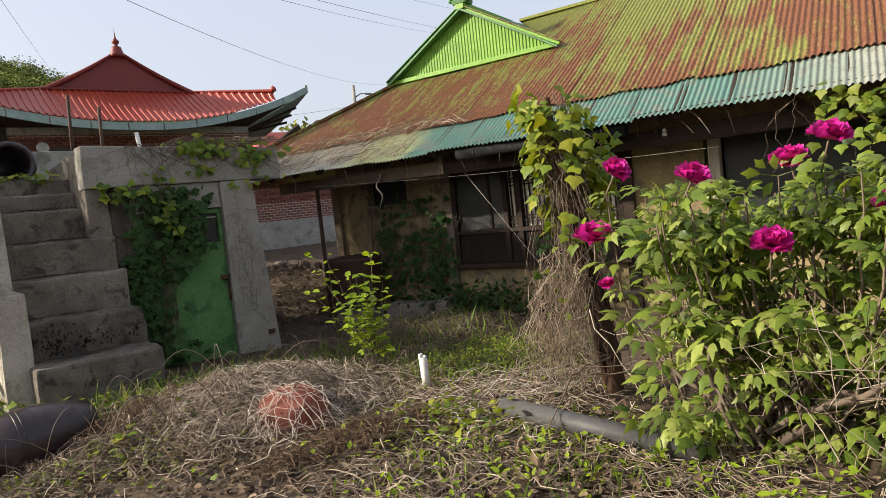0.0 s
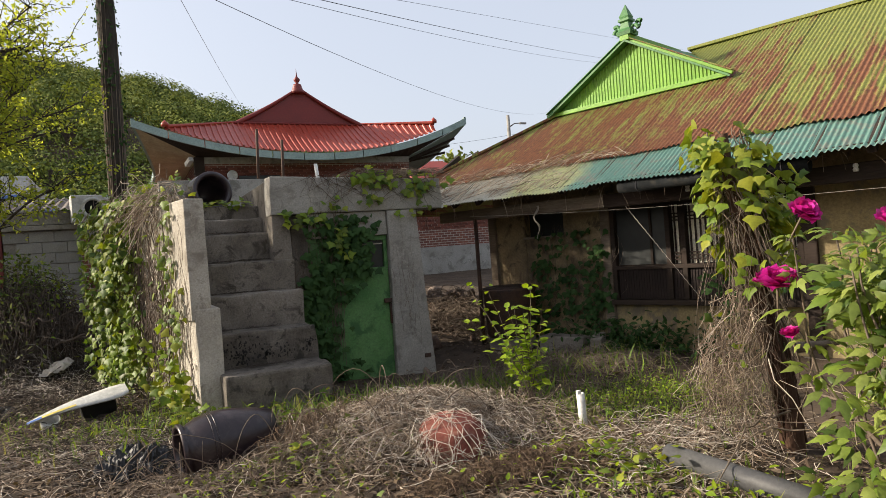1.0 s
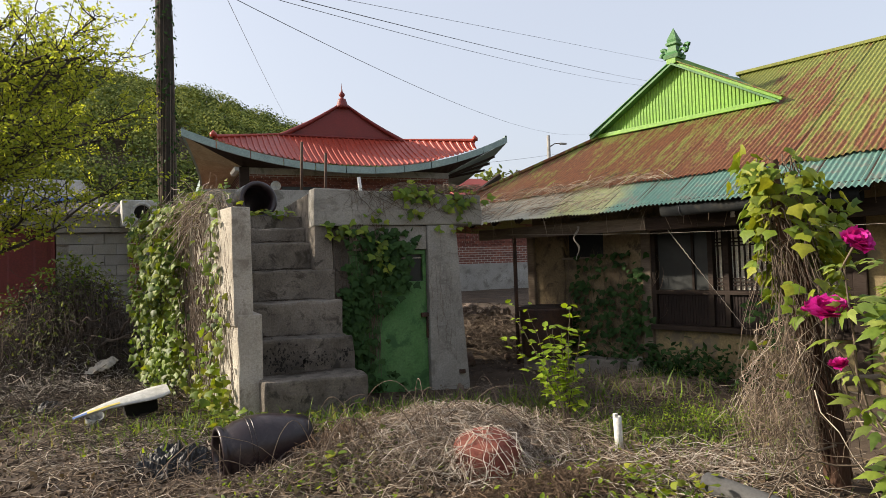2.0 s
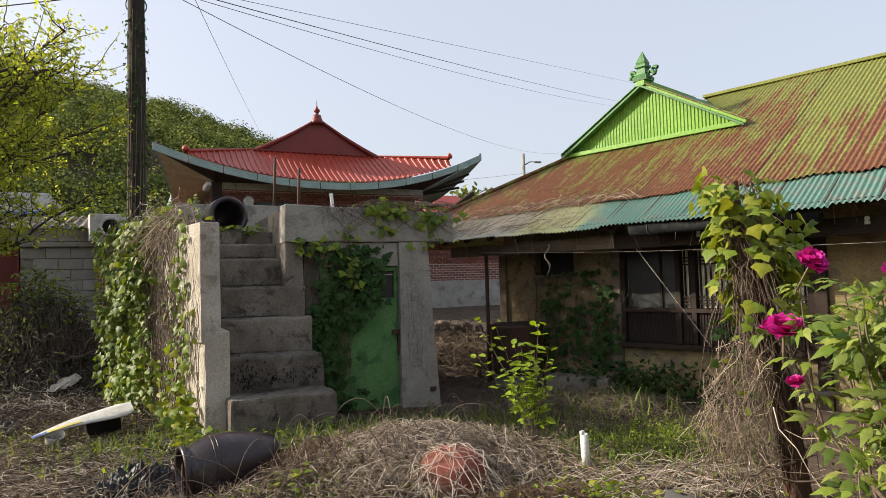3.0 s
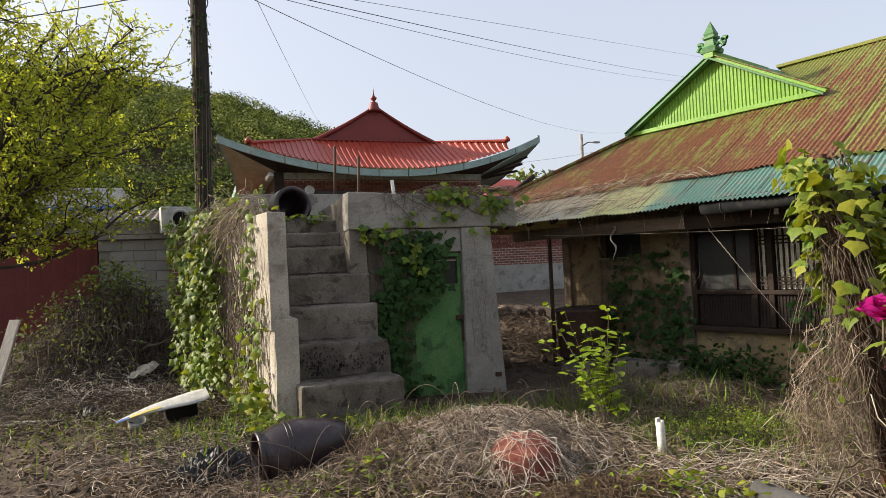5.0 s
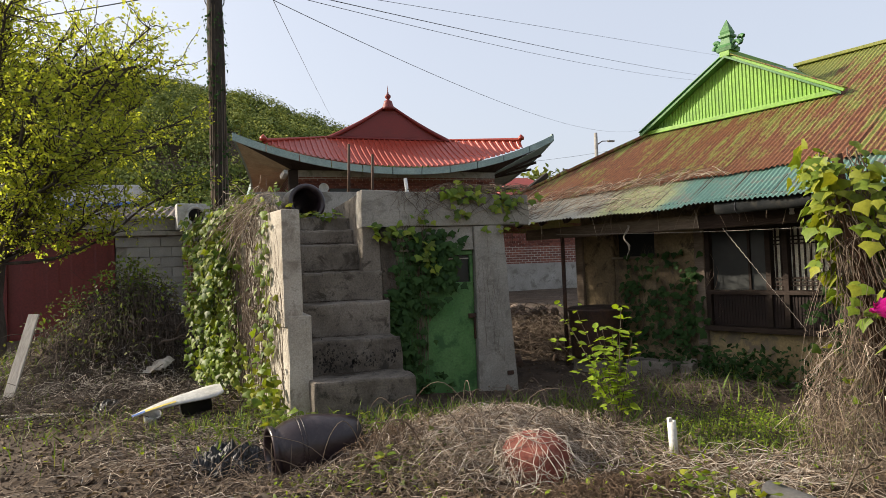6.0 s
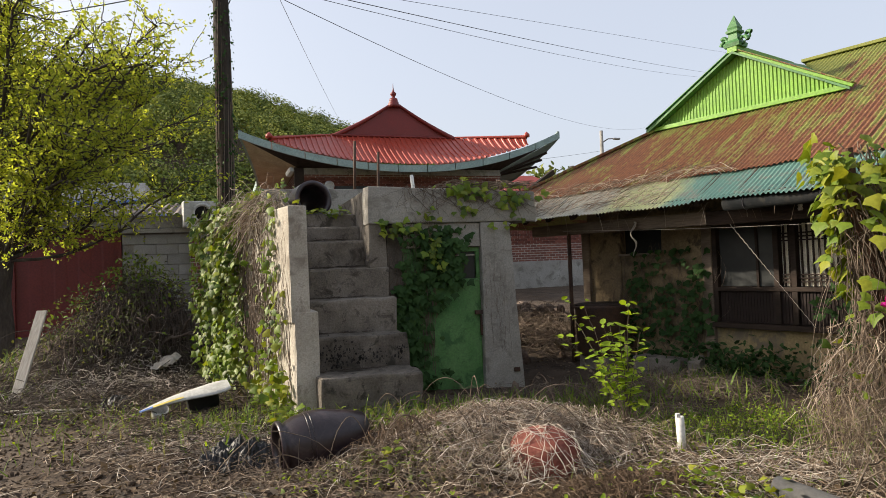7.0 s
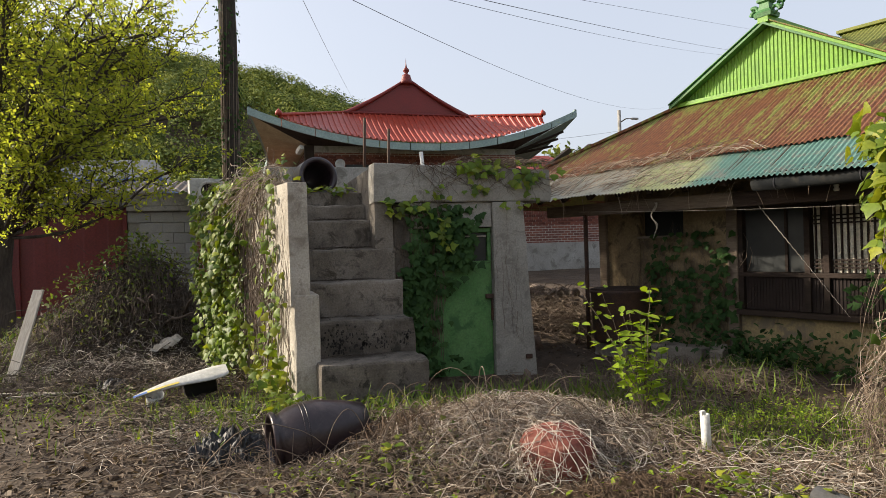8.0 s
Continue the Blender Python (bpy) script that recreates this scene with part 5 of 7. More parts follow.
def build_ivy():
    r = np.random.default_rng(21)
    # over the sunlit side of the stair wall
    ivy = thing("ivy", Matrix(), "bright green ivy climbing the sunlit side of the stair wall", "ivy")
    face = lambda y: 1.62 - 0.24 * np.maximum(0.0, y - 5.4)
    n = 3400
    y = 5.62 + 2.55 * r.uniform(0, 1, n) ** 0.8
    z = 0.12 + 2.05 * r.uniform(0, 1, n) ** 0.85
    p = np.stack([face(y) - 0.02 - 0.32 * np.clip((y - 6.2) / 0.6, 0.1, 1) * r.uniform(0, 1, n) ** 1.6, y, z], -1)
    gap = np.array([noise.noise((a * 1.7, b * 1.5, 3)) for a, b in zip(y, z)])
    dense = np.where(y > 6.7, 1.0, np.where(y > 6.12, 0.05, 0.34 * np.clip(1.6 - 0.4 * z, 0, 1)))
    keep = (gap > -0.05 - 0.22 * np.clip((y - 6.4) / 0.6, 0, 1)) & (r.uniform(size=n) < dense)
    p, n = p[keep], int(keep.sum())
    w = np.stack([r.normal(-0.3, 0.4, n), r.normal(-0.1, 0.5, n), r.normal(-0.8, 0.4, n)], -1)
    u = np.stack([r.normal(-0.9, 0.35, n), r.normal(-0.55, 0.4, n), r.normal(0.35, 0.35, n)], -1)
    leaves("foliage", p, w, u, r.uniform(0.06, 0.125, n), LEAF_IVY, M["ivy"], ivy)
    tubes("stem_tangle", stem_net(200, lambda a, b: np.array([face(5.9 + 2.4 * a) - 0.02 - 0.05 * b, 5.9 + 2.4 * a, 2.1 * b]), 5), r.uniform(0.003, 0.007, 200), M["stem"], ivy)
    L = []
    for _ in range(800):
        c = np.array([0.0, 5.95 + 2.4 * r.uniform(), r.normal(2.05, 0.11)])
        c[0] = r.uniform(face(c[1]) - 0.12, 1.66)
        d = unit(r.normal(size=3) * np.array([1, 1, 0.7]))
        q = np.linspace(-0.5, 0.5, 7)[:, None]
        L.append(c + d * q * r.uniform(0.25, 0.6) + np.array([-0.2, 0, -1.0]) * (q ** 2) * r.uniform(0.2, 1.2) + r.normal(0, 0.015, (7, 3)))
    tubes("dry_crown", L, r.uniform(0.002, 0.005, len(L)), M["straw"], ivy, "grey tangle of dead ivy stems", sides=3)
    k = 200
    y = 5.9 + 2.4 * r.uniform(0, 1, k)
    p = np.stack([face(y) + r.uniform(-0.15, 0.3, k), y, r.normal(2.1, 0.1, k)], -1)
    leaves("top_leaves", p, r.normal(size=(k, 3)), np.stack([r.normal(-0.4, 0.4, k), r.normal(-0.5, 0.4, k), np.ones(k)], -1), r.uniform(0.05, 0.1, k), LEAF_IVY, M["ivy"], ivy)
    tubes("tendril", stem_net(34, lambda a, b: np.array([face(5.42 + 0.8 * a) - 0.006, 5.42 + 0.8 * a, 0.05 + 1.95 * b]), 8), r.uniform(0.002, 0.0035, 34), M["stem"], ivy)
    k = 190
    y = r.uniform(5.5, 6.6, k)
    p = np.stack([face(y) - np.abs(r.normal(0.03, 0.06, k)), y, np.abs(r.normal(0.08, 0.32, k))], -1)
    leaves("foot_leaves", p, r.normal(size=(k, 3)) + np.array([0, 0, -0.5]), np.stack([r.normal(-0.6, 0.4, k), r.normal(-0.7, 0.4, k), r.normal(0.5, 0.3, k)], -1), r.uniform(0.06, 0.12, k), LEAF_IVY, M["ivy_gold"], ivy)

    # in front of the door
    d = thing("door_ivy", Matrix(), "ivy curtain hanging over the green door, shade in its leaf colour", "ivy")
    n = 900
    x = 2.80 + np.abs(r.normal(0, 0.19, n))
    z = r.uniform(0.1, 1.87, n)
    x += np.where(z > 0.9, np.abs(r.normal(0, 0.14, n)), 0) + np.where(z > 1.2, r.uniform(0, 0.62, n), 0)
    keep = x < 3.80 - 0.25 * np.clip(1.2 - z, 0, 1)
    x, z = x[keep], z[keep]
    n = len(x)
    p = np.stack([x, 6.39 - r.uniform(0.0, 0.12, n) + np.where(z > 1.88, 0.1, 0), z], -1)
    w = np.stack([r.normal(0, 0.4, n), r.normal(-0.3, 0.25, n), r.normal(-0.9, 0.3, n)], -1)
    u = np.stack([r.normal(0, 0.35, n), -np.ones(n), r.normal(0.3, 0.3, n)], -1)
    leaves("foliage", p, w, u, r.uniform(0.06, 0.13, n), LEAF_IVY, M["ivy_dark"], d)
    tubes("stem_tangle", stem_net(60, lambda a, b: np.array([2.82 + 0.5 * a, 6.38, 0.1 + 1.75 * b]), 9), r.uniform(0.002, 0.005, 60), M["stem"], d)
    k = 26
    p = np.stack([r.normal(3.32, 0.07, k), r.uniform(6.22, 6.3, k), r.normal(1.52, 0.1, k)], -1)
    # the brighter ivy copy paints this sprig as sunlit against the darkened curtain
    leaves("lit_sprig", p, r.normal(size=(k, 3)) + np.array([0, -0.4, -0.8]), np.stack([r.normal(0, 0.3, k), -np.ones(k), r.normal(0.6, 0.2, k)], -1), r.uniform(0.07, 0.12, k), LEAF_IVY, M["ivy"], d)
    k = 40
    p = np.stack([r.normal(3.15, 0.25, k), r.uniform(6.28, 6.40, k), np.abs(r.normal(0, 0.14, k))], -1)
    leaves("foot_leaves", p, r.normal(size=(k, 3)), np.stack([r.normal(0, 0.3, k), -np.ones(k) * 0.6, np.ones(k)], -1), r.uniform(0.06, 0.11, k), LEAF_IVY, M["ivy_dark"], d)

    # on the lintel
    t = thing("lintel_ivy", Matrix(), "ivy trailing over the concrete lintel", "ivy")
    def clump(n, c, s, size):
        p = np.array(c) + r.normal(size=(n, 3)) * np.array(s)
        p[:, 1] = 6.315 - np.abs(r.normal(0, 0.03, n))
        p[:, 1] = np.where(p[:, 2] > 2.31, 6.36 + r.uniform(-0.1, 0.12, n), p[:, 1])
        return p, np.stack([r.normal(0, 0.5, n), r.normal(-0.4, 0.2, n), r.normal(-0.7, 0.4, n)], -1), np.stack([r.normal(-0.2, 0.3, n), -np.ones(n), r.normal(0.55, 0.25, n)], -1), r.uniform(*size, n)
    T = [clump(26, (2.95, 0, 1.86), (0.18, 0, 0.035), (0.08, 0.12)), clump(32, (3.78, 0, 2.31), (0.10, 0, 0.05), (0.1, 0.15)), clump(10, (3.3, 0, 2.0), (0.06, 0, 0.05), (0.07, 0.1)), clump(10, (3.72, 0, 2.03), (0.08, 0, 0.03), (0.07, 0.11)), clump(30, (4.35, 0, 2.16), (0.2, 0, 0.07), (0.08, 0.125)), clump(10, (4.3, 0, 1.88), (0.2, 0, 0.03), (0.06, 0.1)), clump(14, (4.2, 0, 2.33), (0.3, 0, 0.03), (0.06, 0.09))]
    p, w, u, s = [np.concatenate(q) for q in zip(*T)]
    leaves("foliage", p, w, u, s, LEAF_IVY, M["ivy"], t)
    L = []
    for _ in range(70):
        x0 = r.uniform(3.0, 4.6)
        s = np.linspace(0, 1, 9)
        L.append(np.stack([x0 + r.normal(0, 0.35) * s + r.normal(0, 0.015, 9), 6.318 - 0.01 * r.uniform(size=9), 2.31 - r.uniform(0.1, 0.45) * s], -1))
    for _ in range(260):
        c = np.array([r.uniform(3.55, 4.65), r.uniform(6.3, 6.7), 2.31])
        s = np.linspace(-0.5, 0.5, 6)
        a = r.uniform(0, 6.3)
        q = np.stack([c[0] + np.cos(a) * s * 0.35, c[1] + np.sin(a) * s * 0.2, c[2] + 0.07 * r.uniform(0, 1) * (1 - 4 * s ** 2) + 0.01], -1)
        L.append(q)
    for _ in range(16):
        x0 = r.uniform(2.95, 3.35)
        s = np.linspace(0, 1, 9)
        L.append(np.stack([x0 + r.normal(0, 0.1) * s + r.normal(0, 0.01, 9), np.full(9, 6.29), 1.9 - r.uniform(0.2, 0.5) * s], -1))
    tubes("stem_tangle", L, r.uniform(0.0025, 0.005, len(L)), M["stem"], t, sides=3)
    # cracks and stems on the pier
    tubes("pier_stem", stem_net(9, lambda a, b: np.array([3.93 + 0.35 * a, 6.326, 0.2 + 1.65 * b]), 31), r.uniform(0.0015, 0.003, 9), M["stem"], t, sides=3)
    k = 60
    p = np.stack([r.uniform(1.9, 2.55, k), 7.06 + r.uniform(-0.04, 0.1, k), 2.08 + r.uniform(0, 0.05, k)], -1)
    land = thing("landing_vine", Matrix(), "yellow-green vine along the top step", "vine")
    leaves("foliage", p, r.normal(size=(k, 3)) * np.array([1, 1, 0.3]), np.stack([r.normal(0, 0.3, k), -0.4 * np.ones(k), np.ones(k)], -1), r.uniform(0.05, 0.1, k), LEAF_IVY, M["ivy_gold"], land)

    # on the mud wall of the house and along its foot, in the house's own axes
    h = thing("wall_ivy", HM, "ivy growing over the mud wall, shade in its leaf colour", "ivy")
    n = 300
    p = np.stack([r.uniform(0.75, 2.0, n), 0.96 - r.uniform(0, 0.07, n), np.clip(r.normal(0.72, 0.42, n), 0.05, 1.5)], -1)
    # leaves here use the darkened copy for the shade on the wall
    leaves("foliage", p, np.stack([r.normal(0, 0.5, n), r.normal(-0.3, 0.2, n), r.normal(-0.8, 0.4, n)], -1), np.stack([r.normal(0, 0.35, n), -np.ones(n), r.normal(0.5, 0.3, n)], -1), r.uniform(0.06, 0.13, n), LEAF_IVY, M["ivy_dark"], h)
    tubes("stem_tangle", stem_net(90, lambda a, b: np.array([0.4 + 1.6 * a, 0.975, 0.05 + 1.6 * b]), 12), r.uniform(0.002, 0.005, 90), M["stem"], h, sides=3)
    g = thing("wall_foot_plants", HM, "leafy green plants along the foot of the house wall", "plants")
    n = 900
    a = np.clip(r.normal(2.35, 0.6, n), 0.9, 4.2)
    p = np.stack([a, 0.88 - np.abs(r.normal(0, 0.28, n)), np.abs(r.normal(0.12, 0.13, n))], -1)
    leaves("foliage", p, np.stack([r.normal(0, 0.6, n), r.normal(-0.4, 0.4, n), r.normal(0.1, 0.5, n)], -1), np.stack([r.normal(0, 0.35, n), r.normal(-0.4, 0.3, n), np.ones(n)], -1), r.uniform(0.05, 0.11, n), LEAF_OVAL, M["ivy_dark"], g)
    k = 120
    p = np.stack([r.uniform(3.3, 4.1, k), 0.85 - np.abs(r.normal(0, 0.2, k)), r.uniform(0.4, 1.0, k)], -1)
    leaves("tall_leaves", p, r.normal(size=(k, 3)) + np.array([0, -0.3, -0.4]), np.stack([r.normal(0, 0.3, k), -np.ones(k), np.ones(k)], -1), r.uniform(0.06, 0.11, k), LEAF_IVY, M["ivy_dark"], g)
    # dead vines matted on the low end of the roof
    v = thing("roof_vines", HM, "mat of grey dead vines on the lower roof edge", "dry vines")
    L = []
    for i in range(620):
        al = -1.9 + 3.9 * r.uniform() ** 1.5
        dd = r.uniform(0.02, 0.52) if i % 5 else r.uniform(0.5, 0.8)
        s = np.linspace(-0.5, 0.5, 6)
        a, k = r.normal(0.4, 1.0), r.uniform(0.12, 0.45)
        x, y = al + np.cos(a) * k * s, np.clip(dd + np.sin(a) * k * s, -0.03, 1.3)
        L.append(np.stack([x, y, 2.004 + y * SLOPE + r.uniform(0.0, 0.03) * (1.2 - 4 * s ** 2) + 0.01], -1))
    for i in range(70):
        al, s = r.uniform(-1.2, 5.5), np.linspace(0, 1, 6)
        L.append(np.stack([al + r.normal(0, 0.12) * s, r.uniform(0.0, 0.3) + 0.0 * s, 1.97 - r.uniform(0.05, 0.3) * s ** 1.5], -1))
    for i in range(120):
        al = r.uniform(0.2, 2.6)
        s = np.linspace(-0.5, 0.5, 6)
        y = 0.54 + 0.05 * r.normal() + 0.12 * r.normal() * s
        L.append(np.stack([al + 0.22 * s, y, 2.03 + y * SLOPE + r.uniform(0.0, 0.05) * (1 - 4 * s ** 2) + 0.02], -1))
    tubes("stem_tangle", L, r.uniform(0.0025, 0.005, len(L)), M["straw"], v, sides=3)
    # vine at the near end of the eave
    e = thing("eave_vine", HM, "green vine hanging from the near end of the eave", "vine")
    n = 240
    p = np.stack([r.uniform(6.15, 7.8, n), r.normal(-0.02, 0.16, n), 1.95 - np.abs(r.normal(0, 0.24, n))], -1)
    p[:, 2] += 0.05
    leaves("foliage", p, np.stack([r.normal(0, 0.4, n), r.normal(-0.4, 0.3, n), r.normal(-0.7, 0.3, n)], -1), np.stack([r.normal(0, 0.35, n), -np.ones(n), r.normal(0.6, 0.3, n)], -1), r.uniform(0.07, 0.14, n), LEAF_IVY, M["ivy"], e)
    tubes("stem_tangle", [np.stack([a + r.normal(0, 0.25) * np.linspace(0, 1, 8), np.full(8, r.normal(0.05, 0.1)), 1.9 - r.uniform(0.2, 0.7) * np.linspace(0, 1, 8)], -1) + np.cumsum(r.normal(0, 0.03, (8, 3)), axis=0) for a in r.uniform(5.9, 8.2, 34)], r.uniform(0.0015, 0.003, 34), M["stem"], e, sides=3)


build_ivy()


def along(at, way):
    """A pose at a place whose z axis points along way."""
    q = Vector(way).to_track_quat("Z", "Y")
    return Matrix.Translation(at) @ q.to_matrix().to_4x4()


def build_peony():
    r = np.random.default_rng(5)
    t = thing("peony_bush", pose(4.7, 0.8, 0), "large tree peony bush with magenta double flowers", "peony")
    P, W, U, S, L, R = [], [], [], [], [], []
    bases = []
    for i in range(112):
        k = r.uniform(0.24, 1.35)
        b = np.array([4.28 + 0.72 * k + r.normal(0, 0.17), 1.50 - 1.75 * k + r.normal(0, 0.17), 0.0])
        root = np.array([4.62, 0.75, 0.0]) * 0.5 + b * 0.5 + np.append(r.normal(0, 0.1, 2), 0)
        h = r.uniform(0.82, 1.0) * (1.29 + 0.10 * min(max(k, 0), 1)) if i % 3 else r.uniform(0.45, 1.05)
        tip = b + np.array([r.normal(-0.05, 0.12), r.normal(0, 0.12), h])
        s = np.linspace(0, 1, 9)[:, None]
        mid = root * (1 - s) + tip * s
        mid[:, :2] += (b[:2] - root[:2]) * (np.sin(np.pi * s) * 0.35)
        mid += r.normal(0, 0.012, mid.shape)
        L.append(mid), R.append(r.uniform(0.006, 0.014))
        for m in range(r.integers(9, 14)):
            q = mid[int((1 - 0.62 * r.uniform() ** 1.4) * 8)] if m > 3 else mid[8 - m % 2]
            ang = r.uniform(0, 6.283)
            w = np.array([math.cos(ang), math.sin(ang), r.uniform(-0.35, 0.45)])
            P.append(q), W.append(w), U.append(np.array([-0.35, -0.25, 0.8]) + r.normal(0, 0.5, 3)), S.append(r.uniform(0.09, 0.19))
    # skirt of lower leaves to the front
    for _ in range(95):
        k = 0.22 + 1.1 * r.uniform() ** 1.7
        q = np.array([4.0 + 0.72 * k + r.normal(0, 0.14), 1.36 - 1.75 * k + r.normal(0, 0.12), 0.05 + 0.7 * r.uniform() ** 1.4])
        ang = r.uniform(2.2, 5.0)
        P.append(q), W.append(np.array([math.cos(ang), math.sin(ang), r.uniform(-0.4, 0.2)])), U.append(np.array([-0.5, -0.4, 1.0]) + r.normal(0, 0.25, 3)), S.append(r.uniform(0.12, 0.21))
    off = np.array([4.7, 0.8, 0.0])
    leaves("foliage", np.array(P) - off, np.array(W), np.array(U), np.array(S), LEAF_PEONY, M["peony"], t)
    for i in range(15):
        L.append(np.array([4.5 + r.normal(0, 0.15), 0.6 + r.normal(0, 0.25), 0.08]) + np.linspace(0, 1, 8)[:, None] * np.array([r.uniform(-0.2, 0.7), r.uniform(-1.1, 0.7), r.uniform(0.2, 0.7)]) + r.normal(0, 0.02, (8, 3)))
        R.append(r.uniform(0.015, 0.03))
    tubes("stem_tangle", [q - off for q in L], R, M["stem"], t, sides=5)
    dry = []
    for _ in range(330):
        c = np.array([r.uniform(4.1, 5.1), r.uniform(-0.4, 1.4), r.uniform(0.1, 0.7)])
        d = unit(r.normal(size=3))
        s = np.linspace(-0.5, 0.5, 6)[:, None]
        dry.append(c + d * s * r.uniform(0.2, 0.7) + r.normal(0, 0.012, (6, 3)) - off)
    tubes("dead_twig", dry, r.uniform(0.002, 0.004, len(dry)), M["straw"], t, "dead straw-coloured twigs", sides=3)
    spots = ((4.02, 1.34, 1.105, 0.118), (4.20, 1.30, 1.44, 0.088), (4.32, 0.93, 1.36, 0.105), (4.55, 0.56, 1.40, 0.095), (4.62, 0.40, 1.49, 0.105), (4.22, 0.52, 1.03, 0.10), (4.72, 0.20, 1.14, 0.09), (4.10, 1.35, 0.84, 0.05))
    for i, (x, y, z, size) in enumerate(spots):
        fl = put("flower", None, t, "magenta double peony flower" if size > 0.06 else "closed magenta peony bud", along((x - 4.7, y - 0.8, z), (-0.28 + r.normal(0, 0.2), -0.3 + r.normal(0, 0.2), 0.95)))
        V, F = [], []
        for ring, (count, tilt, s) in enumerate(((7, 8, 1.0), (7, 30, 0.92), (6, 52, 0.78), (6, 70, 0.6), (4, 84, 0.42))):
            for k in range(count):
                a = 2 * math.pi * k / count + ring * 0.45 + r.normal(0, 0.12)
                tl = radians(tilt + r.normal(0, 7))
                nu, nv = 5, 5
                b0 = len(V)
                for iv in range(nv):
                    for iu in range(nu):
                        u, v = iu / (nu - 1) * 2 - 1, iv / (nv - 1)
                        wd = 0.62 * math.sin(math.pi * min(0.93, 0.12 + 0.75 * v)) * s
                        px = u * wd
                        ruf = 0.10 * s * math.sin(u * 7 + ring + k * 2) * v ** 2
                        out = v * s
                        lift = 0.22 * u * u * v * s + 0.30 * v * v * s * (0.6 + 0.4 * math.sin(k * 1.7)) + ruf - 0.18 * v ** 4 * s
                        if iv == nv - 1:
                            out *= 0.93 + 0.1 * math.cos(u * 5 + k)
                        rx, rz = out * math.cos(tl) - lift * math.sin(tl), out * math.sin(tl) + lift * math.cos(tl)
                        V.append(((rx * math.cos(a) - px * math.sin(a)) * size, (rx * math.sin(a) + px * math.cos(a)) * size, (rz - 0.1) * size))
                F += [(b0 + q * nu + p, b0 + q * nu + p + 1, b0 + (q + 1) * nu + p + 1, b0 + (q + 1) * nu + p) for q in range(nv - 1) for p in range(nu - 1)]
        put("petals", mesh_from("petals", V, F, M["pink"], True), fl)
        part("stamens", lathe_bm([(0.0, 0.0), (0.12 * size, 0.0), (0.14 * size, 0.25 * size), (0.0, 0.3 * size)], 8), M["stamen"], fl)
        part("flower_stalk", lathe_bm([(0.0, -0.2), (0.005, -0.2), (0.006, 0.0), (0.0, 0.0)], 6), M["stem"], fl)


build_peony()


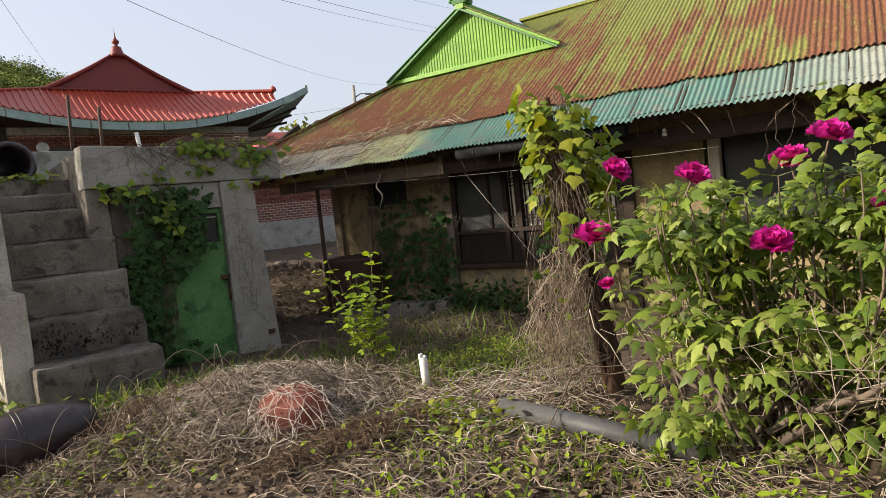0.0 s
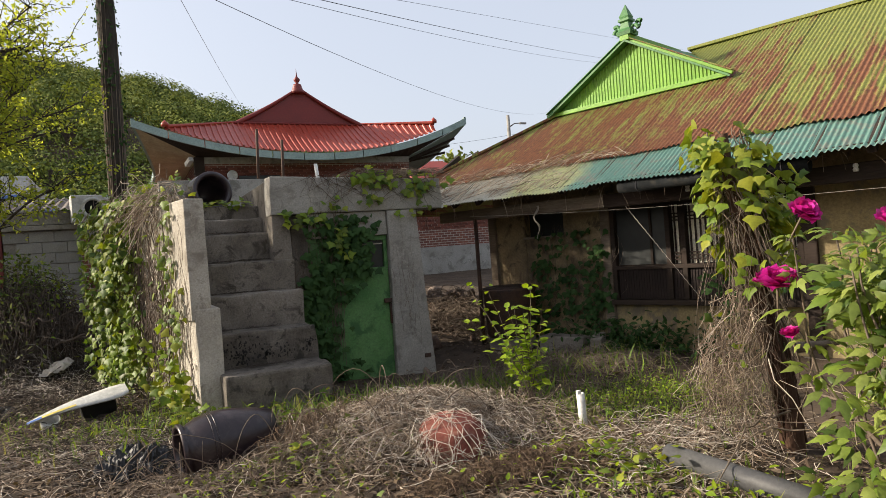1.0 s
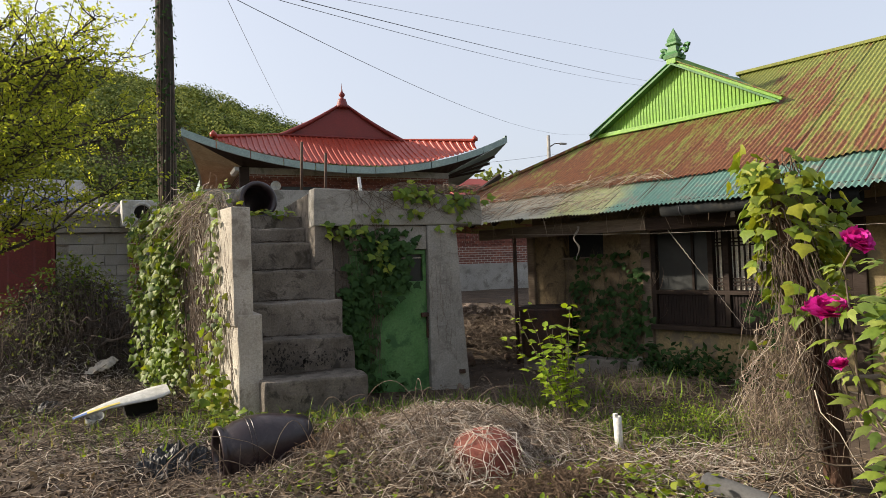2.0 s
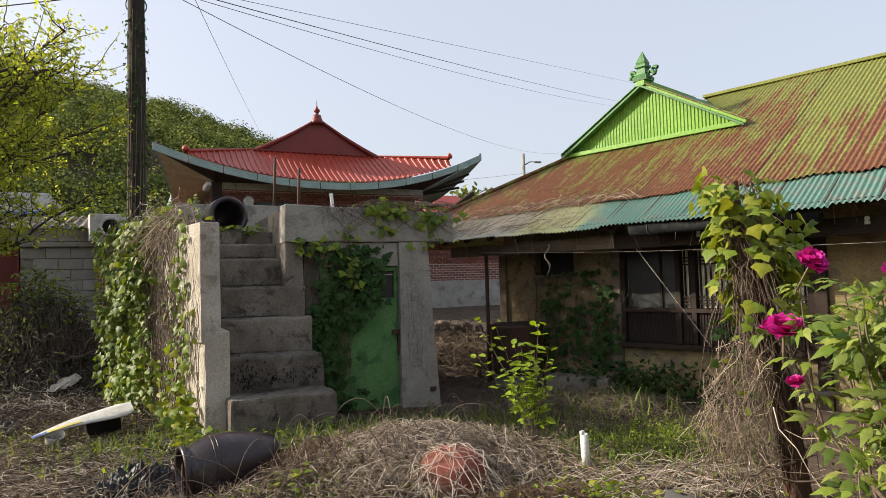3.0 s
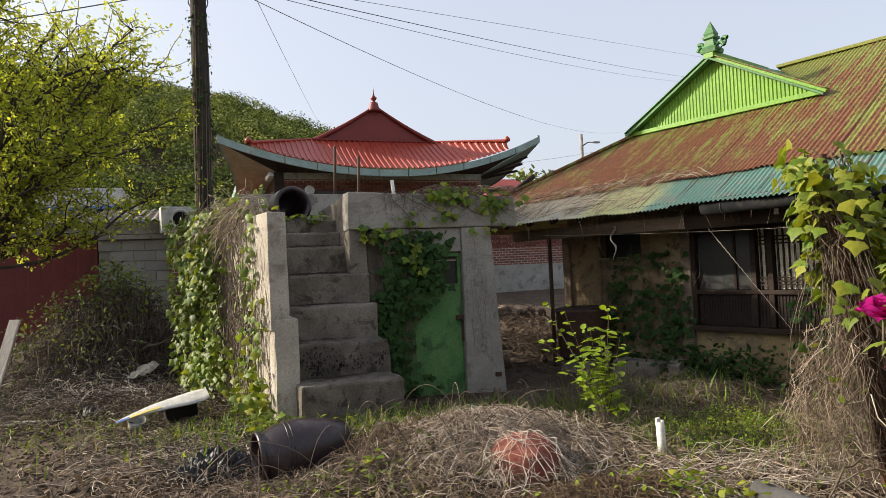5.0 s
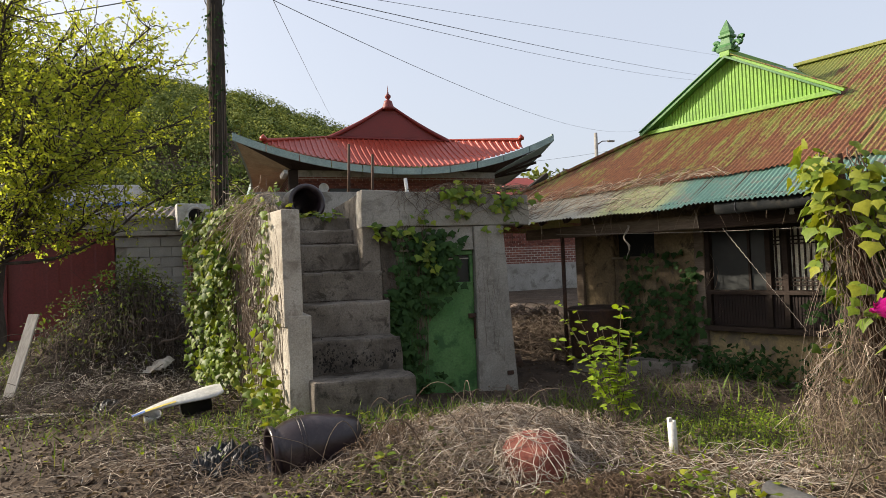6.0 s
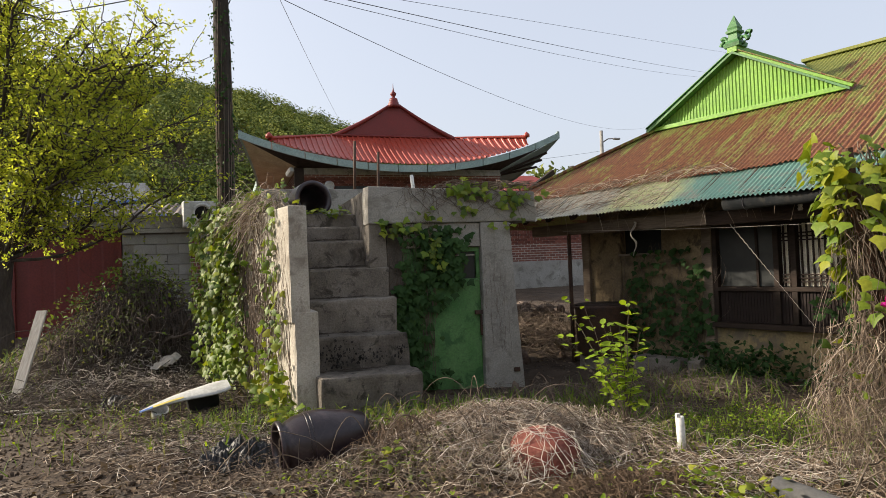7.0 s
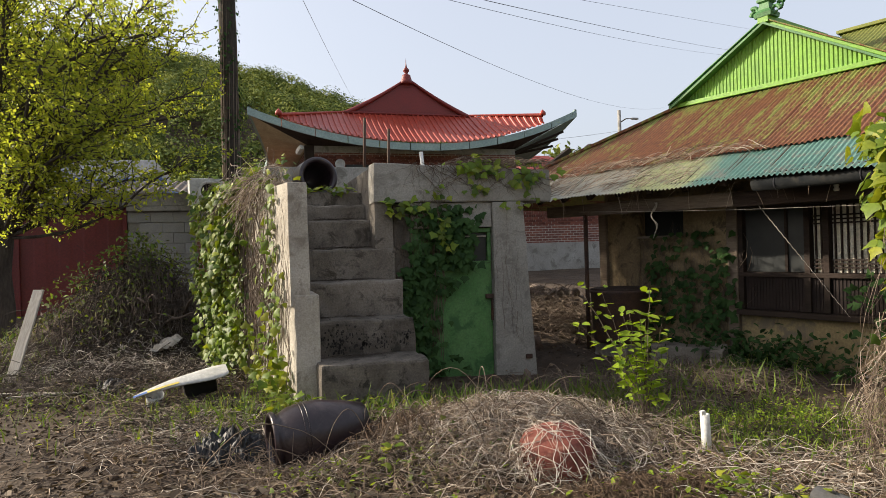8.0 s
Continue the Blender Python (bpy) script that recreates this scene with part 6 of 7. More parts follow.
def build_ivy_post():
    r = np.random.default_rng(8)
    t = thing("ivy_post", pose(4.74, 1.84, 0), "dead tree post wrapped in yellow-green vine with hanging dry stems", "ivy post")
    s = np.linspace(0, 1, 14)
    trunk = np.stack([0.03 * np.sin(s * 5) - 0.26 * s, 0.14 * s, -0.1 + 2.06 * s], -1)
    v, f = tube_arrays([trunk], [0.075], 12)
    v = v + 0.014 * np.sin(v[:, [1, 2, 0]] * 47) * np.array([1, 1, 0.2])
    put("trunk", big_mesh("trunk", v, f, M["bark_red"], True), t, "dark shredded bark trunk")
    strips = []
    for _ in range(60):
        k, a = r.uniform(0.05, 0.6), r.uniform(0, 6.283)
        z = np.linspace(k, k + r.uniform(0.1, 0.3), 7)
        strips.append(np.stack([0.03 * np.sin(z * 5) - 0.26 * z + 0.072 * np.cos(a), 0.14 * z + 0.072 * np.sin(a), -0.1 + 2.06 * z], -1) + r.normal(0, 0.004, (7, 3)))
    tubes("bark_strip", strips, r.uniform(0.004, 0.009, 60), M["bark_red"], t, sides=4)
    axis = lambda z: np.stack([-0.26 * (z + 0.1) / 2.06, 0.14 * (z + 0.1) / 2.06], -1)
    # clumps of vine at uneven heights and sides
    P, W, U, S = [], [], [], []
    for c in range(46):
        z0 = 0.95 + 1.10 * r.uniform() ** 0.8
        a0 = r.uniform(0, 6.283)
        reach = 0.10 + 0.13 * math.sin(min(1.0, (z0 - 0.8) / 1.0) * 2.2) * r.uniform(0.4, 1.5)
        for _ in range(r.integers(6, 13)):
            z, a = z0 + r.normal(0, 0.06), a0 + r.normal(0, 0.45)
            q = axis(np.array(z))
            rad = reach * r.uniform(0.6, 1.2)
            P.append((q[0] + rad * math.cos(a), q[1] + rad * math.sin(a), z))
            W.append((math.cos(a) * 0.5 + r.normal(0, 0.4), math.sin(a) * 0.5 + r.normal(0, 0.4), r.normal(-0.75, 0.35)))
            U.append((math.cos(a) + r.normal(0, 0.35), math.sin(a) + r.normal(0, 0.35), r.normal(0.6, 0.35)))
            S.append(r.uniform(0.055, 0.13))
    for _ in range(90):
        # right-hand shoots that spread over the bush
        z = r.uniform(1.15, 1.75)
        q = axis(np.array(z))
        P.append((q[0] + r.uniform(0.1, 0.38), q[1] + r.normal(0, 0.12), z)), W.append(r.normal(size=3) + np.array([0.3, -0.2, -0.7])), U.append(r.normal(0, 0.4, 3) + np.array([-0.3, -0.6, 0.7])), S.append(r.uniform(0.06, 0.12))
    leaves("foliage", np.array(P), np.array(W), np.array(U), np.array(S), LEAF_IVY, M["ivy_gold"], t)
    L = []
    for _ in range(170):
        s = np.linspace(0, 1, 10)
        a0, z0 = r.uniform(0, 6.3), r.uniform(0.9, 2.05)
        q = axis(z0 - 0.7 * s)
        L.append(np.stack([q[:, 0] + (0.11 + 0.03 * np.sin(s * 9)) * np.cos(a0 + s) + r.normal(0, 0.08) * s, q[:, 1] + 0.11 * np.sin(a0 + s) + r.normal(0, 0.06) * s, z0 - r.uniform(0.3, 1.0) * s], -1) + r.normal(0, 0.012, (10, 3)))
    tubes("stem_wrap", L, r.uniform(0.002, 0.005, len(L)), M["stem"], t, sides=4)
    L = []
    for _ in range(230):
        s = np.linspace(0, 1, 9)
        z0, side = r.uniform(0.4, 0.98), -abs(r.normal(0.06, 0.11))
        bow = r.uniform(0.0, 0.12)
        L.append(np.stack([-0.27 + side * (0.35 + 0.9 * s) - bow * np.sin(np.pi * s), 0.1 + r.normal(0, 0.12) + r.normal(0, 0.1) * s, z0 - (z0 - r.uniform(0.05, 0.45)) * s ** 1.3], -1) + r.normal(0, 0.028, (9, 3)))
    tubes("hanging_straw", L, r.uniform(0.0012, 0.0026, len(L)), M["straw"], t, "curtain of dead stems", sides=3)
    L = []
    for _ in range(18):
        s = np.linspace(0, 1, 9)
        side = r.uniform(-0.5, -0.1)
        L.append(np.stack([-0.2 + side * s ** 0.6, 0.05 + r.normal(0, 0.15) + 0 * s, r.uniform(0.9, 1.7) - 0.8 * s + 0.15 * np.sin(np.pi * s)], -1) + r.normal(0, 0.02, (9, 3)))
    tubes("stray_stem", L, r.uniform(0.0012, 0.0028, len(L)), M["stem"], t, sides=3)
    k = 22
    p = np.stack([r.normal(-0.33, 0.09, k), r.normal(0.1, 0.1, k), r.uniform(0.15, 0.9, k)], -1)
    leaves("stray_leaves", p, r.normal(size=(k, 3)), r.normal(size=(k, 3)) + np.array([-0.3, -0.6, 0.8]), r.uniform(0.04, 0.08, k), LEAF_IVY, M["ivy_gold"], t)
    stub = [np.array([0.06, 0.0, 0.62]) + np.array([0.20, -0.16, 0.03]) * q for q in np.linspace(0, 1, 5)]
    v, f = tube_arrays([stub], [0.035], 8)
    put("branch_stub", big_mesh("branch_stub", v, f, M["wood_old"], True), t, "broken branch stub")
    L = []
    for _ in range(8):
        s = np.linspace(0, 1, 9)
        L.append(np.stack([-0.1 - r.uniform(0.3, 1.1) * s, r.normal(0.1, 0.25) + r.uniform(-0.3, 0.7) * s, r.uniform(0.12, 0.3) * (1 - s) + 0.06 + 0.12 * np.sin(s * 3)], -1) + r.normal(0, 0.015, (9, 3)))
    tubes("fallen_branch", L, r.uniform(0.003, 0.008, len(L)), M["wood_old"], t, "fallen pale branches", sides=5)


build_ivy_post()


def build_shrub():
    r = np.random.default_rng(4)
    t = thing("shrub", pose(4.02, 3.62, gh(4.02, 3.62)), "young bright green shrub with slender stems", "shrub")
    L, P, W, S = [], [], [], []
    for i in range(15):
        a, h = r.uniform(0, 6.283), r.uniform(0.45, 1.05)
        s = np.linspace(0, 1, 11)
        out = r.uniform(0.04, 0.26) if i % 5 else r.uniform(0.3, 0.42)
        a = a if i % 5 else r.uniform(2.4, 3.9)
        lean = np.array([-0.03, 0.05])
        q = np.stack([np.cos(a) * out * s ** 1.4 + lean[0] * s, np.sin(a) * out * s ** 1.4 + lean[1] * s, h * s], -1) + r.normal(0, 0.006, (11, 3))
        L.append(q)
        for k in range(4, 11):
            for _ in range(r.integers(2, 4)):
                ang = r.uniform(0, 6.283)
                P.append(q[k] + r.normal(0, 0.015, 3)), W.append((math.cos(ang), math.sin(ang), r.uniform(-0.3, 0.6))), S.append(r.uniform(0.055, 0.11))
    tubes("stem_tangle", L, r.uniform(0.003, 0.007, len(L)), M["stem"], t)
    n = len(P)
    leaves("foliage", np.array(P), np.array(W), np.stack([r.normal(-0.2, 0.35, n), r.normal(-0.2, 0.35, n), np.ones(n)], -1), np.array(S), LEAF_OVAL, M["shrub"], t)


build_shrub()


def build_tree():
    r = np.random.default_rng(17)
    t = thing("broadleaf_tree", pose(-2.05, 10.2, 0.2), "spreading tree with dark limbs and fresh yellow-green leaves", "tree")
    trunk = np.array([(0, 0, -0.3), (0.03, 0, 0.5), (0.0, 0, 1.0), (0.06, 0, 1.5), (0.02, 0.02, 2.0), (-0.06, 0, 2.6), (-0.1, 0, 3.4), (-0.05, 0.1, 4.3)])
    tubes("trunk", [trunk], [0.17], M["bark_dark"], t, "dark furrowed trunk", sides=10)
    P, W, S = [], [], []
    for i in range(50):
        # limbs end within a broad crown, thicker towards the sunny flank
        a, e = r.uniform(-1.0, 1.0) * 1.9, r.uniform(-0.55, 1.0)
        if i % 4 == 0:
            a += math.pi
        q = r.uniform(0.5, 1.0) ** 0.6
        end = np.array([0.62 + 2.35 * q * math.cos(a) * math.cos(e * 1.1), 1.5 * q * math.sin(a), 4.0 + 2.0 * q * math.sin(e * 1.35)])
        if i % 7 == 3:
            end = np.array([r.uniform(0.6, 2.8), r.uniform(-1.0, 0.6), r.uniform(2.1, 2.9)])
        end[2] = min(end[2], 5.5 - 0.55 * max(0.0, end[0] - 0.9))
        start = trunk[int(np.clip(1.4 + end[2] * 0.85 + r.uniform(-0.7, 0.3), 3, 7))]
        k = np.linspace(0, 1, 12)[:, None]
        main = start * (1 - k) + end * k + np.array([0, 0, 0.5]) * np.sin(np.pi * k) * r.uniform(-0.5, 0.8) + np.cumsum(r.normal(0, 0.045, (12, 3)), axis=0) * np.sqrt(k)
        lines, rad = [main], [r.uniform(0.014, 0.042)]
        for m in range(3, 12):
            for _ in range(2 if m < 6 else 4):
                d = unit(r.normal(size=3) * np.array([1, 1, 0.7]) + 0.6 * unit(end - start))
                ln = r.uniform(0.25, 0.75)
                tw = main[m] + d * np.linspace(0, ln, 7)[:, None] + np.array([0, 0, 0.2]) * np.linspace(0, 1, 7)[:, None] ** 2 * r.uniform(-0.4, 1) + np.cumsum(r.normal(0, 0.018, (7, 3)), axis=0)
                lines.append(tw), rad.append(r.uniform(0.004, 0.010))
                # leaves stand in rosettes along the twig and at its tip
                for g in (2, 3, 4, 5, 6):
                    c = tw[g] + r.normal(0, 0.03, 3)
                    for _ in range(r.integers(3, 6)):
                        P.append(c + r.normal(0, 0.03, 3)), W.append(d * 0.5 + r.normal(0, 0.75, 3) + np.array([0, 0, -0.15])), S.append(r.uniform(0.038, 0.08))
        v, f = tube_arrays(lines, rad, 5)
        put("limb", big_mesh("limb", v, f, M["bark_dark"], True), t)
    n = len(P)
    leaves("crown", np.array(P), np.array(W), np.stack([r.normal(-0.7, 0.5, n), r.normal(0.35, 0.5, n), r.normal(0.55, 0.4, n)], -1), np.array(S), LEAF_OVAL, M["tree"], t)


build_tree()


def build_brush_pile():
    r = np.random.default_rng(19)
    t = thing("brush_pile", pose(0.25, 9.3, 0), "heap of dark dead vines overgrown with leaves beside the wall", "brush pile")
    top = lambda x, y: gh(0.25 + x, 9.3 + y)
    L = []
    for _ in range(1300):
        x, y = r.normal(-0.1, 0.6), r.normal(-0.35, 0.42)
        z = top(x, y)
        s = np.linspace(0, 1, 7)
        L.append(np.stack([x + r.normal(0, 0.28) * s, y + r.normal(-0.1, 0.2) * s, z + r.uniform(-0.05, 0.2) + r.normal(0, 0.15) * s - r.uniform(0, 0.5) * s ** 2], -1) + r.normal(0, 0.015, (7, 3)))
    tubes("stem_tangle", L, r.uniform(0.003, 0.008, len(L)), M["stem_dark"], t, sides=3)
    L = []
    for _ in range(420):
        x, y = r.normal(-0.05, 0.5), r.normal(-0.55, 0.2)
        z = top(x, y) + r.uniform(0.15, 0.5)
        s = np.linspace(0, 1, 7)
        L.append(np.stack([x + r.normal(0, 0.1) * s, y - 0.15 * s, z - r.uniform(0.3, 0.9) * s ** 1.2], -1) + r.normal(0, 0.012, (7, 3)))
    tubes("stem_curtain", L, r.uniform(0.0015, 0.004, len(L)), M["stem"], t, sides=3)
    L = []
    for _ in range(9):
        s = np.linspace(0, 1, 9)
        L.append(np.stack([0.05 + r.normal(0, 0.2) + r.uniform(0.2, 0.7) * s, -0.7 + r.normal(0, 0.1) - 0.2 * s, 0.35 + r.uniform(0, 0.5) + r.uniform(0.0, 0.5) * s ** 1.3], -1) + r.normal(0, 0.02, (9, 3)))
    tubes("dead_limb", L, r.uniform(0.010, 0.022, len(L)), M["bark"], t, "grey dead limbs", sides=5)
    n = 2600
    x, y = r.normal(-0.3, 0.62, n), r.normal(-0.3, 0.42, n)
    lump = np.array([noise.noise((a * 2.2, b * 2.2, 4)) for a, b in zip(x, y)])
    keep = lump > -0.1
    x, y, lump = x[keep], y[keep], lump[keep]
    n = len(x)
    z = np.array([top(a, b) for a, b in zip(x, y)]) + r.uniform(0.05, 0.42, n) + 0.25 * lump
    leaves("foliage", np.stack([x, y, z], -1), r.normal(size=(n, 3)), np.stack([r.normal(-0.4, 0.4, n), r.normal(-0.3, 0.4, n), np.ones(n)], -1), r.uniform(0.03, 0.075, n), LEAF_OVAL, M["drape"], t)
    k = 520
    x, y = r.normal(-0.35, 0.5, k), r.normal(-0.1, 0.3, k)
    z = np.array([top(a, b) for a, b in zip(x, y)]) + r.uniform(0.2, 0.5, k)
    leaves("top_leaves", np.stack([x, y, z], -1), r.normal(size=(k, 3)), np.stack([r.normal(-0.4, 0.4, k), r.normal(-0.3, 0.4, k), np.ones(k)], -1), r.uniform(0.04, 0.085, k), LEAF_OVAL, M["ivy"], t)


build_brush_pile()


# ---- jars, pots, pipes, boards ----
JAR = [(0.0, 0.0), (0.15, 0.0), (0.165, 0.015), (0.20, 0.15), (0.232, 0.32), (0.235, 0.42), (0.215, 0.54), (0.185, 0.60), (0.178, 0.62), (0.198, 0.635), (0.202, 0.66), (0.19, 0.672), (0.168, 0.665), (0.165, 0.62), (0.205, 0.52), (0.215, 0.40), (0.20, 0.25), (0.15, 0.05), (0.0, 0.03)]


def build_small():
    r = np.random.default_rng(23)
    jar = thing("earthenware_jar", along((2.04, 4.16, 0.13), (-0.985, -0.14, -0.04)), "dark brown glazed earthenware jar lying on its side", "jar")
    part("body", lathe_bm(JAR, 56), M["jar"], jar)
    for z in (0.30, 0.33):
        v, f = tube_arrays([[(0.236 * math.cos(k), 0.236 * math.sin(k), z + 0.14) for k in np.linspace(0, 6.2832, 60)]], [0.004], 5)
        put("band", big_mesh("band", v, f, M["jar"], True), jar)
    top = thing("roof_jar", along((2.09, 7.95, 2.29), (0.22, -0.97, 0.05)), "dark clay jar lying open-mouthed atop the stairs", "jar")
    part("body", lathe_bm([(a * 1.02, b * 0.8 - 0.25) for a, b in JAR[:6]] + [(0.24, 0.28), (0.245, 0.32), (0.215, 0.335), (0.185, 0.32), (0.185, 0.2), (0.18, -0.1), (0.0, -0.15)], 48), M["jar"], top)
    pot = thing("clay_basin", pose(3.03, 3.13, gh(3.03, 3.13) - 0.05, 10, -8, 0), "upturned red clay basin under dry vines", "basin")
    part("body", lathe_bm([(0.27, -0.06), (0.275, -0.05), (0.265, 0.05), (0.235, 0.15), (0.19, 0.225), (0.16, 0.243), (0.0, 0.25)], 40), M["clay"], pot)
    part("rim", lathe_bm([(0.26, -0.09), (0.292, -0.09), (0.295, -0.055), (0.275, -0.045), (0.26, -0.06), (0.26, -0.09)], 40), M["clay"], pot)
    L = []
    for _ in range(24):
        a = r.uniform(0, 6.283)
        s = np.linspace(-1, 1, 11)
        off = r.normal(0, 0.13)
        x, y = np.cos(a) * s * 0.36 - np.sin(a) * off, np.sin(a) * s * 0.36 + np.cos(a) * off
        z = 0.24 - 1.5 * np.minimum((x ** 2 + y ** 2), 0.14) + r.uniform(0, 0.03)
        L.append(np.stack([3.02 + x, 3.11 + y, gh(3.03, 3.13) + z - 0.02], -1) + r.normal(0, 0.018, (11, 3)))
    tagged(tubes("basin_vines", L, r.uniform(0.0015, 0.0035, len(L)), M["straw_pale"], sides=4), "dry vine stems drawn over the basin", "dry vines", kind="stuff")
    pipe = thing("white_pipe", pose(4.08, 3.06, -0.08, 2, -4, 0), "white plastic pipe standing in the ground", "pipe")
    part("tube", lathe_bm([(0.022, 0.0), (0.03, 0.0), (0.03, 0.34), (0.022, 0.34), (0.022, 0.0)], 20), M["pvc"], pipe)
    part("cut_edge", box_bm(-0.03, 0.0, -0.012, 0.012, 0.335, 0.365, 0.003), M["pvc"], pipe)
    bp = thing("black_pipe", along((3.90, 2.04, 0.10), (0.10, -0.99, -0.04)), "grey-black plastic drain pipe lying on the ground", "pipe")
    part("tube", lathe_bm([(0.052, 0.0), (0.06, 0.0), (0.06, 1.25), (0.052, 1.25), (0.052, 0.0)], 28), M["black_pipe"], bp)
    # near-black plug paints the darkness down the pipe
    part("bore", lathe_bm([(0.0, 0.35), (0.051, 0.35), (0.051, 0.36), (0.0, 0.36)], 20), M["dark"], bp)
    bag = thing("plastic_sheet", pose(1.12, 4.42, 0), "crumpled black plastic sheeting beside the jar", "plastic sheet")
    bm = bmesh.new()
    bmesh.ops.create_grid(bm, x_segments=46, y_segments=40, size=0.5)
    for v in bm.verts:
        x, y = v.co.x * 0.62, v.co.y * 0.75
        rr = math.hypot(x / 0.3, y / 0.36)
        v.co = (x + 0.04 * noise.noise((x * 9, y * 9, 1)), y + 0.04 * noise.noise((x * 9, y * 9, 7)), gh(1.12 + x, 4.42 + y) + max(-0.05, 0.09 * (1 - rr * rr) + 0.13 * noise.turbulence((x * 9, y * 9, 2), 4, True) - 0.03))
    part("sheet", bm, M["plastic_black"], bag)
    bag2 = thing("plastic_sheet", pose(-0.05, 6.95, 0), "scrap of black plastic on the earth", "plastic sheet")
    bm = bmesh.new()
    bmesh.ops.create_grid(bm, x_segments=26, y_segments=22, size=0.5)
    for v in bm.verts:
        x, y = v.co.x * 0.42, v.co.y * 0.42
        v.co = (x, y, gh(-0.05 + x, 6.95 + y) + max(-0.04, 0.12 * (1 - (x / 0.2) ** 2 - (y / 0.2) ** 2) + 0.09 * noise.turbulence((x * 9, y * 9, 5), 4, True) - 0.03))
    part("sheet", bm, M["plastic_black"], bag2)
    # long bent board
    b = thing("sheet_board", pose(0.66, 6.1, 0.17, 14, -9, 8), "bent white sheet metal board with a yellow and blue print", "board")
    n = 24
    V, F = [], []
    for i in range(n + 1):
        u = i / n * 2 - 1
        wd = 0.17 * (0.56 + 0.44 * min(u, 0.6))  * (1 - max(0, u) ** 12 * 0.25)
        z = 0.05 * math.cos(u * 1.5) + 0.05 * max(0, u) ** 2
        for yy, zz in ((-wd, -0.016), (-wd, -0.004), (-wd * 0.5, 0.002), (0, 0.004), (wd * 0.5, 0.002), (wd, -0.004), (wd, -0.016)):
            V.append((u * 0.42, yy, z + zz))
    F = [(7 * i + k, 7 * i + 7 + k, 7 * i + 8 + k, 7 * i + 1 + k) for i in range(n) for k in range(6)]
    F += [(7 * i, 7 * i + 6, 7 * i + 13, 7 * i + 7) for i in range(n)]
    put("plate", mesh_from("plate", V, F, M["white"], True), b)
    for x0, x1, mt in ((-0.30, -0.02, "yellow"), (-0.42, -0.30, "blue")):
        V = [(x, y, 0.05 * math.cos(x / 0.52 * 1.5) + 0.007) for x in np.linspace(x0, x1, 7) for y in (-0.07, -0.035)]
        put("printed_strip", mesh_from("printed_strip", V, [(2 * i, 2 * i + 2, 2 * i + 3, 2 * i + 1) for i in range(6)], M[mt]), b)
    # black block added below the raised end, in place of its shade
    part("shade_block", box_bm(0.0, 0.30, -0.02, 0.08, -0.16, 0.02, 0.03, 0.02, 4), M["plastic_black"], b, "added black block for the shade beneath the board")
    cup = thing("broken_crock", pose(0.40, 6.15, gh(0.40, 6.15) - 0.02, 25, 10, 0), "broken white crock in the litter", "crock")
    part("body", lathe_bm([(0.0, 0), (0.05, 0), (0.07, 0.08), (0.085, 0.15), (0.078, 0.15), (0.062, 0.08), (0.0, 0.02)], 20), M["white"], cup)
    rag = thing("rag", pose(0.32, 8.1, 0.02), "grey rag caught in the dry stems", "rag")
    bm = bmesh.new()
    bmesh.ops.create_grid(bm, x_segments=16, y_segments=22, size=0.5)
    for v in bm.verts:
        x, y = v.co.x * 0.22, v.co.y * 0.5
        v.co = (x + 0.3 * y + 0.04 * noise.noise((x * 8, y * 8, 0)), y * 0.5, gh(0.32, 8.1) + 0.22 + 0.3 * y + 0.09 * noise.noise((x * 9, y * 7, 3)))
    part("cloth", bm, M["plank"], rag)
    pk = thing("plank", along((-1.24, 7.75, 0.02), (0.22, 0.5, 1.14)), "weathered pale plank leaning on the brush", "plank")
    part("board", box_bm(-0.065, 0.065, -0.012, 0.012, 0.0, 1.12, 0.004), M["plank"], pk)
    for i in range(9):
        part("nail_strip", box_bm(-0.06, 0.06, -0.0165, -0.0125, 0.1 + i * 0.11, 0.108 + i * 0.11, 0.0), M["wood_old"], pk)
    for (x0, y0, x1, y1) in ((-1.15, 7.1, -0.35, 6.75), (-1.0, 6.85, -0.3, 6.8), (-1.9, 6.1, -1.0, 6.5)):
        s = thing("lath", Matrix(), "thin weathered wooden lath on the earth", "lath", "laths on the ground")
        beam_between("strip", (x0, y0, gh(x0, y0) + 0.05), (x1, y1, gh(x1, y1) + 0.035), 0.035, 0.015, M["plank"], s, bevel=0.002)
    # beside the house wall
    drum = thing("iron_tub", HM @ pose(0.74, 0.40, -0.05), "rusty brown iron tub by the house wall", "tub")
    part("body", lathe_bm([(0.0, 0.2), (0.30, 0.2), (0.33, 0.24), (0.35, 0.80), (0.37, 0.83), (0.36, 0.85), (0.33, 0.83), (0.31, 0.4), (0.0, 0.38)], 32), M["iron"], drum)
    part("lid", lathe_bm([(0.0, 0.845), (0.355, 0.845), (0.36, 0.858), (0.3, 0.872), (0.0, 0.88)], 32), M["wood_dark"], drum, "rust-brown lid")
    part("stand", box_bm(-0.25, 0.25, -0.2, 0.2, 0.0, 0.2, 0.02, 0.01, 2), M["stone"], drum)
    step = thing("concrete_block", HM @ pose(1.6, 0.45, -0.12, 0, 0, 3), "grey concrete block at the foot of the wall", "block")
    part("body", box_bm(-0.34, 0.3, -0.12, 0.14, 0.0, 0.30, 0.015, 0.01, 3), M["concrete"], step)
    slab = thing("concrete_slab", HM @ pose(2.02, 0.5, -0.1, 14, 0, 20), "broken slab leaning beside the block", "slab")
    part("body", box_bm(-0.06, 0.08, -0.1, 0.16, 0.0, 0.30, 0.015, 0.012, 2), M["stone"], slab)
    # rubble in the passage
    V, F = [], []
    ico = bmesh.new()
    bmesh.ops.create_icosphere(ico, subdivisions=2, radius=1)
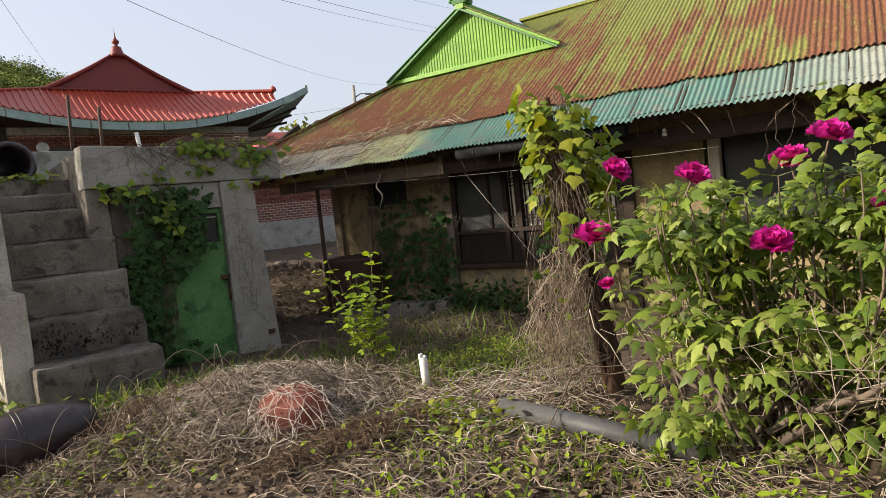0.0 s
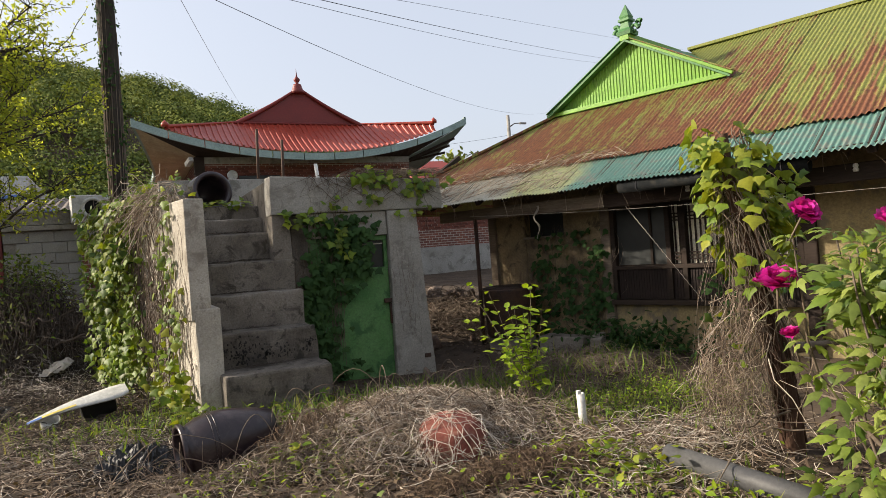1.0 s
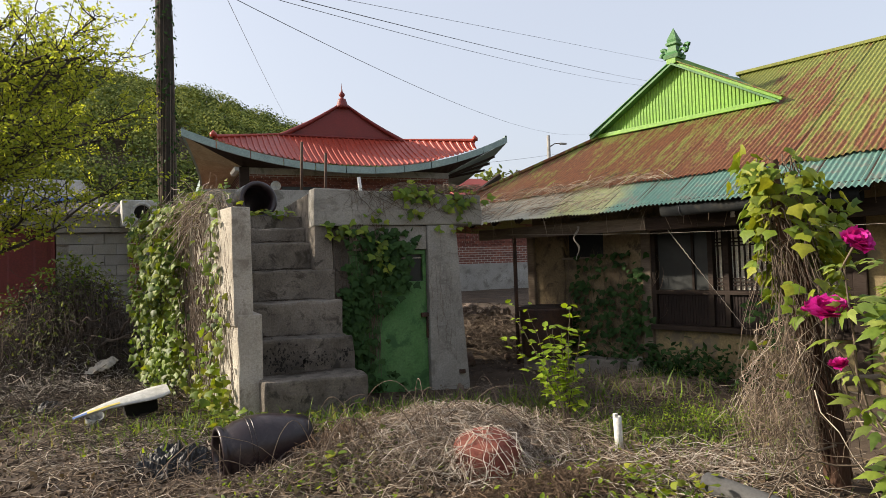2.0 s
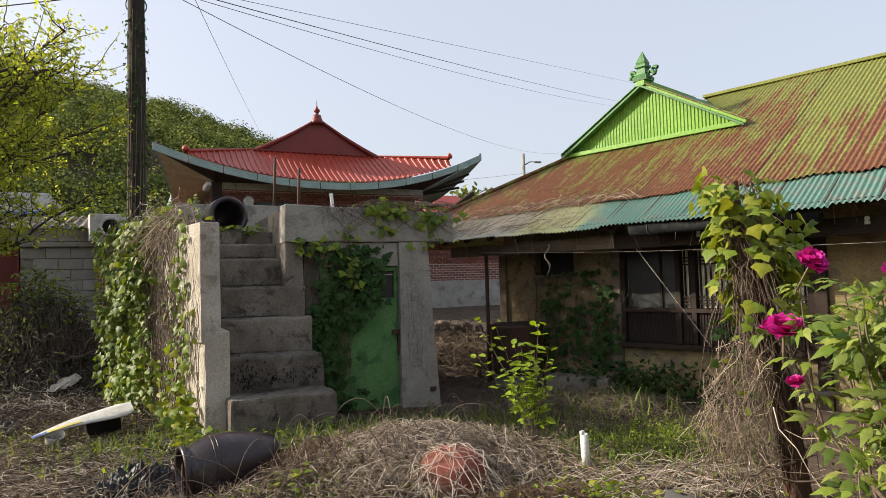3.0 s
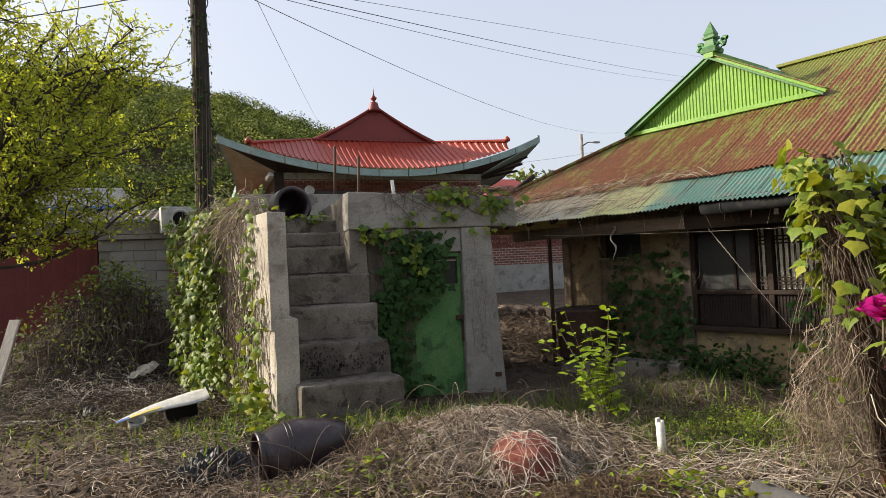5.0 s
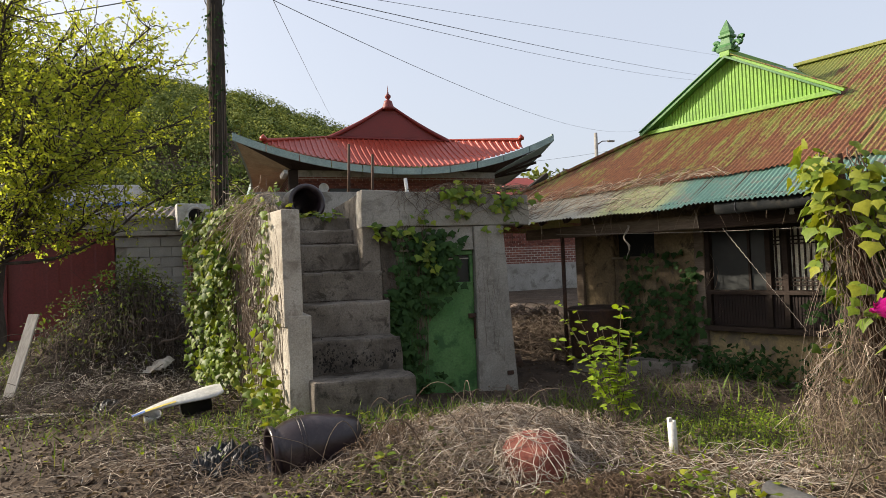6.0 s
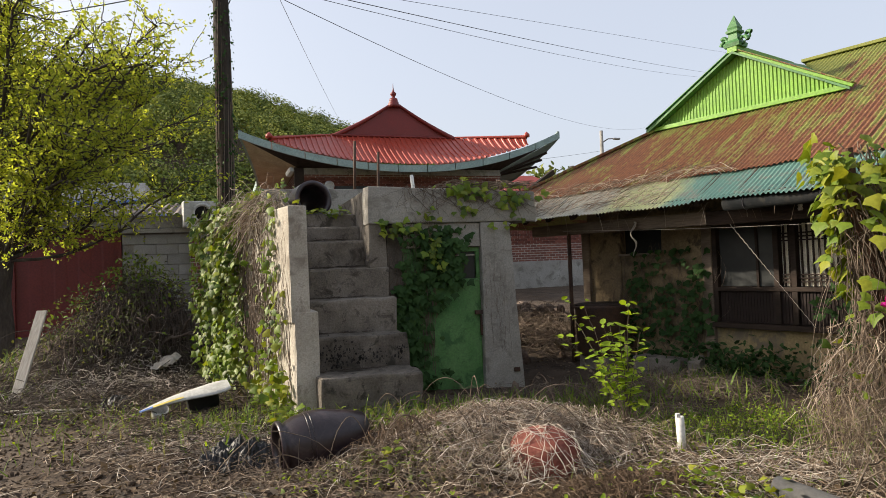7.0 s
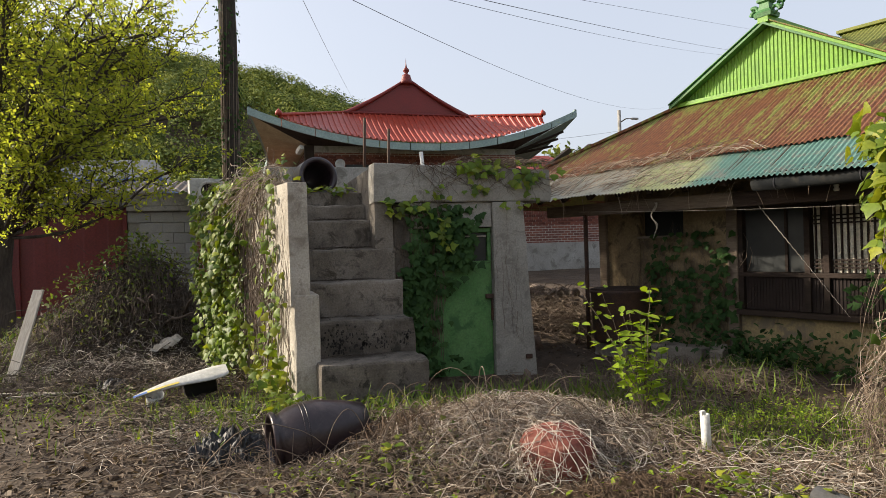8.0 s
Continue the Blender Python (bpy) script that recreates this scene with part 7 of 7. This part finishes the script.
    iv, itr = np.array([v.co[:] for v in ico.verts]), np.array([[q.index for q in f.verts] for f in ico.faces])
    ico.free()
    for i in range(150):
        x, y = r.normal(6.0, 1.0), r.normal(9.4, 1.3)
        s = r.uniform(0.03, 0.13)
        lump = np.array([1 + 0.35 * noise.noise(Vector(q) * 1.3 + Vector((i * 3.1, 0, 0))) for q in iv])[:, None]
        v = np.round(iv * lump * 3) / 3 * 0.35 + iv * lump * 0.65
        F.append(itr + len(V) * len(iv))
        V.append(v * s * r.uniform(0.6, 1.4, (1, 3)) + np.array([x, y, gh(x, y) + 0.05]))
    tagged(put("rubble_heap", big_mesh("rubble_heap", np.concatenate(V), np.concatenate(F), M["rubble"])), "heap of broken stone and rubble in the passage", "rubble", kind="stuff")
    L = arc_lines(900, (5.9, 9.0), (1.0, 1.2), (0.3, 0.9), 0.3, r=r, pts=6)
    tagged(tubes("rubble_brush", L, r.uniform(0.004, 0.009, len(L)), M["stem"], sides=3), "dead branches thrown on the rubble", "brush", kind="stuff")
    for i, (x, y, s) in enumerate(((1.45, 4.0, 0.075), (1.75, 3.88, 0.09), (2.0, 4.05, 0.06), (1.62, 3.85, 0.05), (2.25, 5.0, 0.06), (1.98, 4.95, 0.05))):
        st = thing("field_stone", pose(x, y, gh(x, y) + s * 0.25, 0, 0, i * 50), "rounded grey field stone on the earth", "stone", "stones by the jar")
        bm = bmesh.new()
        bmesh.ops.create_icosphere(bm, subdivisions=3, radius=s)
        for v in bm.verts:
            v.co *= 1 + 0.3 * noise.noise(v.co / s * 1.2 + Vector((i * 7, 0, 0)))
            v.co.z *= 0.65
        part("body", bm, M["stone"], st)


build_small()


# ---- pole and overhead wires ----
def build_pole():
    r = np.random.default_rng(29)
    t = thing("utility_pole", pose(1.11, 11.0, 0.2), "tarred utility pole with ivy clinging to it", "utility pole")
    part("shaft", lathe_bm([(0.0, 0), (0.15, 0), (0.135, 3), (0.13, 6.0), (0.125, 7.4), (0.0, 7.4)], 16), M["tarred"], t)
    v, f = tube_arrays([[(0.16 * math.cos(k), 0.02, 6.0 + 0.16 * math.sin(k)) for k in np.linspace(0, 18, 60)]], [0.012], 4)
    put("cable_coil", big_mesh("cable_coil", v, f, M["wire"]), t)
    n = 520
    z, a = 1.5 + 4.3 * r.uniform(0, 1, n) ** 0.8, r.uniform(0, 6.283, n)
    p = np.stack([0.145 * np.cos(a), 0.145 * np.sin(a), z], -1) * np.stack([r.uniform(0.95, 1.35, n)] * 2 + [np.ones(n)], -1)
    leaves("ivy_leaves", p, r.normal(size=(n, 3)) + np.array([0, 0, -0.6]), np.stack([np.cos(a), np.sin(a), np.full(n, 0.4)], -1), r.uniform(0.04, 0.08, n), LEAF_IVY, M["ivy_dark"], t)
    tubes("ivy_stem", [np.stack([0.142 * np.cos(q + np.linspace(0, 0.6, 10)), 0.142 * np.sin(q + np.linspace(0, 0.6, 10)), np.linspace(0.5, r.uniform(3, 6), 10)], -1) for q in r.uniform(0, 6.283, 40)], r.uniform(0.006, 0.014, 40), M["stem"], t)

    def cable(a, b, sag, rad, label):
        s = np.linspace(0, 1, 40)[:, None]
        q = np.array(a) * (1 - s) + np.array(b) * s
        q[:, 2] -= sag * 4 * s[:, 0] * (1 - s[:, 0])
        v, f = tube_arrays([q], [rad], 5)
        w = tagged(new("overhead_wire"), label, "wire", "overhead wires")
        put("cable", big_mesh("cable", v, f, M["wire"], True), w)

    cable((1.11, 11.0, 6.71), (34.5, 45.0, 12.3), 1.1, 0.008, "slack black telephone wire from the pole")
    cable((1.11, 11.0, 6.67), (29.7, 30.0, 11.98), 0.2, 0.010, "black power cable from the pole over the roof")
    cable((1.11, 11.0, 6.62), (29.7, 30.0, 11.78), 0.4, 0.007, "black power cable from the pole over the roof")
    cable((1.11, 11.0, 6.67), (34.5, 30.0, 13.0), 0.0, 0.006, "thin black wire from the pole over the roof")
    cable((1.91, 12.0, 7.34), (6.53, 30.0, 8.27), 0.1, 0.007, "thin service wire to the red house")
    cable((1.11, 11.0, 6.45), (-14.0, 10.0, 2.9), 0.4, 0.010, "black wire leaving the pole")
    cable((10.0, 48.0, 9.2), (31.0, 45.0, 10.4), 0.5, 0.02, "distant wire to the street pole")
    cable((31.0, 45.0, 10.4), (60.0, 40.0, 14.0), 0.5, 0.02, "distant wire from the street pole")


build_pole()


# ---- added, unseen walls and house that block sky light ----
def build_sky_block():
    for name, box in (("wall_south", (-9, 9.5, -6.2, -6.0)), ("wall_west", (-9.2, -9.0, -6.2, 8.0))):
        ob = part(name, box_bm(*box, -0.2, 2.6, 0.02), M["cement"], None)
        tagged(ob, "plain unseen wall added to block sky light", "wall", kind="structure")
    # added out of view to lower the ambient on faces turned this way
    h = thing("sky_block_house", pose(2.0, -10.0, 0), "plain unseen house added to block sky light", "house")
    part("wall", box_bm(-9, 9, -3, 3, -0.1, 3.0, 0.02), M["cement"], h)
    tri = [(-9.6, -3.6, 2.9), (9.6, -3.6, 2.9), (9.6, 0, 5.0), (-9.6, 0, 5.0), (-9.6, 3.6, 2.9), (9.6, 3.6, 2.9)]
    put("roof", mesh_from("roof", tri, [(0, 1, 2, 3), (3, 2, 5, 4), (0, 3, 4), (1, 5, 2)], M["rust_roof"]), h)


build_sky_block()
